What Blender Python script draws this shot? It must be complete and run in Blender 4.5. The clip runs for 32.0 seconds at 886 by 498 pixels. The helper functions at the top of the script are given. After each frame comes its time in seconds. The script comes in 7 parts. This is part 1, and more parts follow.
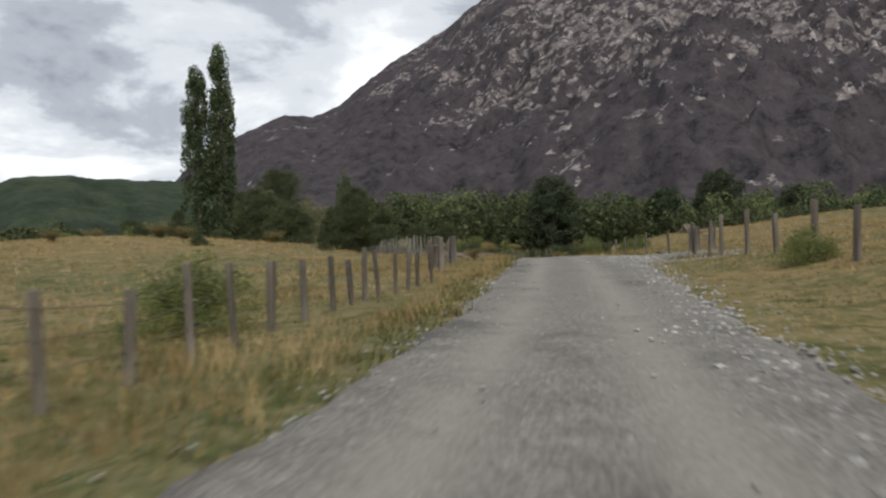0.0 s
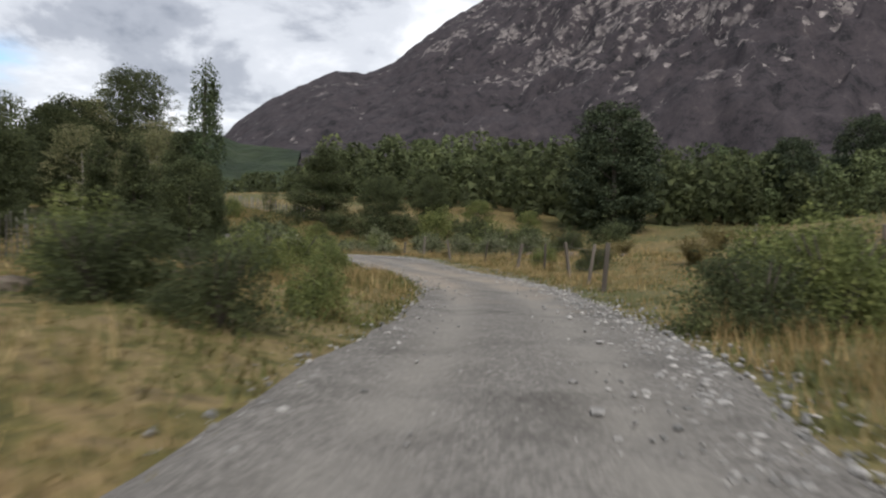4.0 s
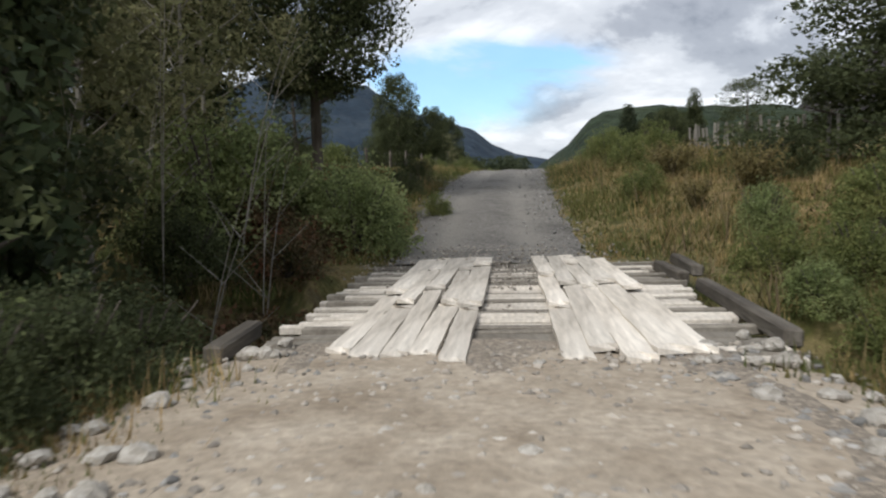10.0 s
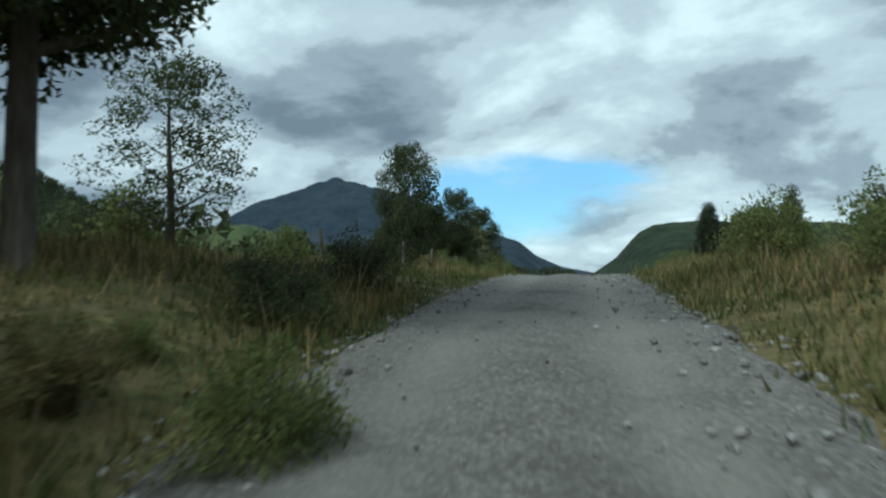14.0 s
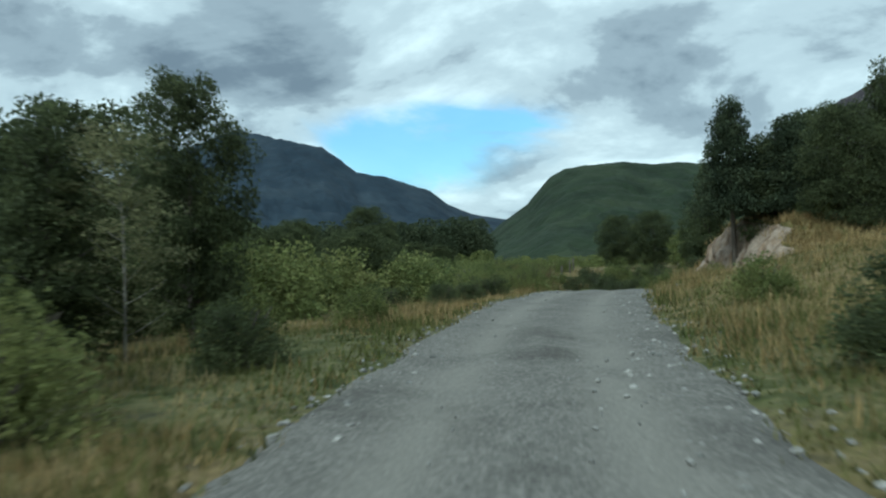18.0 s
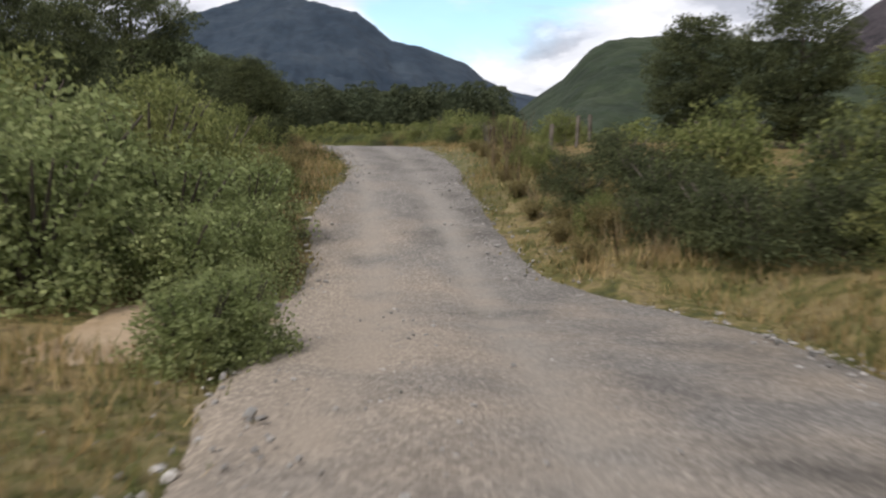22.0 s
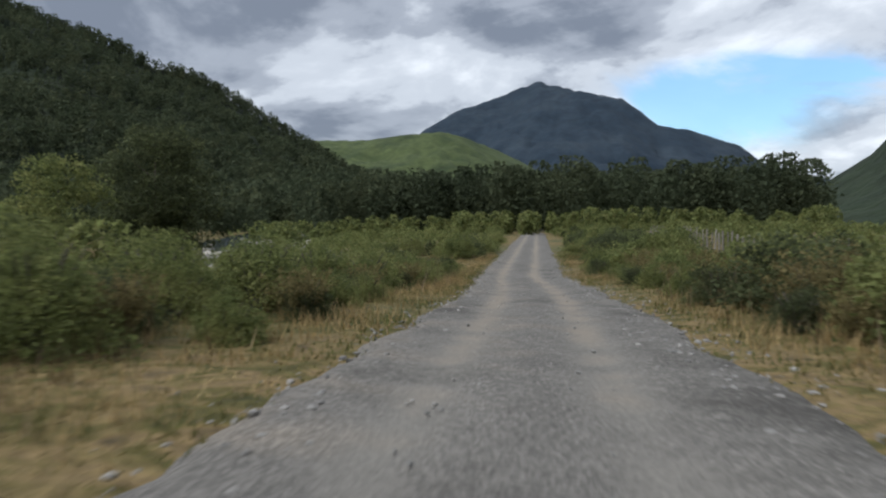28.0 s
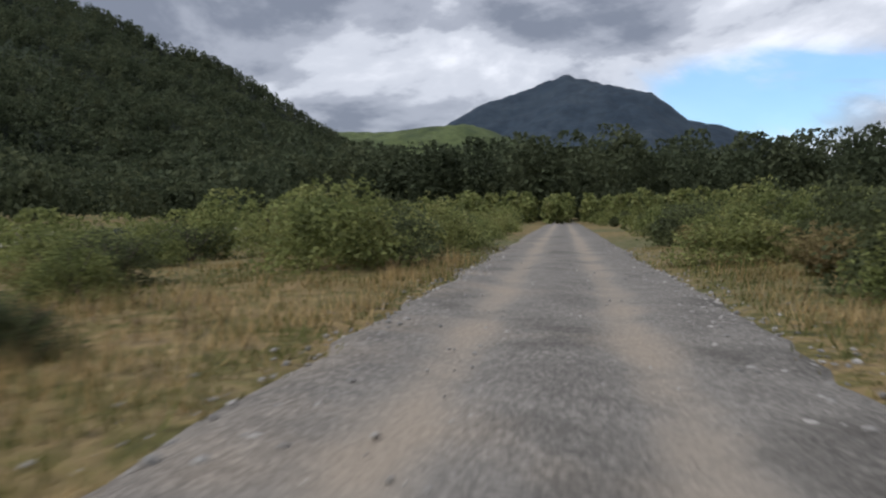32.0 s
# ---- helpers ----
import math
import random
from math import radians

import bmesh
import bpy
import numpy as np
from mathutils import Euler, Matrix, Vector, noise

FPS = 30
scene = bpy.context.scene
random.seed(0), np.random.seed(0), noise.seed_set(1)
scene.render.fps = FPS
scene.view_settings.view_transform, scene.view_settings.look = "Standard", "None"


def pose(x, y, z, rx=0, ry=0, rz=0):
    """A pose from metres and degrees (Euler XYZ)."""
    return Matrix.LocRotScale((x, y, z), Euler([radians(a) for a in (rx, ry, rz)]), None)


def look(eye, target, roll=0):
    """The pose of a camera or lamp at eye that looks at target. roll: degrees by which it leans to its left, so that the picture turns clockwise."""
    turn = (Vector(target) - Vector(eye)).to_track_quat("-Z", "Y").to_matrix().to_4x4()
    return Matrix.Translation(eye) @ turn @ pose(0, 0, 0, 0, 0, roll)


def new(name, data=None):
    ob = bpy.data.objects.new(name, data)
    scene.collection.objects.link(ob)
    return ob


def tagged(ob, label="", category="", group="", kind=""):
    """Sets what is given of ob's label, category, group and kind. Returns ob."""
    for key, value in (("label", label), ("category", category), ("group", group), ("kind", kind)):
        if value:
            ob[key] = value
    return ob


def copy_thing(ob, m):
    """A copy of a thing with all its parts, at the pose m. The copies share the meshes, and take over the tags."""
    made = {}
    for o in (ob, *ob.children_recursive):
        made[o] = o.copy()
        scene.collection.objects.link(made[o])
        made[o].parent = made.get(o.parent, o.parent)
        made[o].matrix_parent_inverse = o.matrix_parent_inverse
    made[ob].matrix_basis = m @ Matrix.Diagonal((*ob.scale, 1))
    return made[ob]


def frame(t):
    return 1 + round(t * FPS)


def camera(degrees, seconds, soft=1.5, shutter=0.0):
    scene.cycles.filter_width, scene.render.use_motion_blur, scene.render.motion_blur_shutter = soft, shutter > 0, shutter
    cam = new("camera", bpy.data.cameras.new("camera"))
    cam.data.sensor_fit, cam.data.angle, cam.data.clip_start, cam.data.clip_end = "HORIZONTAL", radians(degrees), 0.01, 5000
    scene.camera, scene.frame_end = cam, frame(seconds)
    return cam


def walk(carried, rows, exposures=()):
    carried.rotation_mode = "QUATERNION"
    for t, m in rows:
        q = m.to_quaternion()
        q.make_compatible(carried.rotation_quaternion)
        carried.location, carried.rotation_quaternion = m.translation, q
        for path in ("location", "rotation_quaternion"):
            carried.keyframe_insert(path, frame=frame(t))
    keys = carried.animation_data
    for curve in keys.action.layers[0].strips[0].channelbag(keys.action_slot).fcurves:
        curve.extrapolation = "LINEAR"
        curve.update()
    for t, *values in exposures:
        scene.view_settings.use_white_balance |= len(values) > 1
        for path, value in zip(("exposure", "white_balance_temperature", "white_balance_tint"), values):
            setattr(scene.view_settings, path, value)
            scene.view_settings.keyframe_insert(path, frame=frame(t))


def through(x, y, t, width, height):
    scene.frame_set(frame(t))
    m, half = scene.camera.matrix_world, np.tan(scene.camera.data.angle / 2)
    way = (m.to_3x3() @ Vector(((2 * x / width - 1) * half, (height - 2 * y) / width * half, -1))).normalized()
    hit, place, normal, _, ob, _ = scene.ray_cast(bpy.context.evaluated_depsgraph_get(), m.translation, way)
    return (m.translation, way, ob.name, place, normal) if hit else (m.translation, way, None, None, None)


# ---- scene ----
cam = camera(58.0, 32.0, soft=2.2, shutter=0.35)

# time, x, y, z, yaw, pitch, roll of the drive
DRIVE = [
    (0.0, 0.00, 0.00, 0.00, 0.01, -0.13, -1.59),
    (0.5, 1.06, 6.59, 0.08, -0.50, 0.17, -1.04),
    (1.0, 2.24, 13.09, 0.05, -1.17, 0.56, -0.81),
    (1.5, 3.10, 19.52, 0.27, -1.77, 0.08, -0.78),
    (2.0, 4.05, 25.98, 0.35, -1.79, -0.29, -0.58),
    (2.5, 4.87, 32.34, 0.46, -0.76, -0.24, 0.65),
    (3.0, 5.68, 38.61, 0.51, 1.37, -0.73, 1.91),
    (3.5, 6.41, 44.88, 0.45, 3.73, -1.63, 2.37),
    (4.0, 6.83, 51.06, 0.34, 3.95, -2.56, 0.84),
    (4.5, 7.17, 57.07, 0.16, 5.29, -3.26, 0.21),
    (5.0, 7.29, 62.87, -0.06, 8.10, -3.74, -0.17),
    (5.5, 7.08, 68.40, -0.35, 11.99, -4.08, -0.68),
    (6.0, 6.55, 73.66, -0.60, 14.42, -4.38, -1.11),
    (6.5, 5.77, 78.71, -0.77, 17.55, -3.87, -1.62),
    (7.0, 4.63, 83.58, -1.06, 20.55, -3.18, -0.72),
    (7.5, 3.15, 87.96, -1.21, 23.83, -1.89, 1.99),
    (8.0, 1.75, 91.38, -1.22, 28.05, -0.12, 3.11),
    (8.5, 0.41, 94.24, -1.07, 34.15, -0.37, 2.80),
    (9.0, -1.28, 96.61, -1.12, 38.70, -1.74, 2.25),
    (9.5, -2.76, 98.74, -1.16, 41.59, -2.63, 0.06),
    (10.0, -4.04, 100.47, -1.22, 43.31, -3.49, -1.53),
    (10.5, -5.09, 101.81, -1.26, 44.66, -2.23, -2.11),
    (11.0, -6.18, 103.07, -1.26, 45.93, -0.38, -1.73),
    (11.5, -7.26, 104.37, -1.25, 46.66, -0.24, -1.46),
    (12.0, -8.34, 105.61, -1.23, 46.69, -0.25, -0.62),
    (12.5, -9.54, 107.03, -1.22, 46.65, -0.13, -0.37),
    (13.0, -11.04, 108.80, -1.20, 46.31, 0.53, -0.49),
    (13.5, -12.77, 110.97, -1.10, 46.36, 1.69, -0.40),
    (14.0, -14.76, 113.25, -0.87, 46.44, 4.42, 0.16),
    (14.5, -16.87, 115.76, -0.45, 46.07, 6.69, 0.09),
    (15.0, -19.19, 118.62, 0.02, 44.98, 4.77, 0.04),
    (15.5, -21.71, 121.85, 0.41, 43.94, 3.59, 0.03),
    (16.0, -24.38, 125.42, 0.77, 42.97, 3.32, 0.04),
    (16.5, -27.14, 129.24, 1.15, 42.06, 3.72, 0.08),
    (17.0, -30.01, 133.21, 1.50, 41.22, 2.13, 0.70),
    (17.5, -32.88, 137.31, 1.57, 39.96, 1.12, -0.79),
    (18.0, -35.61, 141.53, 1.69, 40.28, 0.74, -2.08),
    (18.5, -38.67, 145.88, 1.51, 40.02, 0.22, -1.29),
    (19.0, -41.60, 150.40, 1.60, 38.53, -0.06, -1.37),
    (19.5, -44.36, 155.01, 1.67, 36.40, -0.67, -2.14),
    (20.0, -46.83, 159.77, 1.70, 34.12, -1.75, -1.95),
    (20.5, -49.20, 164.54, 1.52, 32.73, -3.16, -1.66),
    (21.0, -51.21, 169.39, 1.58, 32.62, -4.70, -0.25),
    (21.5, -53.58, 173.70, 1.05, 36.86, -6.87, -0.68),
    (22.0, -56.21, 177.43, 0.40, 42.75, -8.05, 0.85),
    (22.5, -58.84, 180.70, -0.12, 47.58, -8.62, 2.15),
    (23.0, -61.48, 183.37, -0.53, 50.50, -8.41, 1.17),
    (23.5, -63.76, 185.58, -0.93, 52.43, -6.37, -0.30),
    (24.0, -65.66, 187.31, -0.95, 54.90, 2.62, -0.24),
    (24.5, -67.95, 189.40, -0.45, 55.82, 6.66, 0.53),
    (25.0, -70.41, 191.44, 0.10, 55.79, 4.96, 1.00),
    (25.5, -73.08, 193.53, 0.50, 56.34, 2.38, 2.01),
    (26.0, -76.04, 195.88, 0.78, 57.43, 1.60, 2.01),
    (26.5, -79.31, 198.54, 0.97, 58.74, 1.22, 2.01),
    (27.0, -82.93, 201.32, 1.06, 59.60, -0.22, 0.80),
    (27.5, -86.81, 204.21, 1.04, 60.46, -1.37, 0.40),
    (28.0, -90.93, 207.19, 0.92, 61.35, -2.10, 0.39),
    (28.5, -95.31, 210.26, 0.72, 62.24, -2.34, 0.76),
    (29.0, -99.89, 213.41, 0.50, 62.30, -2.76, 0.41),
    (29.5, -104.43, 216.86, 0.34, 62.86, -2.93, 0.05),
    (30.0, -108.99, 220.02, 0.00, 63.11, -2.74, -0.27),
    (30.5, -113.24, 222.64, -0.15, 63.26, -2.41, -0.41),
    (31.0, -116.82, 225.07, -0.35, 63.38, -1.87, -0.15),
    (31.5, -120.69, 227.27, -0.54, 63.39, -2.13, 0.60),
    (32.0, -124.68, 230.09, -0.67, 63.14, -2.51, 1.06),
]
# seconds, stops, white balance in kelvin and tint
EXPOSURES = [(0.0, 0.25, 6450, 9), (5.5, 0.3, 6350, 12), (7.3, 0.3, 6500, 10), (8.0, -0.1, 5950, 1), (9.0, 0.1, 6200, 4), (10.0, 0.25, 6300, 10), (11.0, 0.15, 6050, 7), (12.0, 0.2, 6200, 4), (13.0, 0.2, 6100, 3), (14.0, -0.05, 5500, -11),
             (16.5, 0.05, 5400, -13), (19.5, 0.05, 5450, -12), (21.0, 0.1, 6050, 3), (22.0, 0.5, 6550, 15), (23.0, 0.5, 6850, 14), (24.0, 0.25, 5750, 6), (24.4, -0.35, 5650, -4), (24.7, -0.5, 5450, -11), (25.2, -0.45, 5400, -12), (25.6, -0.05, 5400, -12), (26.5, 0.05, 5350, -12), (28.5, 0.1, 6150, 13), (32.0, 0.1, 6150, 13)]
walk(cam, [(t, pose(x, y, z, 90 + p, -r, w)) for t, x, y, z, w, p, r in DRIVE], EXPOSURES)

# ---- light ----
SUN_AZ, SUN_EL = 188.0, 48.0      # bearing to the left of +y, height
world = bpy.data.worlds.new("sky")
scene.world = world
world.use_nodes = True


def build_sky():
    nt = world.node_tree
    N, L = nt.nodes, nt.links
    N.clear()
    out = N.new("ShaderNodeOutputWorld")
    bg = N.new("ShaderNodeBackground")
    sky = N.new("ShaderNodeTexSky")
    sky.sky_type, sky.sun_disc = "NISHITA", False
    sky.sun_elevation, sky.sun_rotation = radians(SUN_EL), radians(-SUN_AZ)
    blue = N.new("ShaderNodeVectorMath")
    blue.operation = "SCALE"
    blue.inputs["Scale"].default_value = 0.13
    deep = N.new("ShaderNodeMix")
    deep.data_type, deep.blend_type = "RGBA", "MULTIPLY"
    deep.inputs["Factor"].default_value = 1.0
    deep.inputs["B"].default_value = (0.82, 1.02, 1.16, 1)
    L.new(sky.outputs[0], deep.inputs["A"])
    L.new(deep.outputs["Result"], blue.inputs[0])
    tc = N.new("ShaderNodeTexCoord")
    sep = N.new("ShaderNodeSeparateXYZ")
    L.new(tc.outputs["Generated"], sep.inputs[0])
    # cloud deck: the direction laid on a flat layer overhead
    up = N.new("ShaderNodeMath")
    up.operation = "MAXIMUM"
    up.inputs[1].default_value = 0.0
    L.new(sep.outputs["Z"], up.inputs[0])
    lift = N.new("ShaderNodeMath")
    lift.operation = "ADD"
    lift.inputs[1].default_value = 0.30
    L.new(up.outputs[0], lift.inputs[0])
    flat = N.new("ShaderNodeCombineXYZ")
    for axis in ("X", "Y"):
        div = N.new("ShaderNodeMath")
        div.operation = "DIVIDE"
        L.new(sep.outputs[axis], div.inputs[0])
        L.new(lift.outputs[0], div.inputs[1])
        L.new(div.outputs[0], flat.inputs[axis])

    def cloud_noise(scale, detail, rough, dist, shift):
        mp = N.new("ShaderNodeMapping")
        mp.inputs["Location"].default_value = shift
        L.new(flat.outputs[0], mp.inputs[0])
        n = N.new("ShaderNodeTexNoise")
        n.inputs["Scale"].default_value, n.inputs["Detail"].default_value = scale, detail
        n.inputs["Roughness"].default_value, n.inputs["Distortion"].default_value = rough, dist
        L.new(mp.outputs[0], n.inputs["Vector"])
        return n.outputs["Fac"]

    def ramp(src, stops):
        r = N.new("ShaderNodeValToRGB")
        r.color_ramp.interpolation = "EASE"
        while len(r.color_ramp.elements) < len(stops):
            r.color_ramp.elements.new(0.5)
        for e, (p, c) in zip(r.color_ramp.elements, stops):
            e.position, e.color = p, (*c, 1)
        L.new(src, r.inputs[0])
        return r.outputs[0]

    def calc(op, x, y, z=None):
        m = N.new("ShaderNodeMath")
        m.operation = op
        for k, v in enumerate((x, y, z)):
            if isinstance(v, (int, float)):
                m.inputs[k].default_value = v
            elif v is not None:
                L.new(v, m.inputs[k])
        return m.outputs[0]

    bearing = calc("ARCTAN2", calc("MULTIPLY", sep.outputs["X"], -1.0), sep.outputs["Y"])
    height = calc("ARCSINE", sep.outputs["Z"], 0.0)
    ragged = cloud_noise(1.6, 7, 0.6, 0.6, (2.0, 5.0, 0))

    def bank(az, el, wide, tall, wobble=1.2):
        """A soft bank of cloud, or gap in it, about a bearing and height, with ragged edges."""
        u = calc("DIVIDE", calc("SUBTRACT", bearing, radians(az)), radians(wide))
        v = calc("DIVIDE", calc("SUBTRACT", height, radians(el)), radians(tall))
        d = calc("ADD", calc("MULTIPLY", u, u), calc("MULTIPLY", v, v))
        d = calc("ADD", d, calc("MULTIPLY", calc("SUBTRACT", ragged, 0.5), wobble * 5))
        return calc("POWER", 2.718, calc("MULTIPLY", calc("MAXIMUM", d, 0.0), -1.0))

    tone = calc("MULTIPLY_ADD", cloud_noise(1.9, 8, 0.56, 0.25, (3.1, 1.7, 0)), 1.6, -0.30)
    for az, el, wide, tall, much in ((63, 15.0, 14, 3.2, -0.24), (68, 7.6, 9, 2.2, -0.16), (40, 13.0, 13, 3.5, 0.12), (16, 9.0, 12, 4, 0.10), (60, 10.4, 10, 1.3, 0.12)):
        tone = calc("MULTIPLY_ADD", bank(az, el, wide, tall), much, tone)
    body = ramp(tone, [(0.24, (0.20, 0.22, 0.26)), (0.42, (0.37, 0.39, 0.43)), (0.54, (0.58, 0.60, 0.63)), (0.76, (0.86, 0.87, 0.88))])
    opening = ramp(bank(40.5, 8.0, 7.5, 2.7, 1.2), [(0.10, (0, 0, 0)), (0.70, (1, 1, 1))])
    keep = N.new("ShaderNodeMath")
    keep.operation = "SUBTRACT"
    keep.inputs[0].default_value = 0.97
    keep.use_clamp = True
    L.new(calc("MULTIPLY", opening, 0.90), keep.inputs[1])
    mix = N.new("ShaderNodeMix")
    mix.data_type = "RGBA"
    L.new(keep.outputs[0], mix.inputs["Factor"])
    L.new(blue.outputs[0], mix.inputs["A"])
    L.new(body, mix.inputs["B"])
    L.new(mix.outputs["Result"], bg.inputs["Color"])
    bg.inputs["Strength"].default_value = 1.1
    L.new(bg.outputs[0], out.inputs[0])


build_sky()
sun = new("sun", bpy.data.lights.new("sun", "SUN"))
sun.data.energy, sun.data.angle, sun.data.color = 2.6, radians(24), (1.0, 0.96, 0.90)
sa, se = radians(SUN_AZ), radians(SUN_EL)
sun.matrix_world = look((-math.sin(sa) * 300, math.cos(sa) * 300, 300 * math.tan(se)), (0, 0, 0))


# ---- materials ----
def material(name, colours, scale=1.0, detail=6.0, rough=0.9, bump=0.3, bump_scale=12.0, bump_dist=0.03, island=0.0, objrand=0.0,
             stretch=(1, 1, 1), fine=0.25, spec=0.2, metal=0.0, through=0.0, dist=0.0):
    """A rough surface: colours over large noise, a finer noise over it, and relief."""
    m = bpy.data.materials.new(name)
    m.use_nodes = True
    nt = m.node_tree
    N, L = nt.nodes, nt.links
    b = N["Principled BSDF"]
    b.inputs["Roughness"].default_value, b.inputs["Metallic"].default_value = rough, metal
    b.inputs["Specular IOR Level"].default_value = spec
    tc = N.new("ShaderNodeTexCoord")
    mp = N.new("ShaderNodeMapping")
    mp.inputs["Scale"].default_value = stretch
    L.new(tc.outputs["Object"], mp.inputs[0])
    n = N.new("ShaderNodeTexNoise")
    n.inputs["Scale"].default_value, n.inputs["Detail"].default_value, n.inputs["Distortion"].default_value = scale, detail, dist
    n.inputs["Roughness"].default_value = 0.6
    L.new(mp.outputs[0], n.inputs["Vector"])
    r = N.new("ShaderNodeValToRGB")
    k = len(colours)
    while len(r.color_ramp.elements) < k:
        r.color_ramp.elements.new(0.5)
    for i, (e, c) in enumerate(zip(r.color_ramp.elements, colours)):
        e.position, e.color = 0.32 + 0.36 * i / max(1, k - 1), (*c, 1)
    L.new(n.outputs["Fac"], r.inputs[0])
    col = r.outputs[0]
    f = N.new("ShaderNodeTexNoise")
    f.inputs["Scale"].default_value, f.inputs["Detail"].default_value = bump_scale, 5
    L.new(mp.outputs[0], f.inputs["Vector"])
    if fine:
        v = N.new("ShaderNodeMath")
        v.operation = "MULTIPLY_ADD"
        v.inputs[1].default_value, v.inputs[2].default_value = 4 * fine, 1 - 2 * fine
        L.new(f.outputs["Fac"], v.inputs[0])
        col = scale_colour(N, L, col, v.outputs[0])
    if island or objrand:
        src = N.new("ShaderNodeNewGeometry").outputs["Random Per Island"] if island else N.new("ShaderNodeObjectInfo").outputs["Random"]
        v = N.new("ShaderNodeMath")
        v.operation = "MULTIPLY_ADD"
        a = island or objrand
        v.inputs[1].default_value, v.inputs[2].default_value = 2 * a, 1 - a
        L.new(src, v.inputs[0])
        col = scale_colour(N, L, col, v.outputs[0])
    L.new(col, b.inputs["Base Color"])
    if bump:
        bp = N.new("ShaderNodeBump")
        bp.inputs["Strength"].default_value, bp.inputs["Distance"].default_value = bump, bump_dist
        L.new(f.outputs["Fac"], bp.inputs["Height"])
        L.new(bp.outputs[0], b.inputs["Normal"])
    if through:
        t = N.new("ShaderNodeBsdfTranslucent")
        L.new(col, t.inputs["Color"])
        mx = N.new("ShaderNodeMixShader")
        mx.inputs[0].default_value = through
        L.new(b.outputs[0], mx.inputs[1])
        L.new(t.outputs[0], mx.inputs[2])
        L.new(mx.outputs[0], N["Material Output"].inputs["Surface"])
    return m


def scale_colour(N, L, col, fac):
    s = N.new("ShaderNodeVectorMath")
    s.operation = "SCALE"
    L.new(col, s.inputs[0])
    L.new(fac, s.inputs["Scale"])
    return s.outputs[0]


def ground_material():
    """Trodden meadow: straw and green in patches, both speckled at the size of tufts."""
    m = material("meadow_soil", [(0.045, 0.050, 0.020), (0.085, 0.082, 0.032), (0.165, 0.134, 0.074), (0.085, 0.073, 0.045)], scale=1.7, detail=9, bump_scale=7.0, bump=0.9, bump_dist=0.12, fine=0.3, dist=0.6)
    N, L = m.node_tree.nodes, m.node_tree.links
    b = N["Principled BSDF"]
    old = b.inputs["Base Color"].links[0].from_socket
    tc = N.new("ShaderNodeTexCoord")
    n = N.new("ShaderNodeTexNoise")
    n.inputs["Scale"].default_value, n.inputs["Detail"].default_value = 0.055, 6
    L.new(tc.outputs["Object"], n.inputs["Vector"])
    r = N.new("ShaderNodeValToRGB")
    r.color_ramp.elements[0].position, r.color_ramp.elements[1].position = 0.40, 0.56
    r.color_ramp.elements[0].color, r.color_ramp.elements[1].color = (0.80, 0.90, 0.74, 1), (1.28, 1.12, 0.94, 1)
    L.new(n.outputs["Fac"], r.inputs[0])
    mx = N.new("ShaderNodeMix")
    mx.data_type, mx.blend_type = "RGBA", "MULTIPLY"
    mx.inputs["Factor"].default_value = 1.0
    L.new(old, mx.inputs["A"])
    L.new(r.outputs[0], mx.inputs["B"])
    L.new(mx.outputs["Result"], b.inputs["Base Color"])
    return m


M_GROUND = ground_material()
M_STONE = material("stone", [(0.144, 0.144, 0.137), (0.238, 0.23, 0.216), (0.324, 0.31, 0.288)], scale=3, bump_scale=20, fine=0.15, island=0.35)


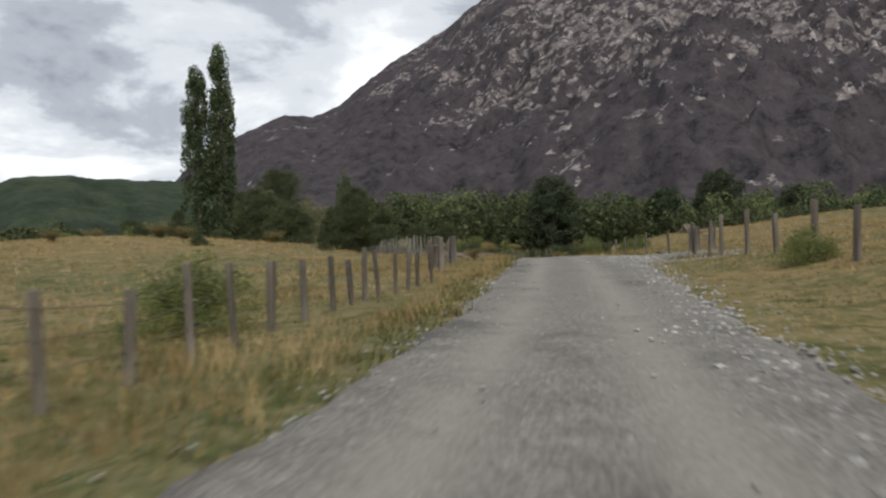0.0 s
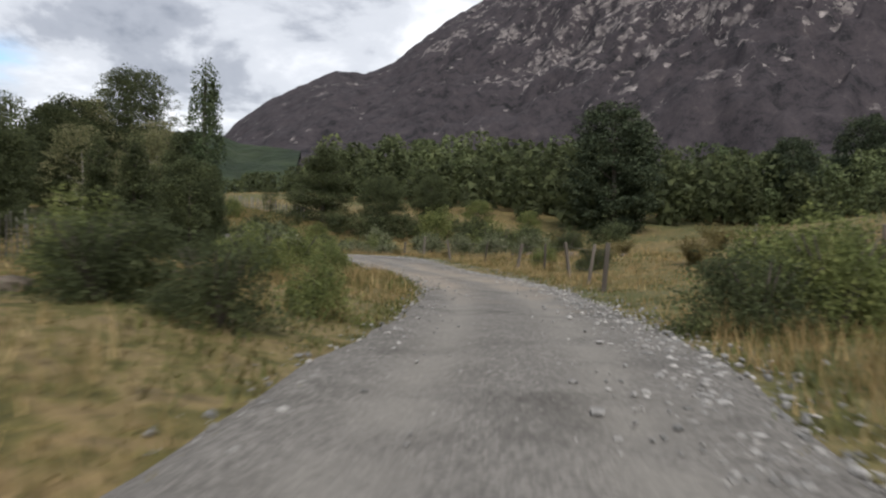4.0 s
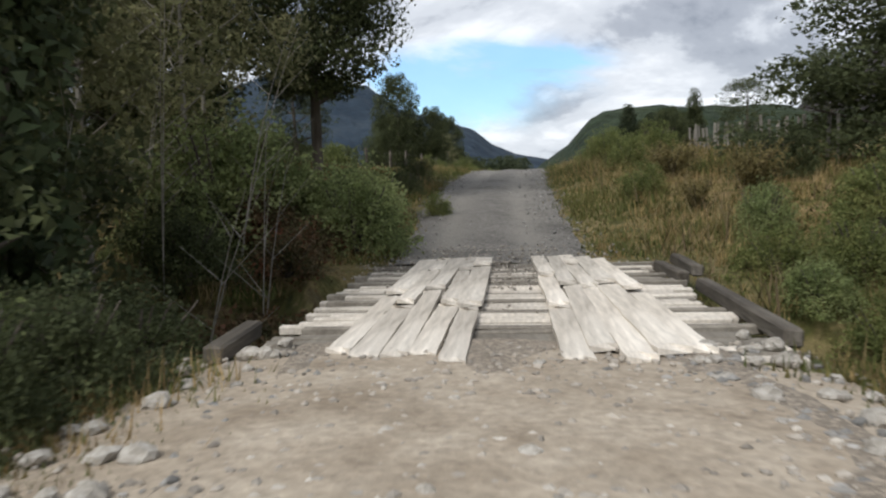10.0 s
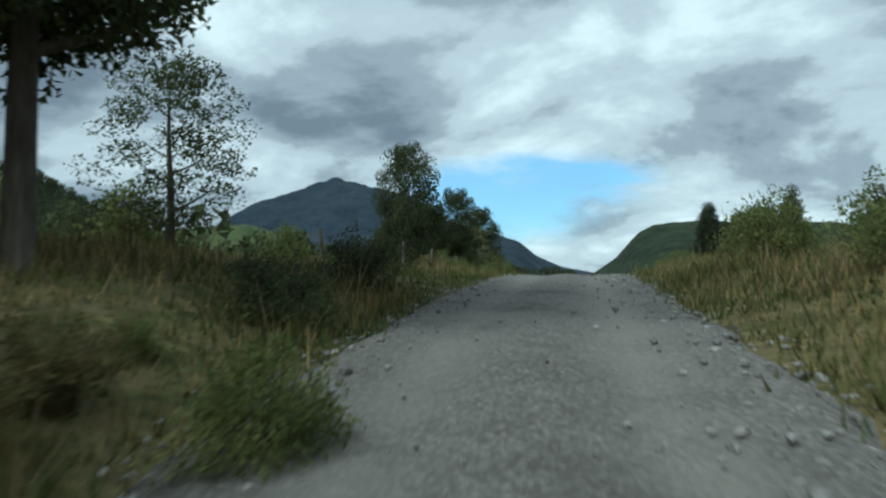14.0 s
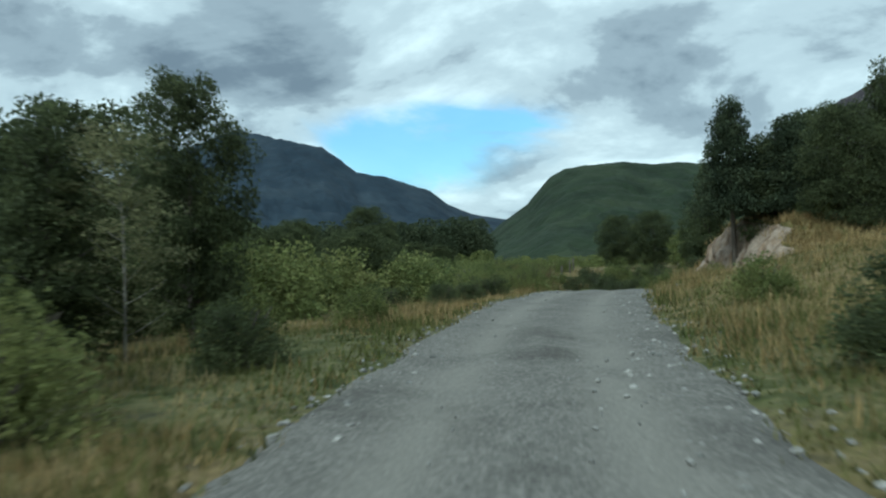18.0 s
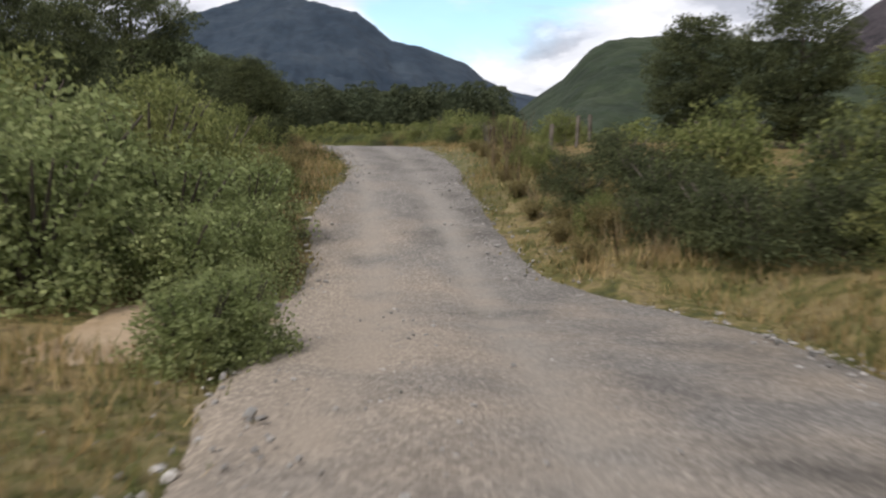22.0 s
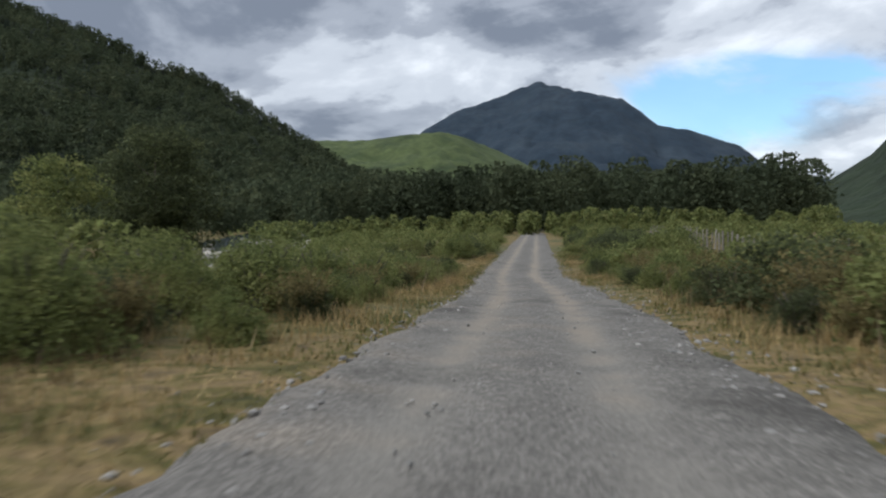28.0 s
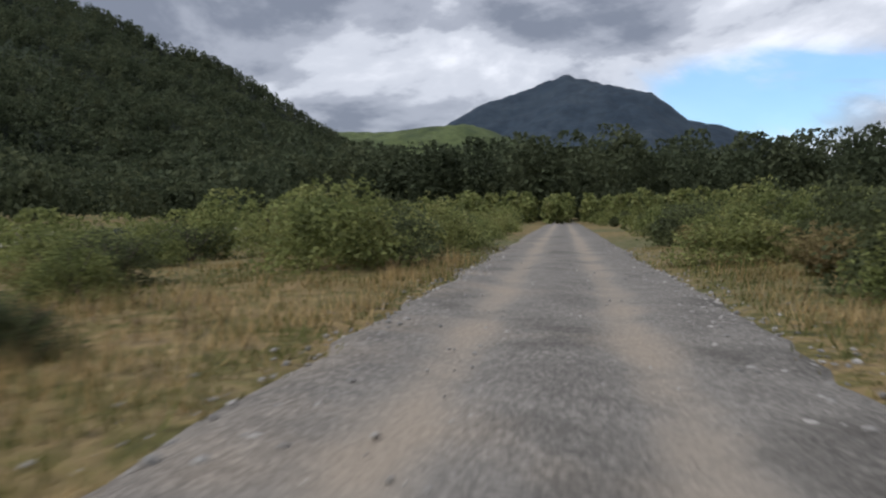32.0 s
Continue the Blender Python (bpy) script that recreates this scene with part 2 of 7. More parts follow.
def rocky_material():
    """Burnt dark slope with pale crags: broad noise says where crags stand, fine stretched noise breaks them up."""
    m = bpy.data.materials.new("burnt_rock_slope")
    m.use_nodes = True
    nt = m.node_tree
    N, L = nt.nodes, nt.links
    b = N["Principled BSDF"]
    b.inputs["Roughness"].default_value, b.inputs["Specular IOR Level"].default_value = 0.95, 0.1
    tc = N.new("ShaderNodeTexCoord")

    def nz(scale, detail, rough, stretch=(1, 1, 1), dist=0.0):
        mp = N.new("ShaderNodeMapping")
        mp.inputs["Scale"].default_value = stretch
        L.new(tc.outputs["Object"], mp.inputs[0])
        n = N.new("ShaderNodeTexNoise")
        n.inputs["Scale"].default_value, n.inputs["Detail"].default_value, n.inputs["Roughness"].default_value, n.inputs["Distortion"].default_value = scale, detail, rough, dist
        L.new(mp.outputs[0], n.inputs["Vector"])
        return n.outputs["Fac"]

    def ramp(src, stops):
        r = N.new("ShaderNodeValToRGB")
        while len(r.color_ramp.elements) < len(stops):
            r.color_ramp.elements.new(0.5)
        for e, (p, c) in zip(r.color_ramp.elements, stops):
            e.position, e.color = p, (*c, 1)
        L.new(src, r.inputs[0])
        return r.outputs[0]

    def blocks(scale, warp):
        """Broken rock: cells of their own tone, with wavering edges. Returns the tone and the distance to the cell's middle."""
        w = N.new("ShaderNodeTexNoise")
        w.inputs["Scale"].default_value, w.inputs["Detail"].default_value = scale * 2.2, 4
        L.new(tc.outputs["Object"], w.inputs["Vector"])
        sh = N.new("ShaderNodeVectorMath")
        sh.operation = "MULTIPLY_ADD"
        sh.inputs[1].default_value = (warp, warp, warp)
        L.new(w.outputs["Color"], sh.inputs[0])
        L.new(tc.outputs["Object"], sh.inputs[2])
        v = N.new("ShaderNodeTexVoronoi")
        v.inputs["Scale"].default_value = scale
        L.new(sh.outputs[0], v.inputs["Vector"])
        c = N.new("ShaderNodeSeparateColor")
        L.new(v.outputs["Color"], c.inputs[0])
        return c.outputs[0], v.outputs["Distance"]

    def calc(op, x, y):
        m_ = N.new("ShaderNodeMath")
        m_.operation = op
        m_.use_clamp = True
        for k, v in enumerate((x, y)):
            if isinstance(v, (int, float)):
                m_.inputs[k].default_value = v
            else:
                L.new(v, m_.inputs[k])
        return m_.outputs[0]

    big, _ = blocks(0.03, 24.0)
    small, mid = blocks(0.125, 11.0)
    slope = ramp(nz(0.045, 12, 0.85), [(0.38, (0.012, 0.013, 0.014)), (0.50, (0.046, 0.040, 0.044)), (0.58, (0.056, 0.048, 0.051)), (0.70, (0.11, 0.095, 0.092))])
    crag = ramp(nz(0.07, 12, 0.85), [(0.36, (0.07, 0.062, 0.062)), (0.50, (0.16, 0.141, 0.136)), (0.66, (0.40, 0.362, 0.342))])
    sp = N.new("ShaderNodeSeparateXYZ")
    L.new(tc.outputs["Object"], sp.inputs[0])
    high = N.new("ShaderNodeMath")
    high.operation = "MULTIPLY_ADD"
    high.inputs[1].default_value = 0.00045
    L.new(sp.outputs["Z"], high.inputs[0])
    L.new(nz(0.013, 7, 0.7), high.inputs[2])
    flank = N.new("ShaderNodeVectorMath")
    flank.operation = "DISTANCE"
    flank.inputs[1].default_value = (290, 975, 200)
    L.new(tc.outputs["Object"], flank.inputs[0])
    close = N.new("ShaderNodeMapRange")
    close.inputs["From Min"].default_value, close.inputs["From Max"].default_value = 90.0, 560.0
    close.inputs["To Min"].default_value, close.inputs["To Max"].default_value = 0.09, -0.06
    L.new(flank.outputs["Value"], close.inputs["Value"])
    bare = N.new("ShaderNodeMath")
    bare.operation = "ADD"
    L.new(high.outputs[0], bare.inputs[0])
    L.new(close.outputs[0], bare.inputs[1])
    where = ramp(bare.outputs[0], [(0.52, (0, 0, 0)), (0.72, (1, 1, 1))])
    # crags stand thick where the slope is bare and thin out into single blocks below
    thick = calc("GREATER_THAN", calc("ADD", calc("MULTIPLY", where, 0.75), calc("MULTIPLY", big, 0.35)), calc("ADD", calc("MULTIPLY", small, 0.66), 0.46))
    edge = ramp(mid, [(0.35, (1, 1, 1)), (0.75, (0.25, 0.25, 0.25))])
    mx = N.new("ShaderNodeMix")
    mx.data_type = "RGBA"
    L.new(calc("MULTIPLY", thick, edge), mx.inputs["Factor"])
    L.new(slope, mx.inputs["A"])
    L.new(crag, mx.inputs["B"])
    L.new(mx.outputs["Result"], b.inputs["Base Color"])
    bp = N.new("ShaderNodeBump")
    bp.inputs["Strength"].default_value, bp.inputs["Distance"].default_value = 0.6, 3.0
    L.new(nz(0.12, 9, 0.7), bp.inputs["Height"])
    L.new(bp.outputs[0], b.inputs["Normal"])
    return m


def road_material():
    """Gravel: pale packed wheel tracks, darker loose stone between and beside them."""
    m = material("gravel", [(0.090, 0.083, 0.074), (0.170, 0.159, 0.143), (0.125, 0.116, 0.105)], scale=0.5, bump_scale=22, bump=0.9, bump_dist=0.03, fine=0.36)
    N, L = m.node_tree.nodes, m.node_tree.links
    b = N["Principled BSDF"]
    old = b.inputs["Base Color"].links[0].from_socket
    at = N.new("ShaderNodeAttribute")
    at.attribute_name = "track"
    tc = N.new("ShaderNodeTexCoord")
    n = N.new("ShaderNodeTexNoise")
    n.inputs["Scale"].default_value, n.inputs["Detail"].default_value = 0.8, 7
    L.new(tc.outputs["Object"], n.inputs["Vector"])
    f = N.new("ShaderNodeMath")
    f.operation = "MULTIPLY"
    L.new(at.outputs["Fac"], f.inputs[0])
    r = N.new("ShaderNodeValToRGB")
    r.color_ramp.elements[0].position, r.color_ramp.elements[1].position = 0.28, 0.50
    L.new(n.outputs["Fac"], r.inputs[0])
    L.new(r.outputs[0], f.inputs[1])
    n2 = N.new("ShaderNodeTexNoise")
    n2.inputs["Scale"].default_value, n2.inputs["Detail"].default_value = 30, 4
    L.new(tc.outputs["Object"], n2.inputs["Vector"])
    r2 = N.new("ShaderNodeValToRGB")
    r2.color_ramp.elements[0].position, r2.color_ramp.elements[1].position = 0.3, 0.75
    r2.color_ramp.elements[0].color, r2.color_ramp.elements[1].color = (0.176, 0.164, 0.144, 1), (0.236, 0.221, 0.196, 1)
    L.new(n2.outputs["Fac"], r2.inputs[0])
    mx = N.new("ShaderNodeMix")
    mx.data_type = "RGBA"
    L.new(f.outputs[0], mx.inputs["Factor"])
    L.new(old, mx.inputs["A"])
    L.new(r2.outputs[0], mx.inputs["B"])
    # tan soil spread over the approach to the bridge
    so = N.new("ShaderNodeAttribute")
    so.attribute_name = "soil"
    sm = N.new("ShaderNodeMath")
    sm.operation = "MULTIPLY_ADD"
    sm.inputs[1].default_value = 1.6
    L.new(so.outputs["Fac"], sm.inputs[0])
    sub_ = N.new("ShaderNodeMath")
    sub_.operation = "MULTIPLY_ADD"
    sub_.inputs[1].default_value, sub_.inputs[2].default_value = 2.4, -1.75
    L.new(n.outputs["Fac"], sub_.inputs[0])
    L.new(sub_.outputs[0], sm.inputs[2])
    sm.use_clamp = True
    sx = N.new("ShaderNodeMix")
    sx.data_type = "RGBA"
    L.new(sm.outputs[0], sx.inputs["Factor"])
    L.new(mx.outputs["Result"], sx.inputs["A"])
    sx.inputs["B"].default_value = (0.25, 0.213, 0.170, 1)
    mx = sx
    # single pebbles, each of its own tone
    vo = N.new("ShaderNodeTexVoronoi")
    vo.inputs["Scale"].default_value = 34
    L.new(tc.outputs["Object"], vo.inputs["Vector"])
    sp = N.new("ShaderNodeSeparateColor")
    L.new(vo.outputs["Color"], sp.inputs[0])
    pv = N.new("ShaderNodeMapRange")
    pv.inputs["From Min"].default_value, pv.inputs["From Max"].default_value = 0.35, 1.0
    pv.inputs["To Min"].default_value, pv.inputs["To Max"].default_value = 0.76, 1.42
    L.new(sp.outputs[0], pv.inputs["Value"])
    loose = N.new("ShaderNodeMix")
    loose.data_type = "FLOAT"
    half = N.new("ShaderNodeMath")
    half.operation = "MULTIPLY"
    half.inputs[1].default_value = 0.75
    L.new(f.outputs[0], half.inputs[0])
    L.new(half.outputs[0], loose.inputs["Factor"])
    L.new(pv.outputs[0], loose.inputs["A"])
    loose.inputs["B"].default_value = 1.05
    L.new(scale_colour(N, L, mx.outputs["Result"], loose.outputs["Result"]), b.inputs["Base Color"])
    return m


M_ROCKY = rocky_material()
M_ROAD = road_material()
# far forest: the blue-grey is distance haze put into the base colour
M_HAZEHILL = material("far_forest_slope", [(0.015, 0.026, 0.040), (0.022, 0.035, 0.051), (0.033, 0.047, 0.062)], scale=0.006, detail=9, bump_scale=0.03, bump=0.6, bump_dist=12, fine=0.2)
M_GREENHILL = material("green_slope", [(0.013, 0.022, 0.012), (0.021, 0.032, 0.016), (0.036, 0.048, 0.024)], scale=0.02, detail=9, bump_scale=0.07, bump=0.8, bump_dist=8, fine=0.3)
M_DARKSLOPE = material("dark_forest_slope", [(0.012, 0.019, 0.011), (0.020, 0.028, 0.015), (0.030, 0.038, 0.020)], scale=0.02, detail=9, bump_scale=0.12, bump=0.9, bump_dist=8, fine=0.3)
M_PASTURE = material("pasture_slope", [(0.038, 0.055, 0.022), (0.072, 0.093, 0.036), (0.034, 0.049, 0.022)], scale=0.012, detail=8, bump_scale=0.06, bump=0.5, bump_dist=6, fine=0.25)


# ---- the lie of the land ----
def smooth(v, w):
    k = np.exp(-0.5 * (np.arange(-3 * w, 3 * w + 1) / w) ** 2)
    p = np.pad(v, 3 * w, mode="reflect", reflect_type="odd")
    return np.convolve(p, k / k.sum(), "valid")


EYE = 1.2
D = np.array(DRIVE)
tt = np.arange(0, 32.001, 0.1)
way = np.stack([smooth(np.interp(tt, D[:, 0], D[:, i]), 5) for i in (1, 2, 3)], 1)
way[:, 2] = np.interp(tt, D[:, 0], D[:, 3])
way[:, 2] = smooth(way[:, 2], 3) - EYE
back = (way[0] - way[4]) / np.linalg.norm(way[0] - way[4])
az_on = radians(54.6)
fore = np.array([-math.sin(az_on), math.cos(az_on), 0.0])
pre = way[0] + back * np.arange(70, 0.5, -1.0)[:, None]
post = way[-1] + fore * np.arange(1.0, 220, 1.0)[:, None]
post[:, 2] += 0.0016 * np.arange(1.0, 220, 1.0)
LINE = np.concatenate([pre, way, post])
LINE_T = np.concatenate([np.linspace(-6, -0.1, len(pre)), tt, 32 + np.arange(1, len(post) + 1) * 0.1])
# even steps along the line
run = np.concatenate([[0], np.cumsum(np.linalg.norm(np.diff(LINE[:, :2], axis=0), axis=1))])
STEP = np.arange(0, run[-1], 0.5)
ROAD = np.stack([np.interp(STEP, run, LINE[:, i]) for i in range(3)], 1)
ROAD_T = np.interp(STEP, run, LINE_T)
tang = np.gradient(ROAD[:, :2], axis=0)
tang /= np.linalg.norm(tang, axis=1)[:, None]
LEFT = np.stack([-tang[:, 1], tang[:, 0]], 1)
ROAD[:, :2] += LEFT * 0.12

# height of the land beside the road: time of passing, then at 4, 9, 20 and 45 m
LAND_L = [(-6, -0.45, -0.6, -0.2, 1.4), (2.0, -0.45, -0.55, -0.1, 1.4), (3.4, -0.1, 0.2, 0.3, 1.0), (4.4, 0.45, 0.8, 0.6, 0.5), (6.2, 0.1, 0.1, -0.3, -0.5),
          (9.5, 0.0, -0.3, -0.8, -1.0), (11.5, -0.3, -1.0, -1.5, -1.6), (12.2, -1.0, -2.2, -2.4, -2.0), (12.8, -0.9, -1.8, -1.6, -1.0), (13.25, -0.15, -0.4, -0.5, -0.3), (14.0, 0.3, 0.8, 1.2, 1.4),
          (15.2, 0.6, 1.0, 1.2, 1.0), (17.5, 0.0, 0.1, 0.0, -0.5), (20.0, -0.3, -0.9, -2.2, -3.4), (22.0, 0.0, 0.2, -0.5, -1.5), (23.8, 0.3, 0.8, 1.0, 0.8),
          (25.2, 0.4, 0.7, 0.8, 0.6), (27, 0.1, 0.2, 0.0, -0.5), (31, -0.1, -0.4, -0.9, -1.8), (40, -0.1, -0.4, -0.9, -1.8)]
LAND_R = [(-6, 0.0, 0.7, 2.2, 4.0), (1.9, 0.0, 0.6, 2.2, 4.0), (2.7, 0.0, 0.15, 1.3, 2.9), (3.7, 0.0, 0.2, 1.2, 2.6), (4.5, 0.05, 0.5, 1.4, 2.4), (7.0, 0.1, 0.7, 1.2, 1.5), (9.5, 0.0, 0.1, 0.2, 0.6),
          (11.4, -0.3, -0.9, -1.2, -0.3), (12.2, -1.0, -1.9, -1.6, 0.0), (13.2, -0.8, -0.6, 0.4, 0.9), (14.0, 0.4, 1.1, 1.8, 2.1), (15.2, 0.5, 1.0, 1.4, 1.6), (18, 0.2, 0.7, 1.3, 1.6), (19.6, 0.3, 1.0, 1.9, 2.6),
          (20.6, 0.45, 1.5, 2.7, 3.6), (21.7, 0.3, 1.5, 3.8, 4.6), (22.4, 0.3, 1.7, 4.4, 5.0), (22.9, 0.3, 2.2, 4.4, 5.0), (23.8, 0.5, 1.2, 2.4, 2.6), (25.2, 0.4, 0.8, 0.9, 0.8),
          (28, 0.1, 0.3, 0.6, 0.8), (31, 0.1, 0.4, 0.7, 0.9), (40, 0.1, 0.4, 0.7, 0.9)]
RIVER = [(-120.0, 168.0), (-150.0, 205.0), (-185.0, 230.0), (-225.0, 246.0), (-330.0, 285.0)]
LAND_AT = np.array([0, 2.2, 4.0, 9.0, 20.0, 45.0])
coarse = slice(0, None, 4)
C_XY, C_Z, C_T, C_L = ROAD[coarse, :2], ROAD[coarse, 2], ROAD_T[coarse], LEFT[coarse]


def side_table(rows):
    a = np.array(rows)
    return np.stack([np.zeros(len(C_T)), np.zeros(len(C_T))] + [np.interp(C_T, a[:, 0], a[:, i]) for i in range(1, 5)], 1)


T_L, T_R = side_table(LAND_L), side_table(LAND_R)


def waves(x, y):
    """Gentle lumps of the ground, from half a metre to fifty."""
    h = 0.28 * np.sin(x * 0.11 + 1.3) * np.sin(y * 0.093 + 0.4) + 0.14 * np.sin(x * 0.31 + y * 0.17) * np.sin(y * 0.27 - x * 0.12 + 2)
    h += 0.06 * np.sin(x * 0.83 + 0.7 * y) * np.sin(y * 0.91 - 0.4 * x) + 0.03 * np.sin(2.1 * x + 1.2) * np.sin(1.9 * y + 0.3)
    return h


def land(x, y):
    """Height of the ground, for arrays of places; also the distance from the middle of the road and the time of passing."""
    x, y = np.atleast_1d(np.asarray(x, float)), np.atleast_1d(np.asarray(y, float))
    z, dist, when = np.empty(len(x)), np.empty(len(x)), np.empty(len(x))
    for a in range(0, len(x), 20000):
        s = slice(a, a + 20000)
        dx, dy = x[s, None] - C_XY[:, 0], y[s, None] - C_XY[:, 1]
        d2 = dx * dx + dy * dy
        near = d2.argmin(1)
        w = (d2.min(1)[:, None] + 0.6) ** 2 / (d2 + 0.6) ** 2
        w[w < 0.03] = 0
        w *= w
        side = dx * C_L[:, 0] + dy * C_L[:, 1]
        r = np.arange(len(near))
        # the distance to the line through the nearest steps
        off = np.where(d2[r, near] < 60 ** 2, np.abs(side[r, near]), np.sqrt(d2[r, near]))
        off = np.maximum(off, np.sqrt(np.maximum(d2[r, near] - 2.2, 0)))
        d = off
        k = np.clip(np.searchsorted(LAND_AT, d, side="right") - 1, 0, 4)
        f = np.clip((d - LAND_AT[k]) / (LAND_AT[k + 1] - LAND_AT[k]), 0, 1)
        f = f * f * (3 - 2 * f)
        wl, wr = w * (side >= 0), w * (side < 0)
        sl, sr, sw = wl @ T_L, wr @ T_R, w.sum(1)
        prof = (sl + sr) / sw[:, None]
        zb = (w @ C_Z) / sw
        far = np.clip((d - 60) / 160, 0, 1)
        far = far * far * (3 - 2 * far)
        zz = (zb + prof[r, k] * (1 - f) + prof[r, k + 1] * f) * (1 - far) + far * -2.2
        zz += waves(x[s], y[s]) * np.clip((d - 2.4) / 6, 0, 1) * 0.8
        zz += 2.9 * np.exp(-((x[s] + 24) / 17) ** 2 - ((y[s] - 70) / 24) ** 2) * np.clip((d - 8) / 10, 0, 1)
        zz += 3.0 * np.exp(-((x[s] - 46) / 30) ** 2 - ((y[s] - 84) / 22) ** 2) * np.clip((d - 8) / 12, 0, 1)
        gully = np.clip(1 - np.abs(C_T[near] - 12.62) / 0.62, 0, 1) ** 0.5 * np.clip((7 - d) / 3, 0, 1)
        zz -= 1.5 * gully
        # the level turn-out on the right in the dip
        level = np.interp(C_T[near], (21.8, 22.2, 23.5, 24.0), (0, 1, 1, 0)) * (side[r, near] < 0) * np.clip((5.6 - d) / 1.1, 0, 1)
        zz = zz * (1 - level) + np.minimum(zz, zb - 0.10) * level
        away = np.full(len(near), 1e9)
        for (ax, ay), (bx, by) in zip(RIVER[:-1], RIVER[1:]):
            ux, uy = bx - ax, by - ay
            f_ = np.clip(((x[s] - ax) * ux + (y[s] - ay) * uy) / (ux * ux + uy * uy), 0, 1)
            away = np.minimum(away, np.hypot(x[s] - ax - f_ * ux, y[s] - ay - f_ * uy))
        bed = np.clip((17 - away) / 9, 0, 1)
        zz = zz * (1 - bed) + bed * -4.3
        z[s], dist[s], when[s] = zz, d, C_T[near]
    return z, dist, when


def mesh_from(name, verts, faces, mat, smooth_on=True):
    me = bpy.data.meshes.new(name)
    v = np.asarray(verts, np.float32)
    f = np.asarray(faces, np.int32)
    n = f.shape[1]
    me.vertices.add(len(v))
    me.vertices.foreach_set("co", v.ravel())
    me.loops.add(f.size)
    me.loops.foreach_set("vertex_index", f.ravel())
    me.polygons.add(len(f))
    me.polygons.foreach_set("loop_start", np.arange(0, f.size, n, dtype=np.int32))
    me.update(calc_edges=True)
    me.polygons.foreach_set("use_smooth", np.full(len(f), smooth_on))
    if mat:
        me.materials.append(mat)
    me.update()
    return me


def grid_faces(nu, nv):
    i = np.arange(nu - 1)[:, None] * nv + np.arange(nv - 1)
    return np.stack([i, i + 1, i + nv + 1, i + nv], -1).reshape(-1, 4)


def steps_out(lo, hi, fine, far):
    mid = np.arange(lo, hi, fine)
    grow = np.cumsum(fine * 1.16 ** np.arange(1, 70))
    grow = grow[grow < far]
    return np.concatenate([lo - grow[::-1], mid, mid[-1] + grow])


gx, gy = steps_out(-150, 40, 1.0, 4300), steps_out(-25, 262, 1.0, 4300)
X, Y = np.meshgrid(gx, gy, indexing="ij")
Zg, Dg, _ = land(X.ravel(), Y.ravel())
Zg -= 0.16 * (1 - np.clip((Dg - 1.3) / 1.0, 0, 1))
ground = new("ground", mesh_from("ground", np.stack([X.ravel(), Y.ravel(), Zg], 1), grid_faces(len(gx), len(gy))[:, ::-1], M_GROUND))
tagged(ground, "dry yellow and green meadow ground rolling beside the gravel road", "ground", kind="structure")

# the road: a strip with two wheel tracks and a loose middle
EDGES = np.array([(-6, 1.95, 2.2), (0, 1.95, 2.3), (1.5, 1.9, 2.7), (2.2, 1.9, 3.2), (2.6, 1.9, 4.4), (3.05, 1.9, 4.8), (3.6, 1.9, 3.1), (3.95, 1.95, 2.3), (4.4, 2.0, 2.2), (5.6, 1.7, 2.4), (6.4, 1.65, 2.5), (7.0, 1.45, 2.9), (7.7, 1.35, 3.4), (8.4, 1.5, 3.5), (9.2, 1.6, 3.3), (10.0, 1.9, 2.6), (10.8, 1.7, 2.3), (12.0, 1.7, 1.9), (13.2, 1.6, 1.9), (15, 1.75, 2.0),
                  (18, 1.95, 2.0), (20.8, 1.9, 2.3), (21.3, 1.55, 2.4), (21.8, 1.35, 2.6), (22.1, 1.3, 2.95), (22.45, 1.4, 3.6), (22.9, 2.0, 4.0), (23.25, 2.6, 4.2), (23.6, 2.4, 3.7), (23.95, 2.2, 2.4), (24.3, 2.2, 2.0), (24.7, 2.3, 2.0), (25.25, 1.5, 2.1), (25.75, 1.15, 2.6), (26.25, 1.2, 2.7), (26.7, 1.75, 2.75), (27.3, 1.95, 2.75), (28.6, 1.95, 2.5), (40, 1.95, 2.5)])
across = np.linspace(-1, 1, 29)
rng = np.random.default_rng(5)
wob_l, wob_r = (np.convolve(rng.normal(0, 1, len(ROAD)), np.ones(4) / 4, "same") * 0.16 for _ in range(2))
half_l, half_r = np.interp(ROAD_T, EDGES[:, 0], EDGES[:, 1]) + wob_l, np.interp(ROAD_T, EDGES[:, 0], EDGES[:, 2]) + wob_r
reach = np.where(across > 0, half_l[:, None], half_r[:, None]) * across
rut = -0.035 * np.exp(-((np.abs(reach) - 0.8) / 0.32) ** 2) + 0.015 * np.exp(-(reach / 0.3) ** 2) - 0.10 * np.clip((np.abs(across) - 0.86) / 0.14, 0, 1)
px = ROAD[:, None, 0] + LEFT[:, None, 0] * reach
py = ROAD[:, None, 1] + LEFT[:, None, 1] * reach
pz = ROAD[:, None, 2] + rut + 0.012 * np.sin(3.1 * px + 0.3) * np.sin(2.7 * py) + 0.03
rf = grid_faces(len(ROAD), len(across))
row = rf[:, 0] // len(across)
BRIDGE_A, BRIDGE_B = np.array((-7.75, 105.15)), np.array((-12.3, 110.85))
bdir = (BRIDGE_B - BRIDGE_A) / np.linalg.norm(BRIDGE_B - BRIDGE_A)
along = (ROAD[:, :2] - BRIDGE_A) @ bdir
span = np.linalg.norm(BRIDGE_B - BRIDGE_A)
open_row = (along > 0.25) & (along < span - 0.4) & (np.abs(ROAD_T - 12.6) < 2)
rf = rf[~open_row[row]]
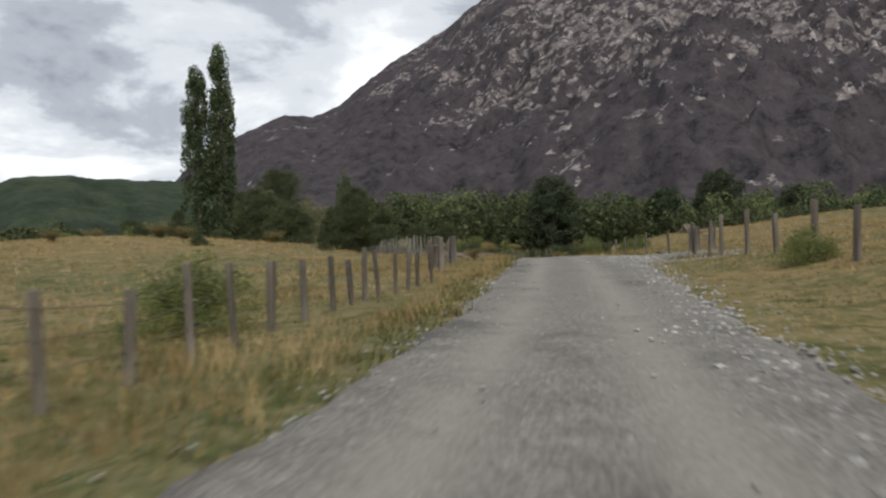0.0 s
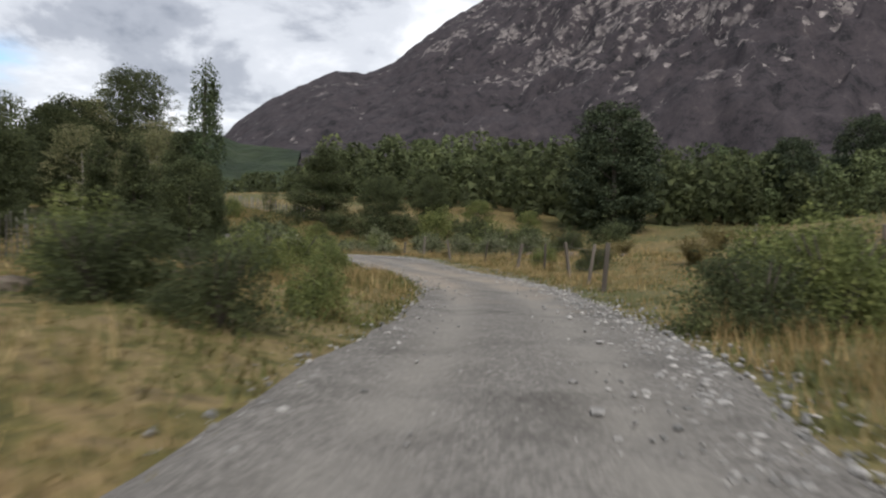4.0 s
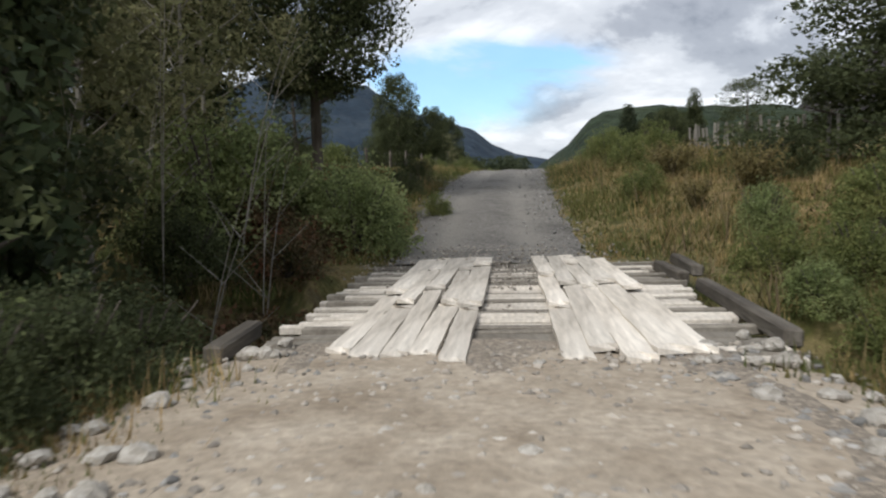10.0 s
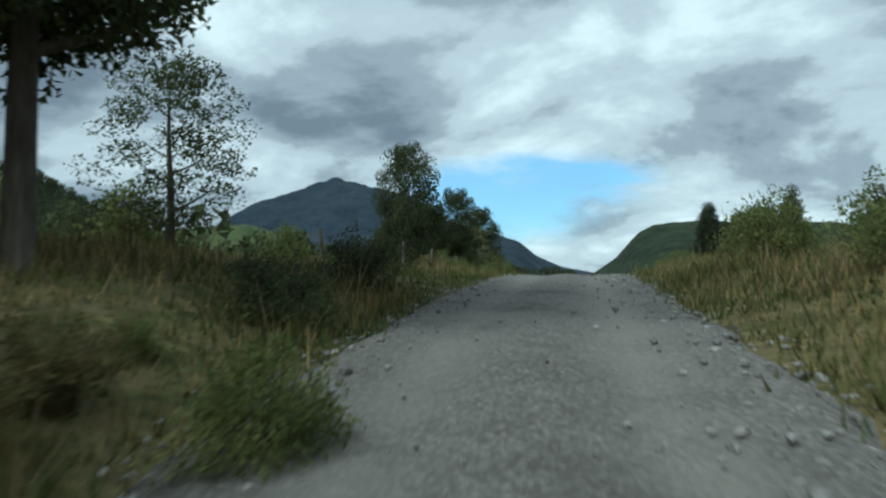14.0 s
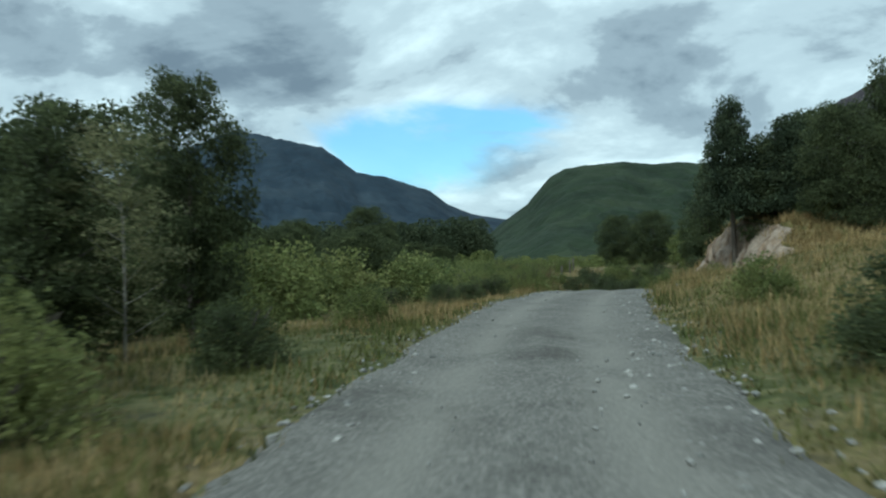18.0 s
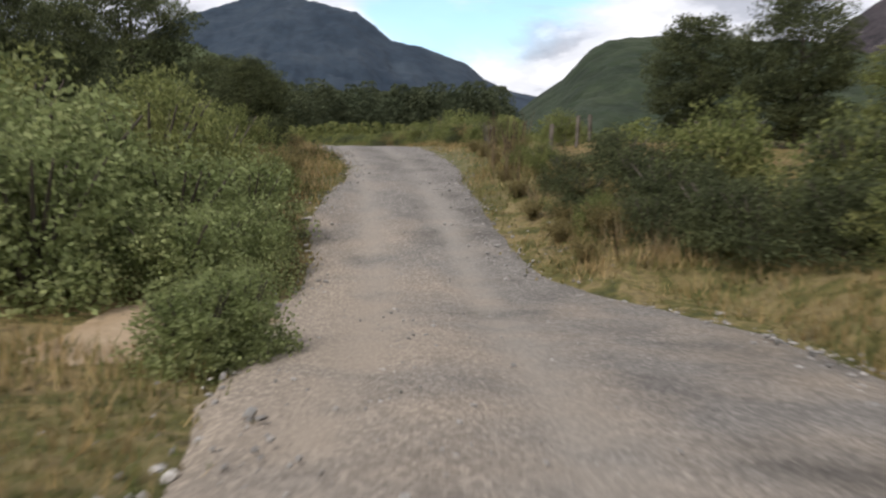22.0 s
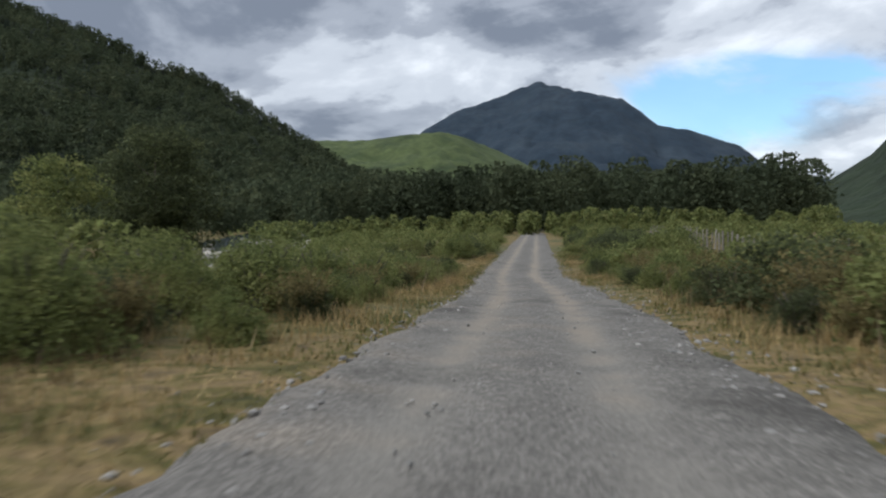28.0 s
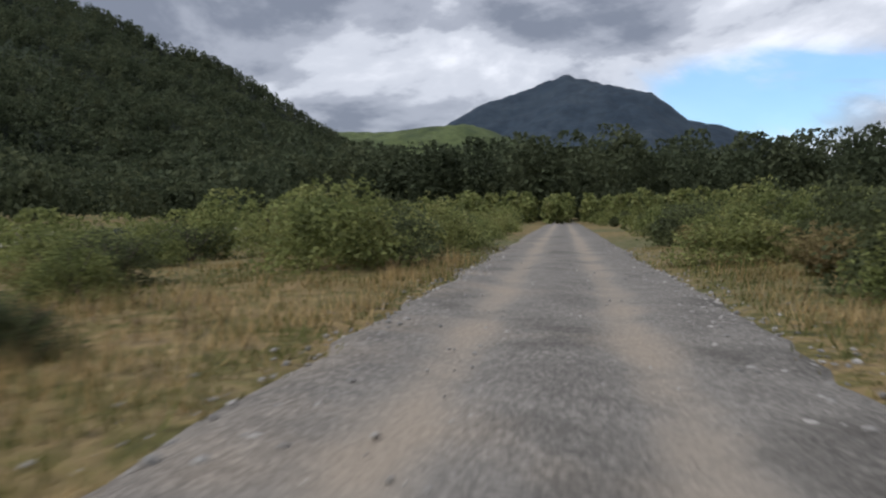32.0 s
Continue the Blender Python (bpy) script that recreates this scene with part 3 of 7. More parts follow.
road = new("road", mesh_from("road", np.stack([px.ravel(), py.ravel(), pz.ravel()], 1), rf, M_ROAD))
tr = road.data.attributes.new("track", "FLOAT", "POINT")
tr.data.foreach_set("value", (np.exp(-((np.abs(reach + 0.05) - 0.82) / 0.36) ** 2) * 0.95).ravel().astype(np.float32))
so_ = road.data.attributes.new("soil", "FLOAT", "POINT")
soil_a = np.interp(ROAD_T, (8.6, 10.2, 11.9, 13.1, 13.5), (0, 1.0, 1.0, 0.5, 0))[:, None] * np.ones_like(reach)
soil_b = np.interp(ROAD_T, (21.9, 22.5, 23.4, 24.8, 26.0, 40.0), (0, 1.0, 0.9, 0.45, 0.32, 0.36))[:, None] * np.clip(0.80 + 0.25 * reach, 0.5, 1.2)
soil_c = np.interp(ROAD_T, (4.8, 6.2, 8.0, 8.8), (0, 0.75, 0.7, 0.3))[:, None] * (0.55 + 0.6 * np.exp(-((np.abs(reach + 0.25) - 0.95) / 0.6) ** 2))
soil_d = np.interp(ROAD_T, (27.5, 29.5, 40), (0, 0.8, 0.8))[:, None] * np.exp(-((np.abs(reach + 0.05) - 0.80) / 0.36) ** 2)
soil_b = np.maximum(soil_b, np.maximum(soil_c * (ROAD_T < 8.8)[:, None], soil_d))
so_.data.foreach_set("value", np.maximum(soil_a, soil_b).ravel().astype(np.float32))
tagged(road, "grey gravel road with pale wheel tracks and loose stones", "road", kind="structure")


# ---- mountains ----
def mountain(name, centre, ridge, foot, top, base, mat, label, rough=0.05, seed=0, cols=240, rows=60, back=1.25, lumps=0.012):
    """A slope from its foot up to a skyline given as bearing and height in degrees seen from the centre."""
    a = np.array(sorted(ridge))
    az = np.linspace(a[0, 0], a[-1, 0], cols)
    el = np.interp(az, a[:, 0], a[:, 1])
    V = np.empty((cols, rows + 1, 3))
    for i in range(cols):
        c, s = math.cos(radians(az[i])), math.sin(radians(az[i]))
        rt = top * (1 + 0.05 * math.sin(az[i] * 0.31 + seed))
        rb = foot * (1 + 0.08 * math.sin(az[i] * 0.23 + 2 + seed))
        zt = centre[2] + rt * math.tan(radians(el[i]))
        for j in range(rows + 1):
            u = j / (rows - 4)
            if u <= 1:
                r = rb + (rt - rb) * u
                x, y = centre[0] - s * r, centre[1] + c * r
                q = Vector((x, y, seed * 91.0)) * (6.0 / top)
                n = noise.fractal(q, 1.0, 2.1, 5)
                n2 = abs(noise.fractal(q * 3.3, 0.9, 2.2, 4))
                env = math.sin(math.pi * min(u, 0.97)) ** 0.6
                h = base + (zt - base) * (0.35 * u + 0.65 * u ** 1.5)
                z = h + (zt - base) * (0.10 * n - 0.10 * n2 + 0.03) * env
                z = min(z, centre[2] + (zt - centre[2]) * (r / rt) * (1 - 0.001 * (1 - u))) if u > 0.8 else z
                if u > 0.985:
                    z += (zt - base) * lumps * noise.fractal(q * 14, 0.8, 2.3, 4)
            else:
                r = rt * (1 + (back - 1) * (u - 1) * 4)
                x, y = centre[0] - s * r, centre[1] + c * r
                z = zt - (zt - base) * (u - 1) * 5
            V[i, j] = x, y, z
    ob = new(name, mesh_from(name, V.reshape(-1, 3), grid_faces(cols, rows + 1), mat))
    return tagged(ob, label, "mountain", kind="structure")


mountain("mountain_rocky", (3, 60, 0), [(23, 2.0), (19.6, 4.7), (18.4, 6.1), (16.2, 7.7), (14.0, 8.8), (11.6, 9.9), (9.5, 9.75), (7.6, 10.5), (5.4, 12.2), (3.6, 13.5), (1.1, 14.9), (-1.0, 16.1), (-2.7, 17.6), (-9, 20.6), (-20, 24), (-34, 25), (-50, 23), (-75, 18), (-100, 12)],
         420, 1500, -5, M_ROCKY, "steep burnt mountain slope of dark scree and pale grey rock", seed=1, cols=420, rows=110)
mountain("hill_green", (-42, 150, 0), [(37, 1.8), (35.6, 2.9), (34.1, 3.9), (33.2, 4.9), (32.4, 5.75), (31.2, 6.35), (30, 6.5), (27, 6.6), (25.4, 6.3), (23.2, 6.35), (22.2, 6.1), (20.7, 6.2), (18.8, 6.1), (17, 5.4), (12, 5)],
         310, 660, -5, M_GREENHILL, "rounded forested green hill with steep flank", seed=2, cols=160)
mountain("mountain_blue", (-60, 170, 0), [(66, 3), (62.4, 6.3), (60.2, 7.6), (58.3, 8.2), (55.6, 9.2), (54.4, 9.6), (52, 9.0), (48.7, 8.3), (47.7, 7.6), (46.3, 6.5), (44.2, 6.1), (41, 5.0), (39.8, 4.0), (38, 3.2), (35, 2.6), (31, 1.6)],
         2400, 3700, -5, M_HAZEHILL, "distant forested mountain with a blunt peak, coloured blue-grey for haze", seed=3, cols=200)
mountain("hill_pasture", (-60, 170, 0), [(84, 3), (75, 4.6), (70.3, 5.4), (66.3, 5.5), (63.5, 5.9), (61.2, 6.15), (59.5, 5.8), (56.2, 4.5), (54.4, 3.5), (52, 2)],
         1300, 2200, -5, M_PASTURE, "low sunlit green pasture hill", seed=4, cols=140)
HILL_DARK = mountain("hill_dark", (-110, 215, 0), [(150, 6), (120, 11), (100, 14), (90.5, 13.6), (86.1, 12), (81.9, 10.4), (78.2, 9.3), (75.2, 7.6), (72.2, 5.8), (68, 3.5), (64, 1.5)],
         260, 900, -5, M_DARKSLOPE, "dark densely forested hillside above the river", seed=5, cols=260, rows=90, lumps=0.03)


# ---- plants ----
M_BARK = material("bark", [(0.055, 0.045, 0.036), (0.10, 0.085, 0.07), (0.16, 0.14, 0.12)], scale=4, bump_scale=18, bump=0.7, bump_dist=0.02, stretch=(1, 1, 0.25))
M_PALEBARK = material("pale_bark", [(0.16, 0.145, 0.12), (0.26, 0.24, 0.205), (0.34, 0.315, 0.28)], scale=4, bump_scale=18, bump=0.4, bump_dist=0.01)
M_REDLEAF = material("reddish_shrub", [(0.078, 0.088, 0.039), (0.13, 0.098, 0.052), (0.221, 0.085, 0.049)], scale=1.6, fine=0.1, bump=0, island=0.45, rough=0.8, through=0.25)
M_MIDLEAF = material("native_wood_foliage", [(0.055, 0.075, 0.036), (0.10, 0.124, 0.055), (0.15, 0.168, 0.07)], scale=0.07, fine=0.15, bump=0, island=0.2, rough=0.8, through=0.3)
M_FOREST = material("forest_canopy", [(0.042, 0.056, 0.031), (0.066, 0.082, 0.045), (0.10, 0.114, 0.06)], scale=0.06, fine=0.1, bump=0, island=0.14, rough=0.9, through=0.45)
M_DARKLEAF = material("dark_foliage", [(0.06, 0.073, 0.037), (0.09, 0.106, 0.05), (0.13, 0.145, 0.064)], scale=0.9, fine=0.1, bump=0, island=0.45, rough=0.75, through=0.55)
M_DEEPLEAF = material("deep_evergreen_foliage", [(0.03, 0.043, 0.026), (0.05, 0.065, 0.036), (0.08, 0.095, 0.05)], scale=0.9, fine=0.1, bump=0, island=0.45, rough=0.8, through=0.3)
M_LEAF = material("foliage", [(0.12, 0.146, 0.053), (0.18, 0.204, 0.072), (0.252, 0.254, 0.096)], scale=0.8, fine=0.1, bump=0, island=0.45, rough=0.7, through=0.55)
M_BROADLEAF = material("broad_shrub_foliage", [(0.165, 0.205, 0.085), (0.235, 0.275, 0.115), (0.33, 0.355, 0.165)], scale=0.8, fine=0.1, bump=0, island=0.45, rough=0.6, through=0.55)
M_LIGHTLEAF = material("light_foliage", [(0.15, 0.172, 0.062), (0.215, 0.232, 0.084), (0.29, 0.285, 0.118)], scale=0.7, fine=0.1, bump=0, island=0.4, rough=0.7, through=0.55)
M_ALDER = material("alder_foliage", [(0.15, 0.158, 0.078), (0.215, 0.215, 0.11), (0.30, 0.285, 0.16)], scale=0.7, fine=0.1, bump=0, island=0.5, rough=0.6, through=0.68)
M_POPLAR = material("poplar_foliage", [(0.06, 0.085, 0.042), (0.092, 0.12, 0.057), (0.135, 0.165, 0.088)], scale=0.7, fine=0.1, bump=0, island=0.5, rough=0.6, through=0.4)
M_BROWNLEAF = material("dry_shrub", [(0.144, 0.125, 0.056), (0.206, 0.175, 0.077), (0.225, 0.169, 0.09)], scale=0.9, fine=0.1, bump=0, island=0.45, rough=0.85, through=0.55)
M_GREYLEAF = material("grey_green_foliage", [(0.1, 0.116, 0.06), (0.145, 0.158, 0.085), (0.225, 0.225, 0.15)], scale=0.9, fine=0.1, bump=0, island=0.45, rough=0.8, through=0.25)
M_DRYGRASS = material("dry_grass", [(0.19, 0.138, 0.06), (0.35, 0.25, 0.115), (0.48, 0.37, 0.20)], scale=0.5, fine=0.1, bump=0, island=0.35, rough=0.85, through=0.45)
M_GREENGRASS = material("green_grass", [(0.066, 0.086, 0.026), (0.108, 0.12, 0.038), (0.18, 0.168, 0.06)], scale=0.5, fine=0.1, bump=0, island=0.35, rough=0.85, through=0.45)
M_WOOD = material("grey_weathered_wood", [(0.125, 0.113, 0.098), (0.211, 0.195, 0.172), (0.281, 0.265, 0.234)], scale=3, bump_scale=22, bump=0.6, bump_dist=0.012, stretch=(1, 1, 0.12), objrand=0.25, fine=0.2)
M_PLANK = material("bleached_planks", [(0.345, 0.305, 0.253), (0.529, 0.483, 0.42), (0.644, 0.598, 0.529)], scale=2.2, bump_scale=26, bump=0.6, bump_dist=0.01, stretch=(1, 0.10, 1), objrand=0.20, fine=0.2)
M_OLDWOOD = material("dark_old_beam", [(0.10, 0.085, 0.07), (0.20, 0.18, 0.15), (0.28, 0.26, 0.22)], scale=2.2, bump_scale=20, bump=0.7, bump_dist=0.02, stretch=(1, 0.12, 1), objrand=0.2, fine=0.2)
M_WIRE = material("rusty_wire", [(0.12, 0.10, 0.09), (0.2, 0.18, 0.17)], scale=8, bump=0, rough=0.6, metal=0.7)


def scatter_leaves(P, size, rg, up=0.35, aspect=0.6, whole=False):
    """Leaves at the points P: pointed triangles, or whole rhombic blades for plants seen close by."""
    n = len(P)
    nrm = rg.normal(0, 1, (n, 3))
    nrm[:, 2] += up * 2
    nrm /= np.linalg.norm(nrm, axis=1)[:, None]
    t = np.cross(nrm, rg.normal(0, 1, (n, 3)))
    t /= np.linalg.norm(t, axis=1)[:, None]
    b = np.cross(nrm, t)
    s = (size * rg.uniform(0.6, 1.35, n))[:, None]
    if whole:
        V = np.stack([P - t * s, P + b * s * aspect + nrm * s * 0.12, P + t * s, P - b * s * aspect + nrm * s * 0.12], 1).reshape(-1, 3)
        return V, np.arange(4 * n).reshape(-1, 4)
    V = np.stack([P - t * s * 0.7 - b * s * aspect * 1.1, P - t * s * 0.7 + b * s * aspect * 1.1, P + t * s * 1.1], 1).reshape(-1, 3)
    return V, np.arange(3 * n).reshape(-1, 3)


def tubes(paths, sides=6):
    """Tapered tubes along lists of (x, y, z, radius)."""
    V, F, k = [], [], 0
    for path in paths:
        p = np.array(path, float)
        d = np.gradient(p[:, :3], axis=0)
        d /= np.linalg.norm(d, axis=1)[:, None] + 1e-9
        ref = np.where(np.abs(d[:, 2:3]) > 0.9, (1.0, 0, 0), (0, 0, 1.0))
        u = np.cross(d, ref)
        u /= np.linalg.norm(u, axis=1)[:, None]
        v = np.cross(d, u)
        a = np.arange(sides) * 2 * np.pi / sides
        ring = p[:, None, :3] + p[:, None, 3:4] * (u[:, None] * np.cos(a)[None, :, None] + v[:, None] * np.sin(a)[None, :, None])
        V.append(ring.reshape(-1, 3))
        for i in range(len(p) - 1):
            for j in range(sides):
                F.append((k + i * sides + j, k + i * sides + (j + 1) % sides, k + (i + 1) * sides + (j + 1) % sides, k + (i + 1) * sides + j))
        k += len(p) * sides
    return np.concatenate(V), np.array(F)


def child(name, mesh, parent, label=""):
    ob = new(name, mesh)
    ob.parent = parent
    if label:
        ob["label"] = label
    return ob


def crown_points(shape, h, w, clear, rg, clumps, per):
    """Points of a crown of clumps: shape is round, cone, column, mound or tuft."""
    out = []
    lobes = rg.uniform(0, 2 * math.pi, 3)
    if shape == "tuft":
        for _ in range(clumps):
            a, lean_ = rg.uniform(0, 2 * math.pi), rg.uniform(0.05, 1.0) ** 0.7 * w / 2
            top = h * rg.uniform(0.5, 1.05) * (1 - 0.25 * lean_ / w)
            f = rg.uniform(0.05, 1.0, per) ** 0.75
            at = np.stack([lean_ * f ** 1.4 * math.cos(a), lean_ * f ** 1.4 * math.sin(a), top * f], 1)
            out.append(at + rg.normal(0, 0.045 * w, (per, 3)) * (1.15 - 0.8 * f)[:, None])
        return np.concatenate(out)
    for _ in range(clumps):
        while True:
            u = rg.uniform(0, 1)
            if shape == "cone":
                lim = (1 - u) ** 0.75 * (0.75 + 0.25 * math.sin(u * 26)) + 0.06
            elif shape == "column":
                lim = math.sin(math.pi * min(0.98, 0.10 + 0.86 * u)) ** 0.6
            elif shape == "mound":
                lim = math.sqrt(max(0, 1 - u ** 1.6)) * 0.95 + 0.05
            else:
                lim = math.sin(math.pi * (0.08 + 0.86 * u)) ** 0.55
            if rg.uniform() < lim + 0.15:
                break
        a = rg.uniform(0, 2 * math.pi)
        r = lim * math.sqrt(rg.uniform(0.18, 1.0)) * w / 2 * (1 + 0.22 * math.sin(2 * a + clumps) + 0.12 * math.sin(5 * a))
        c = np.array((r * math.cos(a), r * math.sin(a), clear + u * (h - clear)))
        if shape == "mound":
            c[2] *= 0.80 + 0.26 * math.sin(a + lobes[0]) * r / (0.5 * w) + 0.16 * math.sin(3 * a + lobes[1]) + 0.10 * math.sin(5 * a + lobes[2])
        sz = (0.16 if shape != "column" else 0.2) * w * rg.uniform(0.55, 1.15) + 0.05
        q = rg.normal(0, 1, (per, 3))
        q /= np.linalg.norm(q, axis=1)[:, None]
        q *= rg.uniform(0.35, 1.0, per)[:, None] ** 0.6 * sz
        q[:, 2] *= 1.9 if shape == "column" else (0.55 if shape in ("cone", "round") else 0.75)
        if shape == "cone":
            q[:, 2] -= 0.12 * np.hypot(q[:, 0], q[:, 1])
        out.append(c + q)
    if shape == "mound":
        for _ in range(34):
            a, e = rg.uniform(0, 2 * math.pi), rg.uniform(0.15, 1.0)
            f = np.linspace(0.35, 1.0, per // 2)
            reach_, top = e * w * 0.5 * rg.uniform(0.85, 1.25), h * rg.uniform(0.75, 1.18) * (1 - 0.55 * e * e)
            shoot = np.stack([reach_ * f ** 0.9 * math.cos(a), reach_ * f ** 0.9 * math.sin(a), top * f], 1)
            out.append(shoot + rg.normal(0, 0.022 * w, (len(f), 3)))
    return np.concatenate(out)


def tree(kind, h, w, seed, mat, label, leaf=0.16, clumps=80, per=55, clear=None, lean=0.0, limbs=9, category="tree", bark=None, stem_r=None, whole=False):
    """A tree or shrub: a trunk with limbs and a crown of leaves; built at the origin."""
    rg = np.random.default_rng(seed)
    clear = h * 0.12 if clear is None else clear
    root = new(kind)
    paths = []
    r0 = stem_r or max(0.03, 0.016 * h + 0.02 * (w > 3))
    shape = {"poplar_tree": "column", "conifer_tree": "cone", "shrub": "mound", "weed_clump": "tuft"}.get(kind, "round")
    if kind in ("shrub", "weed_clump"):
        for i in range(limbs):
            a = 2 * math.pi * i / limbs + rg.uniform(-0.3, 0.3)
            e = w * 0.36 * rg.uniform(0.5, 1.0)
            paths.append([(e * f * math.cos(a), e * f * math.sin(a), h * 0.85 * f ** 0.8 - 0.1, r0 * (1.05 - 0.8 * f)) for f in (0, 0.35, 0.7, 1.0)])
    else:
        tz = h * (0.95 if kind != "broadleaf_tree" else 0.8)
        paths.append([(lean * f * h + 0.12 * math.sin(3 * f + seed) * f, 0.10 * math.sin(4 * f + 2 * seed) * f, tz * f - 0.25 * (f == 0), r0 * (1.25 - 1.1 * f) + 0.015) for f in (0, 0.06, 0.25, 0.5, 0.75, 1.0)])
        for i in range(limbs):
            f = clear / h + (0.9 - clear / h) * (i + 0.5) / limbs
            a = 2.4 * i + rg.uniform(-0.4, 0.4)
            reach_ = w * 0.42 * (1 - f * 0.6) * (0.45 if kind == "poplar_tree" else 1)
            rise = h * (0.22 if kind == "poplar_tree" else 0.10)
            z0 = tz * f
            paths.append([(reach_ * g * math.cos(a) + lean * z0, reach_ * g * math.sin(a), z0 + rise * g ** 1.2, r0 * (1 - f * 0.8) * (0.55 - 0.45 * g) + 0.008) for g in (0, 0.35, 0.7, 1.0)])
    V, F = tubes(paths, 6 if kind in ("shrub", "weed_clump") else 7)
    child("stem" if kind in ("shrub", "weed_clump") else "trunk", mesh_from("trunk", V, F, bark or M_BARK), root)
    P = crown_points(shape, h, w, clear, rg, clumps, per)
    P[:, 0] += lean * P[:, 2]
    V, F = scatter_leaves(P, leaf, rg, whole=whole)
    child("foliage" if kind == "shrub" else "crown", mesh_from("crown", V, F, mat, False), root)
    return tagged(root, label, category, group={"shrub": "roadside shrubs"}.get(kind, "roadside trees"))


PROTO = {}


def stand(key, make, x, y, scale=1.0, turn=0.0, sink=0.05, wide=1.0, label=""):
    """One plant of a kind on the ground at x, y. The first of its kind is the model of the others."""
    z = float(land([x], [y])[0][0]) - sink
    uneven = 1 + 0.14 * math.sin(7.3 * x + 3.1 * y)
    m = Matrix.LocRotScale((x, y, z), Euler((0, 0, turn)), (scale * wide * uneven, scale * wide / uneven, scale * (1 + 0.08 * math.sin(5.1 * x - 2.7 * y))))
    if key not in PROTO:
        PROTO[key] = make()
        ob = PROTO[key]
        ob.matrix_basis = m
    else:
        base = PROTO[key]
        keep = base.matrix_basis.copy()
        base.matrix_basis = Matrix.Identity(4)
        ob = copy_thing(base, m)
        base.matrix_basis = keep
    if label:
        ob["label"] = label
    return ob


KINDS = {
    "poplar": lambda: tree("poplar_tree", 26, 3.9, 11, M_POPLAR, "tall slender green poplar standing in the meadow", leaf=0.15, clumps=190, per=140, clear=1.5, limbs=14),
    "thin_poplar": lambda: tree("poplar_tree", 13, 2.6, 12, M_POPLAR, "thin ragged poplar with upright branches", leaf=0.10, clumps=110, per=90, clear=0.8, limbs=14),
    "conifer": lambda: tree("conifer_tree", 12, 8.0, 13, M_DARKLEAF, "broad dark green evergreen tree with dense branches", leaf=0.105, clumps=260, per=110, clear=0.6, limbs=16),
    "conifer_b": lambda: tree("conifer_tree", 9, 4.6, 14, M_DARKLEAF, "dark narrow evergreen tree with ragged outline", leaf=0.085, clumps=190, per=95, clear=0.5, limbs=16),
    "dome": lambda: tree("evergreen_tree", 12, 7.6, 33, M_DEEPLEAF, "broad dark evergreen with a dense egg-shaped crown", leaf=0.13, clumps=300, per=110, clear=0.3, limbs=16),
    "bank_conifer": lambda: tree("conifer_tree", 6.6, 4.4, 34, M_DEEPLEAF, "dark evergreen on the bank with a bare lower trunk", leaf=0.060, clumps=190, per=150, clear=2.5, limbs=14),
    "dark_round": lambda: tree("broadleaf_tree", 8, 5.6, 15, M_DARKLEAF, "dark round-crowned native tree with small leaves", leaf=0.080, clumps=260, per=125, clear=0.7, limbs=12),
    "green_round": lambda: tree("broadleaf_tree", 6, 4.6, 16, M_LEAF, "green leafy tree with a loose crown", leaf=0.08, clumps=130, per=90, clear=0.25, limbs=11),
    "tall_clear": lambda: tree("broadleaf_tree", 11.5, 6.2, 17, M_DARKLEAF, "tall dark tree with a bare lower trunk", leaf=0.072, clumps=400, per=140, clear=2.5, limbs=14, stem_r=0.15),
    "airy": lambda: tree("broadleaf_tree", 4.6, 2.8, 18, M_DARKLEAF, "small airy tree with see-through crown", leaf=0.042, clumps=120, per=80, clear=0.8, limbs=9),
    "alder": lambda: tree("broadleaf_tree", 8.5, 4.4, 19, M_ALDER, "slender tree with many thin pale stems by the stream", leaf=0.072, clumps=84, per=80, clear=1.0, limbs=14, bark=M_PALEBARK, stem_r=0.042),
    "bush": lambda: tree("shrub", 2.4, 3.4, 21, M_LEAF, "dense green shrub beside the road", leaf=0.050, clumps=100, per=80, clear=0.1, category="shrub"),
    "bush_b": lambda: tree("shrub", 1.8, 2.8, 22, M_LEAF, "rounded green shrub in the dry grass", leaf=0.050, clumps=80, per=64, clear=0.05, category="shrub"),
    "bush_near": lambda: tree("shrub", 2.4, 3.2, 27, M_BROADLEAF, "leafy green thicket at the road edge", leaf=0.056, clumps=110, per=75, clear=0.05, category="shrub", whole=True),
    "bush_dark": lambda: tree("shrub", 2.2, 3.2, 23, M_DARKLEAF, "dark green thicket shrub", leaf=0.050, clumps=90, per=76, clear=0.05, category="shrub"),
    "bush_light": lambda: tree("shrub", 2.2, 3.4, 24, M_LIGHTLEAF, "pale yellow-green willow shrub", leaf=0.048, clumps=90, per=80, clear=0.1, category="shrub"),
    "bush_brown": lambda: tree("weed_clump", 1.1, 1.5, 25, M_BROWNLEAF, "brown half-dry weed clump with seed heads", leaf=0.032, clumps=70, per=46, clear=0.05, category="weeds", limbs=12, stem_r=0.008),
    "bush_red": lambda: tree("shrub", 1.2, 2.2, 28, M_REDLEAF, "low shrub with reddish leaves beside the bridge", leaf=0.05, clumps=60, per=60, clear=0.05, category="shrub"),
    "bush_grey": lambda: tree("shrub", 1.6, 2.2, 26, M_GREYLEAF, "grey-green bushy shrub with pale flower heads", leaf=0.055, clumps=60, per=60, clear=0.1, category="shrub"),
}


def put(key, x, y, scale=1.0, turn=None, wide=1.0, label=""):
    if key not in KINDS:
        raise ValueError(key)
    return stand(key, KINDS[key], x, y, scale, (x * 1.7 + y * 0.9) if turn is None else turn, 0.06, wide, label)


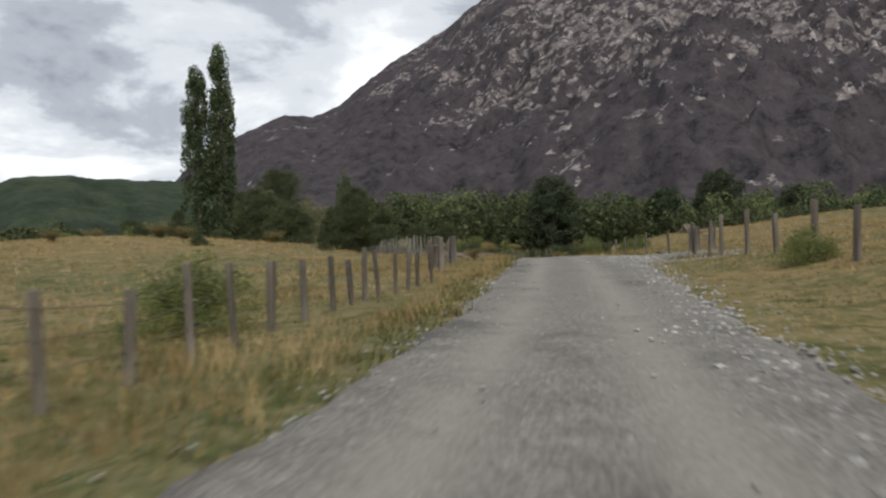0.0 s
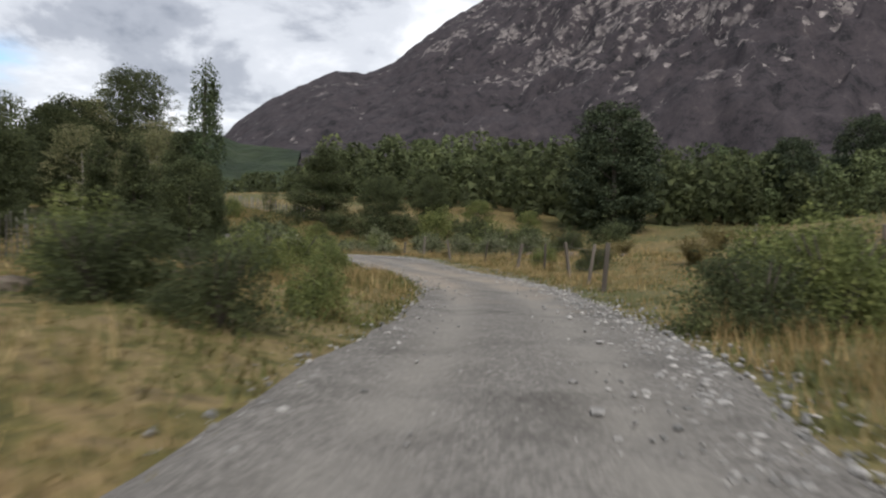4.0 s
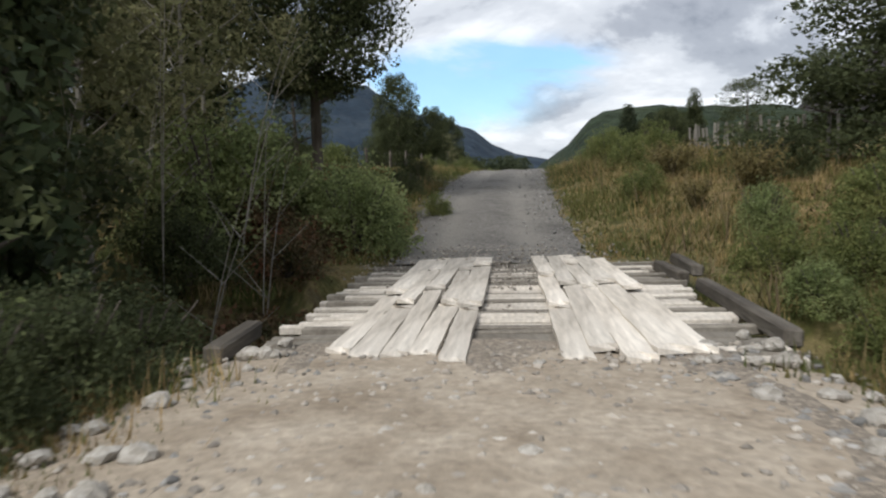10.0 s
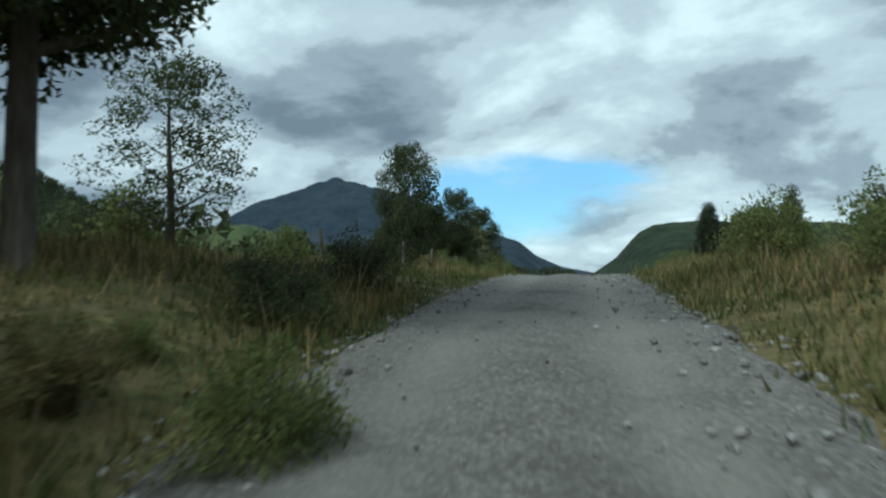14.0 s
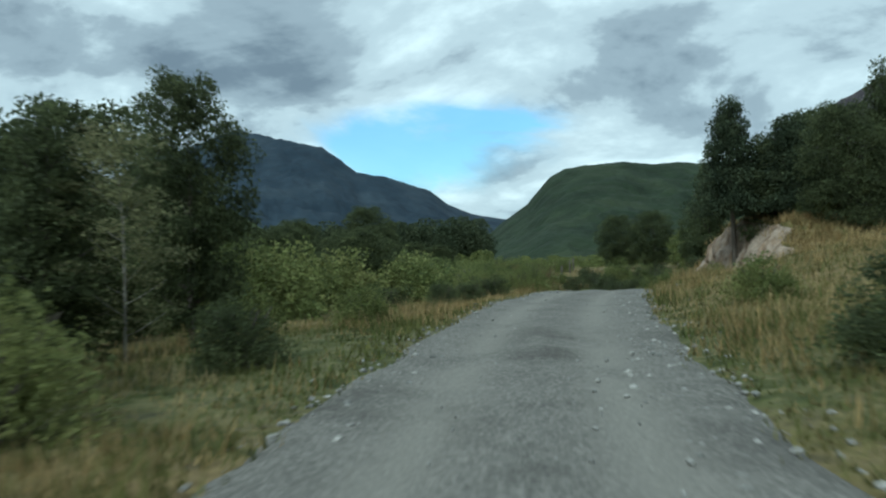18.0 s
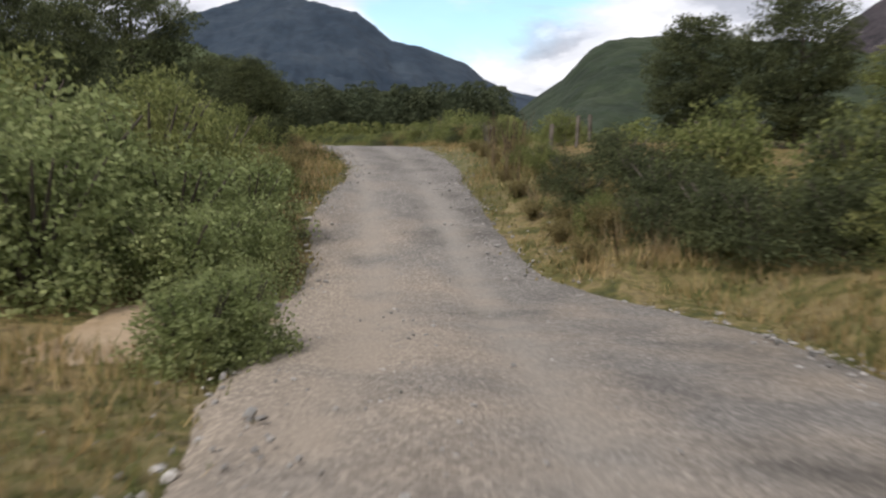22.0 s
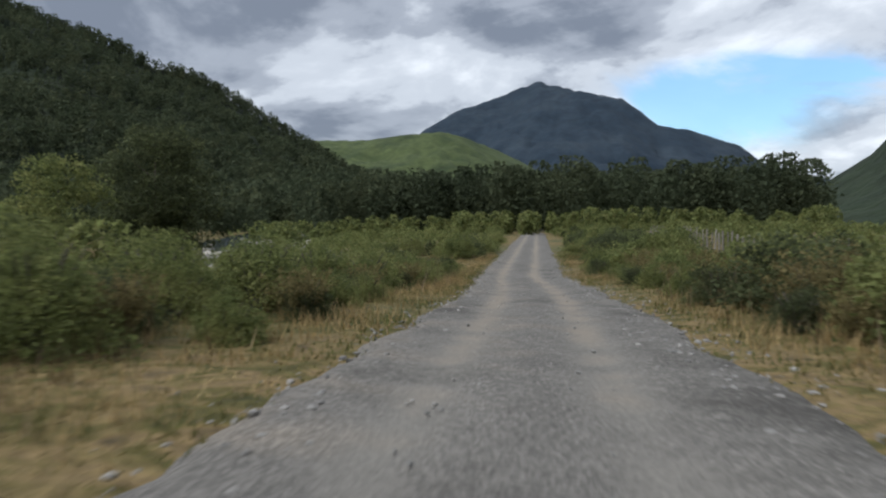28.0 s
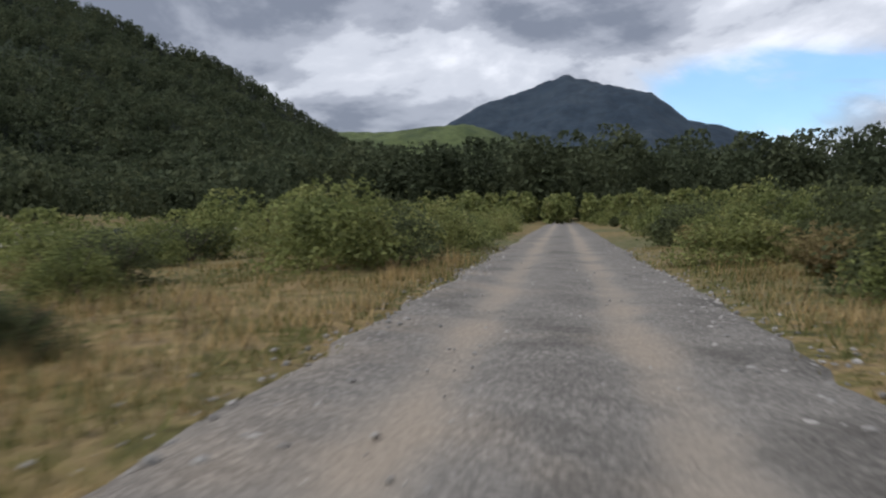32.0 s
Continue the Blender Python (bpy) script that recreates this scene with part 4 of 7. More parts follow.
# the meadow with the poplars, and the first bend
for k, x, y, s in (("poplar", -29.8, 98.4, 0.92), ("poplar", -27.2, 99.2, 0.95), ("dome", 17.6, 127.0, 1.08), ("dome", 41.4, 148.6, 0.92), ("dome", 55.6, 161.0, 1.18), ("dome", 66.0, 150.0, 0.8),
                   ("dark_round", -7.6, 69.0, 0.70), ("dark_round", -6.4, 84.6, 0.56), ("thin_poplar", -12.6, 103.0, 1.0), ("conifer_b", -12.2, 91.8, 0.80), ("conifer_b", -10.6, 94.6, 0.72),
                   ("conifer", -14.2, 103.0, 0.72), ("conifer_b", -11.6, 101.6, 0.72), ("dark_round", -16.0, 84.0, 0.8), ("conifer_b", -16.8, 97.0, 0.9), ("dark_round", -20.0, 90.0, 1.0)):
    put(k, x, y, s)
# round the bridge
for k, x, y, s in (("dark_round", -3.6, 122.5, 0.58), ("dark_round", 0.6, 126.0, 0.56), ("green_round", 5.0, 124.0, 0.58), ("green_round", 9.5, 121.0, 0.52),
                   ("alder", -15.6, 103.8, 0.9), ("alder", -17.2, 106.0, 1.0), ("alder", -18.6, 108.6, 0.95), ("alder", -20.0, 109.8, 0.9), ("alder", -21.6, 104.0, 1.05), ("conifer_b", -15.0, 100.4, 0.8),
                   ("alder", -24.0, 110.0, 1.0), ("tall_clear", -23.6, 115.7, 1.0), ("airy", -32.1, 121.2, 1.08), ("airy", -15.3, 127.6, 0.6), ("airy", -12.2, 126.4, 0.75)):
    put(k, x, y, s)
put("conifer", -9.2, 123.2, 0.60, wide=1.35)
# the heath above the bridge
put("dark_round", -46.3, 140.7, 0.97, wide=0.60)
put("dark_round", -44.9, 142.8, 0.62, wide=0.75)
put("dark_round", -51.3, 151.4, 0.68, wide=0.70)
for k, x, y, s in (("conifer_b", -49.2, 147.4, 0.52), ("alder", -48.6, 148.4, 0.52), ("dark_round", -59.7, 153.2, 1.0), ("dark_round", -56.0, 149.0, 0.7),
                   ("green_round", -45.2, 177.4, 0.42), ("conifer_b", -43.5, 182.0, 0.9), ("dark_round", -46.2, 181.6, 0.85), ("conifer_b", -55.8, 192.2, 0.82), ("dark_round", -65.6, 204.4, 0.64), ("dark_round", -70.4, 207.4, 0.66), ("dark_round", -58.6, 198.0, 0.60), ("green_round", -61.5, 201.5, 0.55),
                   ("dark_round", -80.2, 193.4, 0.41), ("dark_round", -88.6, 193.4, 0.84), ("dark_round", -78.0, 184.0, 0.62), ("dark_round", -84.0, 188.5, 0.6), ("dark_round", -134.0, 214.0, 0.95), ("green_round", -127.0, 209.0, 0.9)):
    put(k, x, y, s)

put("bank_conifer", -48.9, 177.6, 1.22, turn=0.4, wide=0.74)
put("bank_conifer", -46.6, 178.4, 0.96, turn=2.7, wide=0.92)
put("dark_round", -47.4, 178.6, 0.78, turn=1.2, wide=0.72)
put("dark_round", -44.0, 177.2, 0.70, turn=4.0, wide=0.80)
for x, y, s in ((-25.4, 109.8, 1.05), (-28.8, 113.4, 1.1)):
    put("dark_round", x, y, s)
# the dark trees behind the crest, and the thicket that hides the dip
for k, x, y, s, w in (("dark_round", -80.3, 193.6, 0.36, 1.45), ("dark_round", -84.0, 194.6, 0.38, 1.1), ("bush_dark", -78.4, 192.6, 0.62, 1.0)):
    put(k, x, y, s, wide=w)

for x, y, s in ((-66.5, 172.6, 0.50), (-70.5, 174.0, 0.55), (-75.0, 171.5, 0.6), (-79.0, 176.5, 0.6), (-62.8, 167.6, 0.45), (-84.0, 181.0, 0.62)):
    put("dark_round", x, y, s, wide=1.2)
for k, x, y, s in (("bush_brown", -17.5, 54, 1.0), ("bush_brown", -19.5, 55, 1.2), ("bush_dark", -22.0, 58, 0.42), ("bush_dark", -15.0, 49, 0.36), ("bush_brown", -27, 62, 1.1), ("bush_dark", -18.0, 64, 0.5), ("bush_brown", -13.0, 62, 1.2), ("bush_dark", -11.5, 66, 0.5), ("bush_dark", -30, 70, 0.5), ("bush_brown", -24.5, 50, 0.9), ("bush_dark", -8.5, 57, 0.36)):
    put(k, x, y, s, wide=1.2)

def drift(name, label, rows, seed):
    """Shrubs too many to count, in one sheet: rows of kind, x, y, size, width."""
    rg_ = np.random.default_rng(seed)
    V, M, mats = [], [], []
    for key, x, y, s, wide in rows:
        me = next(c for c in PROTO[key].children if c.name.startswith(("foliage", "crown"))).data
        n = len(me.polygons[0].vertices)
        co = np.empty(len(me.vertices) * 3, np.float32)
        me.vertices.foreach_get("co", co)
        leaf_ = co.reshape(-1, n, 3)
        leaf_ = leaf_[rg_.uniform(0, 1, len(leaf_)) < 0.42]
        mid = leaf_.mean(1, keepdims=True)
        leaf_ = mid + (leaf_ - mid) * 1.45
        if n == 4:
            leaf_ = leaf_[:, [0, 1, 2, 0, 2, 3]].reshape(-1, 3, 3)
        a = rg_.uniform(0, 2 * math.pi)
        turn = np.array(((math.cos(a), -math.sin(a), 0), (math.sin(a), math.cos(a), 0), (0, 0, 1)))
        size = s * np.array((wide * rg_.uniform(0.85, 1.2), wide * rg_.uniform(0.85, 1.2), rg_.uniform(0.85, 1.15)))
        V.append((leaf_ * size) @ turn.T + np.array((x, y, float(land([x], [y])[0][0]) - 0.06)))
        if me.materials[0] not in mats:
            mats.append(me.materials[0])
        M.append(np.full(len(leaf_), mats.index(me.materials[0]), np.int32))
    V = np.concatenate(V).reshape(-1, 3)
    me = mesh_from(name, V, np.arange(len(V)).reshape(-1, 3), None, False)
    for m in mats:
        me.materials.append(m)
    me.polygons.foreach_set("material_index", np.concatenate(M))
    me.update()
    return tagged(new(name, me), label, "scrub", kind="stuff")


rg = np.random.default_rng(42)


def along_road(t, side):
    """A place at that time of passing, side metres to the left of the middle of the road."""
    i = int(np.argmin(np.abs(ROAD_T - t)))
    return ROAD[i, 0] + LEFT[i, 0] * side, ROAD[i, 1] + LEFT[i, 1] * side


# shrubs beside the road: time of passing, metres to the left, kind, size
SHRUBS_A = [(5.9, 6.0, "bush", 0.62), (6.6, 4.4, "bush", 0.55), (7.1, 5.6, "bush", 0.75), (7.5, 4.0, "bush", 0.6), (7.9, 5.0, "bush_dark", 0.62), (8.5, 6.5, "bush", 0.9), (5.4, 3.6, "bush_brown", 0.6),
            (3.7, 4.6, "bush_brown", 0.8), (4.2, 3.6, "bush_brown", 0.9), (4.7, 3.2, "bush_dark", 0.5), (5.0, 2.8, "bush_b", 0.5), (5.2, -5.5, "bush_b", 0.8), (5.6, -6.5, "bush_b", 0.9), (5.0, -8.5, "bush", 0.6), (6.9, -6.8, "bush_brown", 0.8),
            (0.6, 7.5, "bush", 0.55), (1.6, -6.0, "bush_b", 0.55), (8.8, -5.4, "bush_brown", 0.55), (9.6, -4.4, "bush_brown", 0.6)]
for k, x, y, s in (("bush_dark", 2.0, 60.4, 0.62), ("bush", 1.2, 61.6, 0.6), ("bush_dark", 10.4, 62.1, 0.62), ("bush_red", -12.9, 106.5, 0.95), ("bush_red", -14.2, 107.1, 0.8), ("bush_red", -13.5, 107.6, 0.6), ("bush_red", -12.5, 105.5, 1.1), ("bush_red", -13.8, 106.1, 1.1), ("bush", -4.6, 14.4, 0.62), ("bush_brown", -5.6, 20.5, 0.6), ("bush_near", -15.4, 110.1, 0.62), ("bush_near", -16.2, 111.0, 0.68), ("bush_near", -16.9, 110.6, 0.74), ("bush_near", -17.6, 108.7, 1.08), ("bush_b", -18.3, 115.4, 0.34), ("bush_brown", -18.9, 114.0, 0.7), ("bush_brown", -19.6, 114.8, 0.7), ("bush", 11.6, 62.6, 0.74), ("bush_dark", 12.6, 63.4, 0.66), ("bush_b", 14.4, 62.0, 0.7)):
    put(k, x, y, s)
SHRUBS_B = [(13.2, -5.0, "bush_near", 0.36), (13.4, -6.0, "bush", 0.5), (13.8, -5.4, "bush_near", 0.42), (14.1, -4.6, "bush_brown", 0.8), (13.7, -7.4, "bush", 0.6), (14.4, -7.0, "bush_dark", 0.55), (14.5, -3.9, "bush_b", 0.5),
            (13.3, 3.2, "bush_red", 0.7), (13.6, 3.2, "bush_red", 0.6), (13.9, 3.9, "bush_brown", 0.9), (14.0, 4.6, "bush_brown", 1.1), (13.3, 4.8, "bush_dark", 0.6), (13.6, 5.6, "bush_dark", 0.7), (13.7, 4.2, "bush_red", 0.8), (12.9, 4.4, "bush_red", 0.9), (13.0, 3.3, "bush_red", 0.6), (14.5, 4.6, "bush_brown", 0.9), (12.2, 6.4, "bush_dark", 0.8), (11.6, 6.0, "bush_dark", 0.7),
            (11.9, 3.8, "bush_red", 0.9), (12.3, 3.9, "bush_red", 1.0), (12.7, 3.9, "bush_red", 0.9), (12.4, 5.4, "bush_red", 1.0), (11.7, 4.9, "bush_red", 0.8), (10.9, 3.6, "bush_red", 0.9), (11.3, 4.2, "bush_red", 1.0), (11.1, 5.0, "bush_near", 0.6), (10.5, 4.4, "bush_red", 0.8), (10.2, 3.9, "bush_near", 0.45), (11.2, 2.9, "bush_dark", 0.46), (11.55, 2.8, "bush_dark", 0.42), (11.9, 3.0, "bush_dark", 0.46), (11.4, 3.9, "bush_near", 0.62), (10.8, 3.4, "bush_near", 0.46), (11.0, 5.8, "bush_near", 0.85),
            (14.75, 2.9, "bush_b", 0.2), (15.1, 2.6, "bush_dark", 0.42), (15.6, 2.8, "bush_dark", 0.46),
            (11.2, -5.0, "bush_grey", 0.8), (11.6, -5.8, "bush_grey", 1.0), (12.1, -5.2, "bush_grey", 0.85), (12.5, -6.6, "bush_grey", 1.2), (10.6, -6.0, "bush_grey", 0.9), (11.9, -4.4, "bush_brown", 0.6), (12.4, -4.3, "bush_brown", 0.7), (12.8, -4.6, "bush_brown", 0.8), (13.0, -5.6, "bush_b", 0.6), (13.5, -4.9, "bush_b", 0.5), (12.8, -7.8, "bush", 0.75), (13.4, -7.4, "bush_dark", 0.6), (11.8, -7.6, "bush_dark", 0.8), (12.3, -8.8, "bush", 0.95),
            (14.2, -6.0, "bush_brown", 1.2), (14.8, -5.0, "bush_brown", 1.1), (15.4, -4.6, "bush_b", 0.6), (16.2, -4.4, "bush", 0.6), (16.6, -5.2, "bush_b", 0.8), (16.0, -6.2, "bush", 0.7)]
SHRUBS_C = [(17.35, 5.2, "bush_brown", 0.8), (17.5, 5.8, "bush_brown", 0.7), (17.7, 4.6, "bush_b", 0.5), (17.75, 5.6, "bush", 0.55), (17.9, 4.6, "bush_brown", 0.7), (18.1, 3.8, "bush", 0.56), (18.35, 3.7, "bush_b", 0.5), (18.1, 4.8, "bush_brown", 0.8), (18.2, 5.6, "bush_dark", 0.66), (18.6, 4.6, "bush_light", 0.66), (19.0, 4.2, "bush_dark", 0.5), (18.5, -4.1, "bush", 0.66), (18.75, -4.0, "bush_dark", 0.6), (18.8, -4.6, "bush", 0.72), (18.3, -5.0, "bush_b", 0.7), (19.1, -5.6, "bush_dark", 0.6),
            (19.5, -4.0, "bush_b", 0.5), (19.6, 4.2, "bush_b", 0.5), (20.0, 5.0, "bush_dark", 0.5), (20.4, 4.4, "bush_dark", 0.45), (20.8, 3.6, "bush_dark", 0.42),
            (21.5, 3.9, "bush_light", 0.66), (21.75, 3.7, "bush_light", 0.72), (22.0, 3.6, "bush", 0.78), (21.6, 5.6, "bush_light", 0.85), (22.0, 6.0, "bush", 1.0), (22.3, 5.9, "bush_light", 0.85)]
SHRUBS_D = [(21.4, -5.2, "bush_b", 0.5), (22.3, -6.0, "bush_dark", 0.5), (22.6, -6.4, "bush", 0.5), (22.9, -6.3, "bush", 0.6), (23.25, -6.2, "bush", 0.55), (23.55, -5.9, "bush_dark", 0.62), (23.8, -5.4, "bush_dark", 0.62), (23.2, -6.8, "bush_dark", 0.62), (23.7, -6.8, "bush", 0.8), (24.1, -5.6, "bush_dark", 0.62), (23.9, -5.2, "bush_dark", 0.7), (24.25, -5.2, "bush_dark", 0.78), (24.6, -5.3, "bush_dark", 0.75), (24.4, -6.6, "bush", 0.9), (25.0, -5.7, "bush_dark", 0.7), (23.7, -7.0, "bush_dark", 0.9), (23.5, 3.4, "bush_near", 0.6), (23.75, 3.1, "bush_near", 0.55), (24.0, 2.9, "bush_near", 0.5), (24.0, -3.0, "bush_brown", 0.55), (24.3, -2.9, "bush_brown", 0.55), (24.6, -2.8, "bush_brown", 0.5), (24.9, -2.9, "bush_brown", 0.55), (24.2, -3.6, "bush_brown", 0.75), (25.2, -3.0, "bush_brown", 0.45), (24.45, -3.3, "bush_brown", 0.5), (24.1, -4.4, "bush_dark", 0.5), (24.3, -3.7, "bush_b", 0.42), (24.55, -3.8, "bush_dark", 0.44), (24.85, -4.0, "bush_dark", 0.46), (25.2, -4.1, "bush", 0.42), (22.4, -8.0, "bush_brown", 0.9), (22.9, -8.6, "bush_dark", 0.7),
            (24.2, -3.8, "bush_brown", 0.6), (24.5, -4.0, "bush_brown", 0.8), (24.8, -4.0, "bush_brown", 0.75), (25.1, -4.8, "bush_brown", 0.6), (25.4, -3.8, "bush_b", 0.4), (26.2, -5.2, "bush", 0.42), (26.6, -5.6, "bush", 0.5), (27.0, -5.2, "bush_dark", 0.5), (26.4, -7.4, "bush", 0.55),
            (24.4, 4.2, "bush_brown", 0.9), (24.7, 4.4, "bush_brown", 1.0), (25.0, 4.2, "bush_brown", 1.0), (25.3, 4.8, "bush_brown", 1.1), (25.6, 5.4, "bush_b", 0.6), (25.0, 6.4, "bush", 0.7), (25.5, 7.0, "bush_dark", 1.05), (26.0, 6.4, "bush", 0.6), (25.8, 5.4, "bush_light", 0.5), (26.2, 5.4, "bush_light", 0.48), (26.6, 5.2, "bush", 0.5), (27.0, 5.2, "bush_light", 0.6), (26.9, 2.9, "bush_brown", 0.55), (27.1, 3.2, "bush_brown", 0.6), (27.4, 3.0, "bush_brown", 0.6), (27.6, 3.4, "bush_brown", 0.65), (25.6, -3.4, "bush_brown", 0.5), (25.9, -3.5, "bush_brown", 0.55), (26.2, -3.6, "bush_brown", 0.5), (25.75, -4.2, "bush_brown", 0.7), (26.7, 3.9, "bush_brown", 0.7), (27.0, 4.1, "bush_brown", 0.8), (27.2, 3.7, "bush_brown", 0.7), (27.6, -5.0, "bush", 0.75), (28.0, -5.4, "bush_dark", 0.8), (28.4, -5.0, "bush", 0.7), (26.4, 6.8, "bush", 0.62), (27.2, 7.0, "bush_light", 0.8), (28.0, 7.4, "bush", 0.85)]
for t, d, k, s, w in ((21.25, 3.2, "bush_light", 0.60, 0.95), (21.5, 2.8, "bush", 0.68, 0.95), (21.75, 2.7, "bush_light", 0.72, 0.95), (22.0, 2.7, "bush", 0.74, 0.95), (22.2, 2.8, "bush_light", 0.64, 0.95), (21.4, 4.9, "bush", 0.72, 1.1), (21.0, 4.4, "bush_light", 0.52, 1.1), (20.6, 4.0, "bush_dark", 0.36, 1.2), (22.98, 1.9, "bush_near", 0.38, 1.0),
                      # the dark thicket below the left verge of the first bend
                      (7.6, 6.2, "bush_dark", 0.95, 1.0), (8.0, 6.6, "bush_dark", 1.1, 1.0), (8.4, 6.0, "bush_dark", 1.0, 1.0), (8.8, 5.4, "bush_dark", 1.0, 1.0), (9.2, 5.0, "bush_dark", 0.9, 1.0), (7.2, 7.0, "bush_grey", 1.4, 1.0), (7.75, 3.3, "bush_dark", 0.34, 1.2),
                      # scrub over the dry field outside it
                      (7.4, -10.0, "bush_brown", 0.9, 1.3), (7.9, -9.4, "bush_dark", 0.6, 1.0), (8.3, -8.6, "bush_grey", 0.85, 1.0), (8.7, -8.0, "bush_grey", 0.95, 1.0), (9.1, -7.6, "bush_grey", 0.9, 1.0), (9.5, -6.6, "bush_grey", 0.9, 1.0), (9.2, -10.6, "bush_dark", 0.9, 1.0), (8.4, -12.0, "bush_brown", 1.2, 1.3), (7.0, -12.5, "bush_brown", 1.2, 1.4), (6.4, -8.0, "bush_brown", 1.0, 1.4), (6.7, -5.6, "bush_dark", 0.45, 1.0), (7.4, -6.0, "bush_b", 0.5, 1.1),
                      # both sides of the valley road past the crest
                      (26.5, 4.6, "bush_light", 0.55, 1.2), (26.8, 4.5, "bush", 0.62, 1.2), (27.1, 4.3, "bush_light", 0.65, 1.2), (27.4, 4.4, "bush", 0.7, 1.2), (27.7, 4.2, "bush_light", 0.7, 1.2), (26.6, 7.0, "bush_light", 0.55, 1.2), (27.0, 6.8, "bush", 0.6, 1.2), (27.5, 6.6, "bush_light", 0.66, 1.2), (30.9, 4.4, "bush_b", 0.62, 1.2), (31.3, 4.6, "bush", 0.6, 1.2), (31.6, 4.2, "bush_b", 0.5, 1.2), (31.7, 3.5, "bush", 0.36, 1.2), (31.95, 3.5, "bush_b", 0.45, 1.2), (32.2, 3.6, "bush", 0.36, 1.2), (32.0, 4.6, "bush_light", 0.42, 1.2), (31.5, 5.4, "bush_b", 0.6, 1.2),
                      (26.7, -5.0, "bush", 0.5, 1.2), (27.0, -4.8, "bush_dark", 0.5, 1.2), (27.4, -4.8, "bush", 0.55, 1.2), (27.8, -4.8, "bush_dark", 0.55, 1.2)):
    put(k, *along_road(t, d), s, wide=w)
# the thicket behind the sand in the dip
for k, x, y, s in (("bush_near", -62.4, 181.0, 0.40), ("bush_dark", -62.4, 178.2, 0.5), ("bush_near", -66.6, 181.2, 0.9), ("bush_near", -67.9, 183.8, 0.85), ("bush_near", -69.3, 186.1, 0.75), ("bush_near", -69.0, 182.2, 1.25), ("bush_light", -70.6, 184.8, 1.2), ("bush", -72.0, 187.0, 0.8), ("bush_light", -72.6, 183.0, 1.3), ("bush", -74.0, 186.4, 1.1),
                   ("bush_dark", -68.2, 179.2, 1.3), ("bush_dark", -70.8, 180.4, 1.4), ("bush_b", -72.3, 188.8, 0.5), ("bush_brown", -72.8, 189.3, 1.0), ("bush_brown", -73.7, 190.2, 1.0), ("bush", -76.0, 188.4, 0.85), ("bush_light", -78.0, 189.6, 0.85), ("bush_light", -80.5, 189.8, 0.9), ("bush_dark", -82.5, 191.0, 0.9), ("bush", -77.2, 191.2, 0.6),
                   ("bush_light", -84.5, 192.4, 0.8), ("bush", -87.5, 193.5, 0.8)):
    put(k, x, y, s)
for rows in (SHRUBS_A, SHRUBS_B, SHRUBS_C, SHRUBS_D):
    for t, s, k, z in rows:
        put(k, *along_road(t, s), z)
# the shrubs of the valley floor, in drifts
for i in range(26):
    t = 26.5 + i * 0.125
    put(("bush_light", "bush", "bush_light", "bush", "bush_b")[i % 5], *along_road(t, 5.6 + 0.9 * (i % 3) + rg.uniform(-0.4, 0.4)), rg.uniform(0.48, 0.74))
for i in range(30):
    put(("bush_b", "bush_brown", "bush_dark", "bush_light", "bush_brown")[i % 5], *along_road(28.7 + i * 0.115, rg.uniform(3.6, 6.4)), rg.uniform(0.34, 0.52) * (2.0 if i % 5 in (1, 4) else 1))
    put(("bush_brown", "bush_dark", "bush_brown", "bush_b")[i % 4], *along_road(28.4 + i * 0.13, -rg.uniform(3.7, 5.4)), rg.uniform(0.30, 0.46) * (2.0 if i % 4 in (0, 2) else 1))
for i in range(10):
    put(("bush_b", "bush_dark")[i % 2], *along_road(28.9 + i * 0.27, rg.uniform(3.4, 4.4)), rg.uniform(0.26, 0.4))
for i in range(8):
    put(("bush", "bush_light", "bush_b")[i % 3], *along_road(29.3 + i * 0.14, rg.uniform(4.6, 7.5)), rg.uniform(0.5, 0.75))
for i in range(24):
    put("bush_brown", *along_road(26.9 + i * 0.25, -rg.uniform(4.3, 7.6)), rg.uniform(0.85, 1.35))
for k, x, y, s in (("bush_dark", -132.4, 229.9, 0.30), ("bush_b", -133.6, 229.4, 0.34), ("bush", -139.6, 230.6, 0.50), ("bush_dark", -142.0, 231.4, 0.52), ("bush", -144.6, 230.4, 0.60), ("bush_brown", -141.0, 230.0, 0.9), ("bush_b", -147.6, 232.8, 0.7), ("bush_dark", -151.0, 234.4, 0.66), ("bush_light", -153.0, 238.0, 0.9)):
    put(k, x, y, s, wide=1.2)
far = [(("bush_b", "bush", "bush_dark")[i % 3], *along_road(26.8 + i * 0.32, -rg.uniform(4.8, 10)), rg.uniform(0.55, 0.85), 1.1) for i in range(30)]
far += [(("bush_b", "bush")[i % 2], *along_road(28.6 + i * 0.34, -rg.uniform(4.6, 7.2)), rg.uniform(0.55, 0.75), 1.1) for i in range(12)]
far += [(("bush_dark", "bush", "bush_dark", "bush_b")[i % 4], *along_road(32.5 + i * 0.24, -rg.uniform(4.6, 8.6)), rg.uniform(0.62, 0.92), 1.1) for i in range(18)]
far += [(("bush_brown", "bush", "bush_dark", "bush_b", "bush_brown")[i % 5], *along_road(32.9 + i * 0.17, -rg.uniform(4.0, 6.4)), rg.uniform(0.42, 0.7) * (1.6 if i % 5 in (0, 4) else 1), 1.2) for i in range(15)]
drift("valley_verge_scrub", "green and brown scrub along the valley road", far, 71)
far = [(("bush", "bush_dark", "bush_b", "bush_light")[i % 4], *along_road(33.7 + i * 0.27, 3.5 + rg.uniform(0, 4.2)), rg.uniform(0.45, 0.8), 1.2) for i in range(17)]
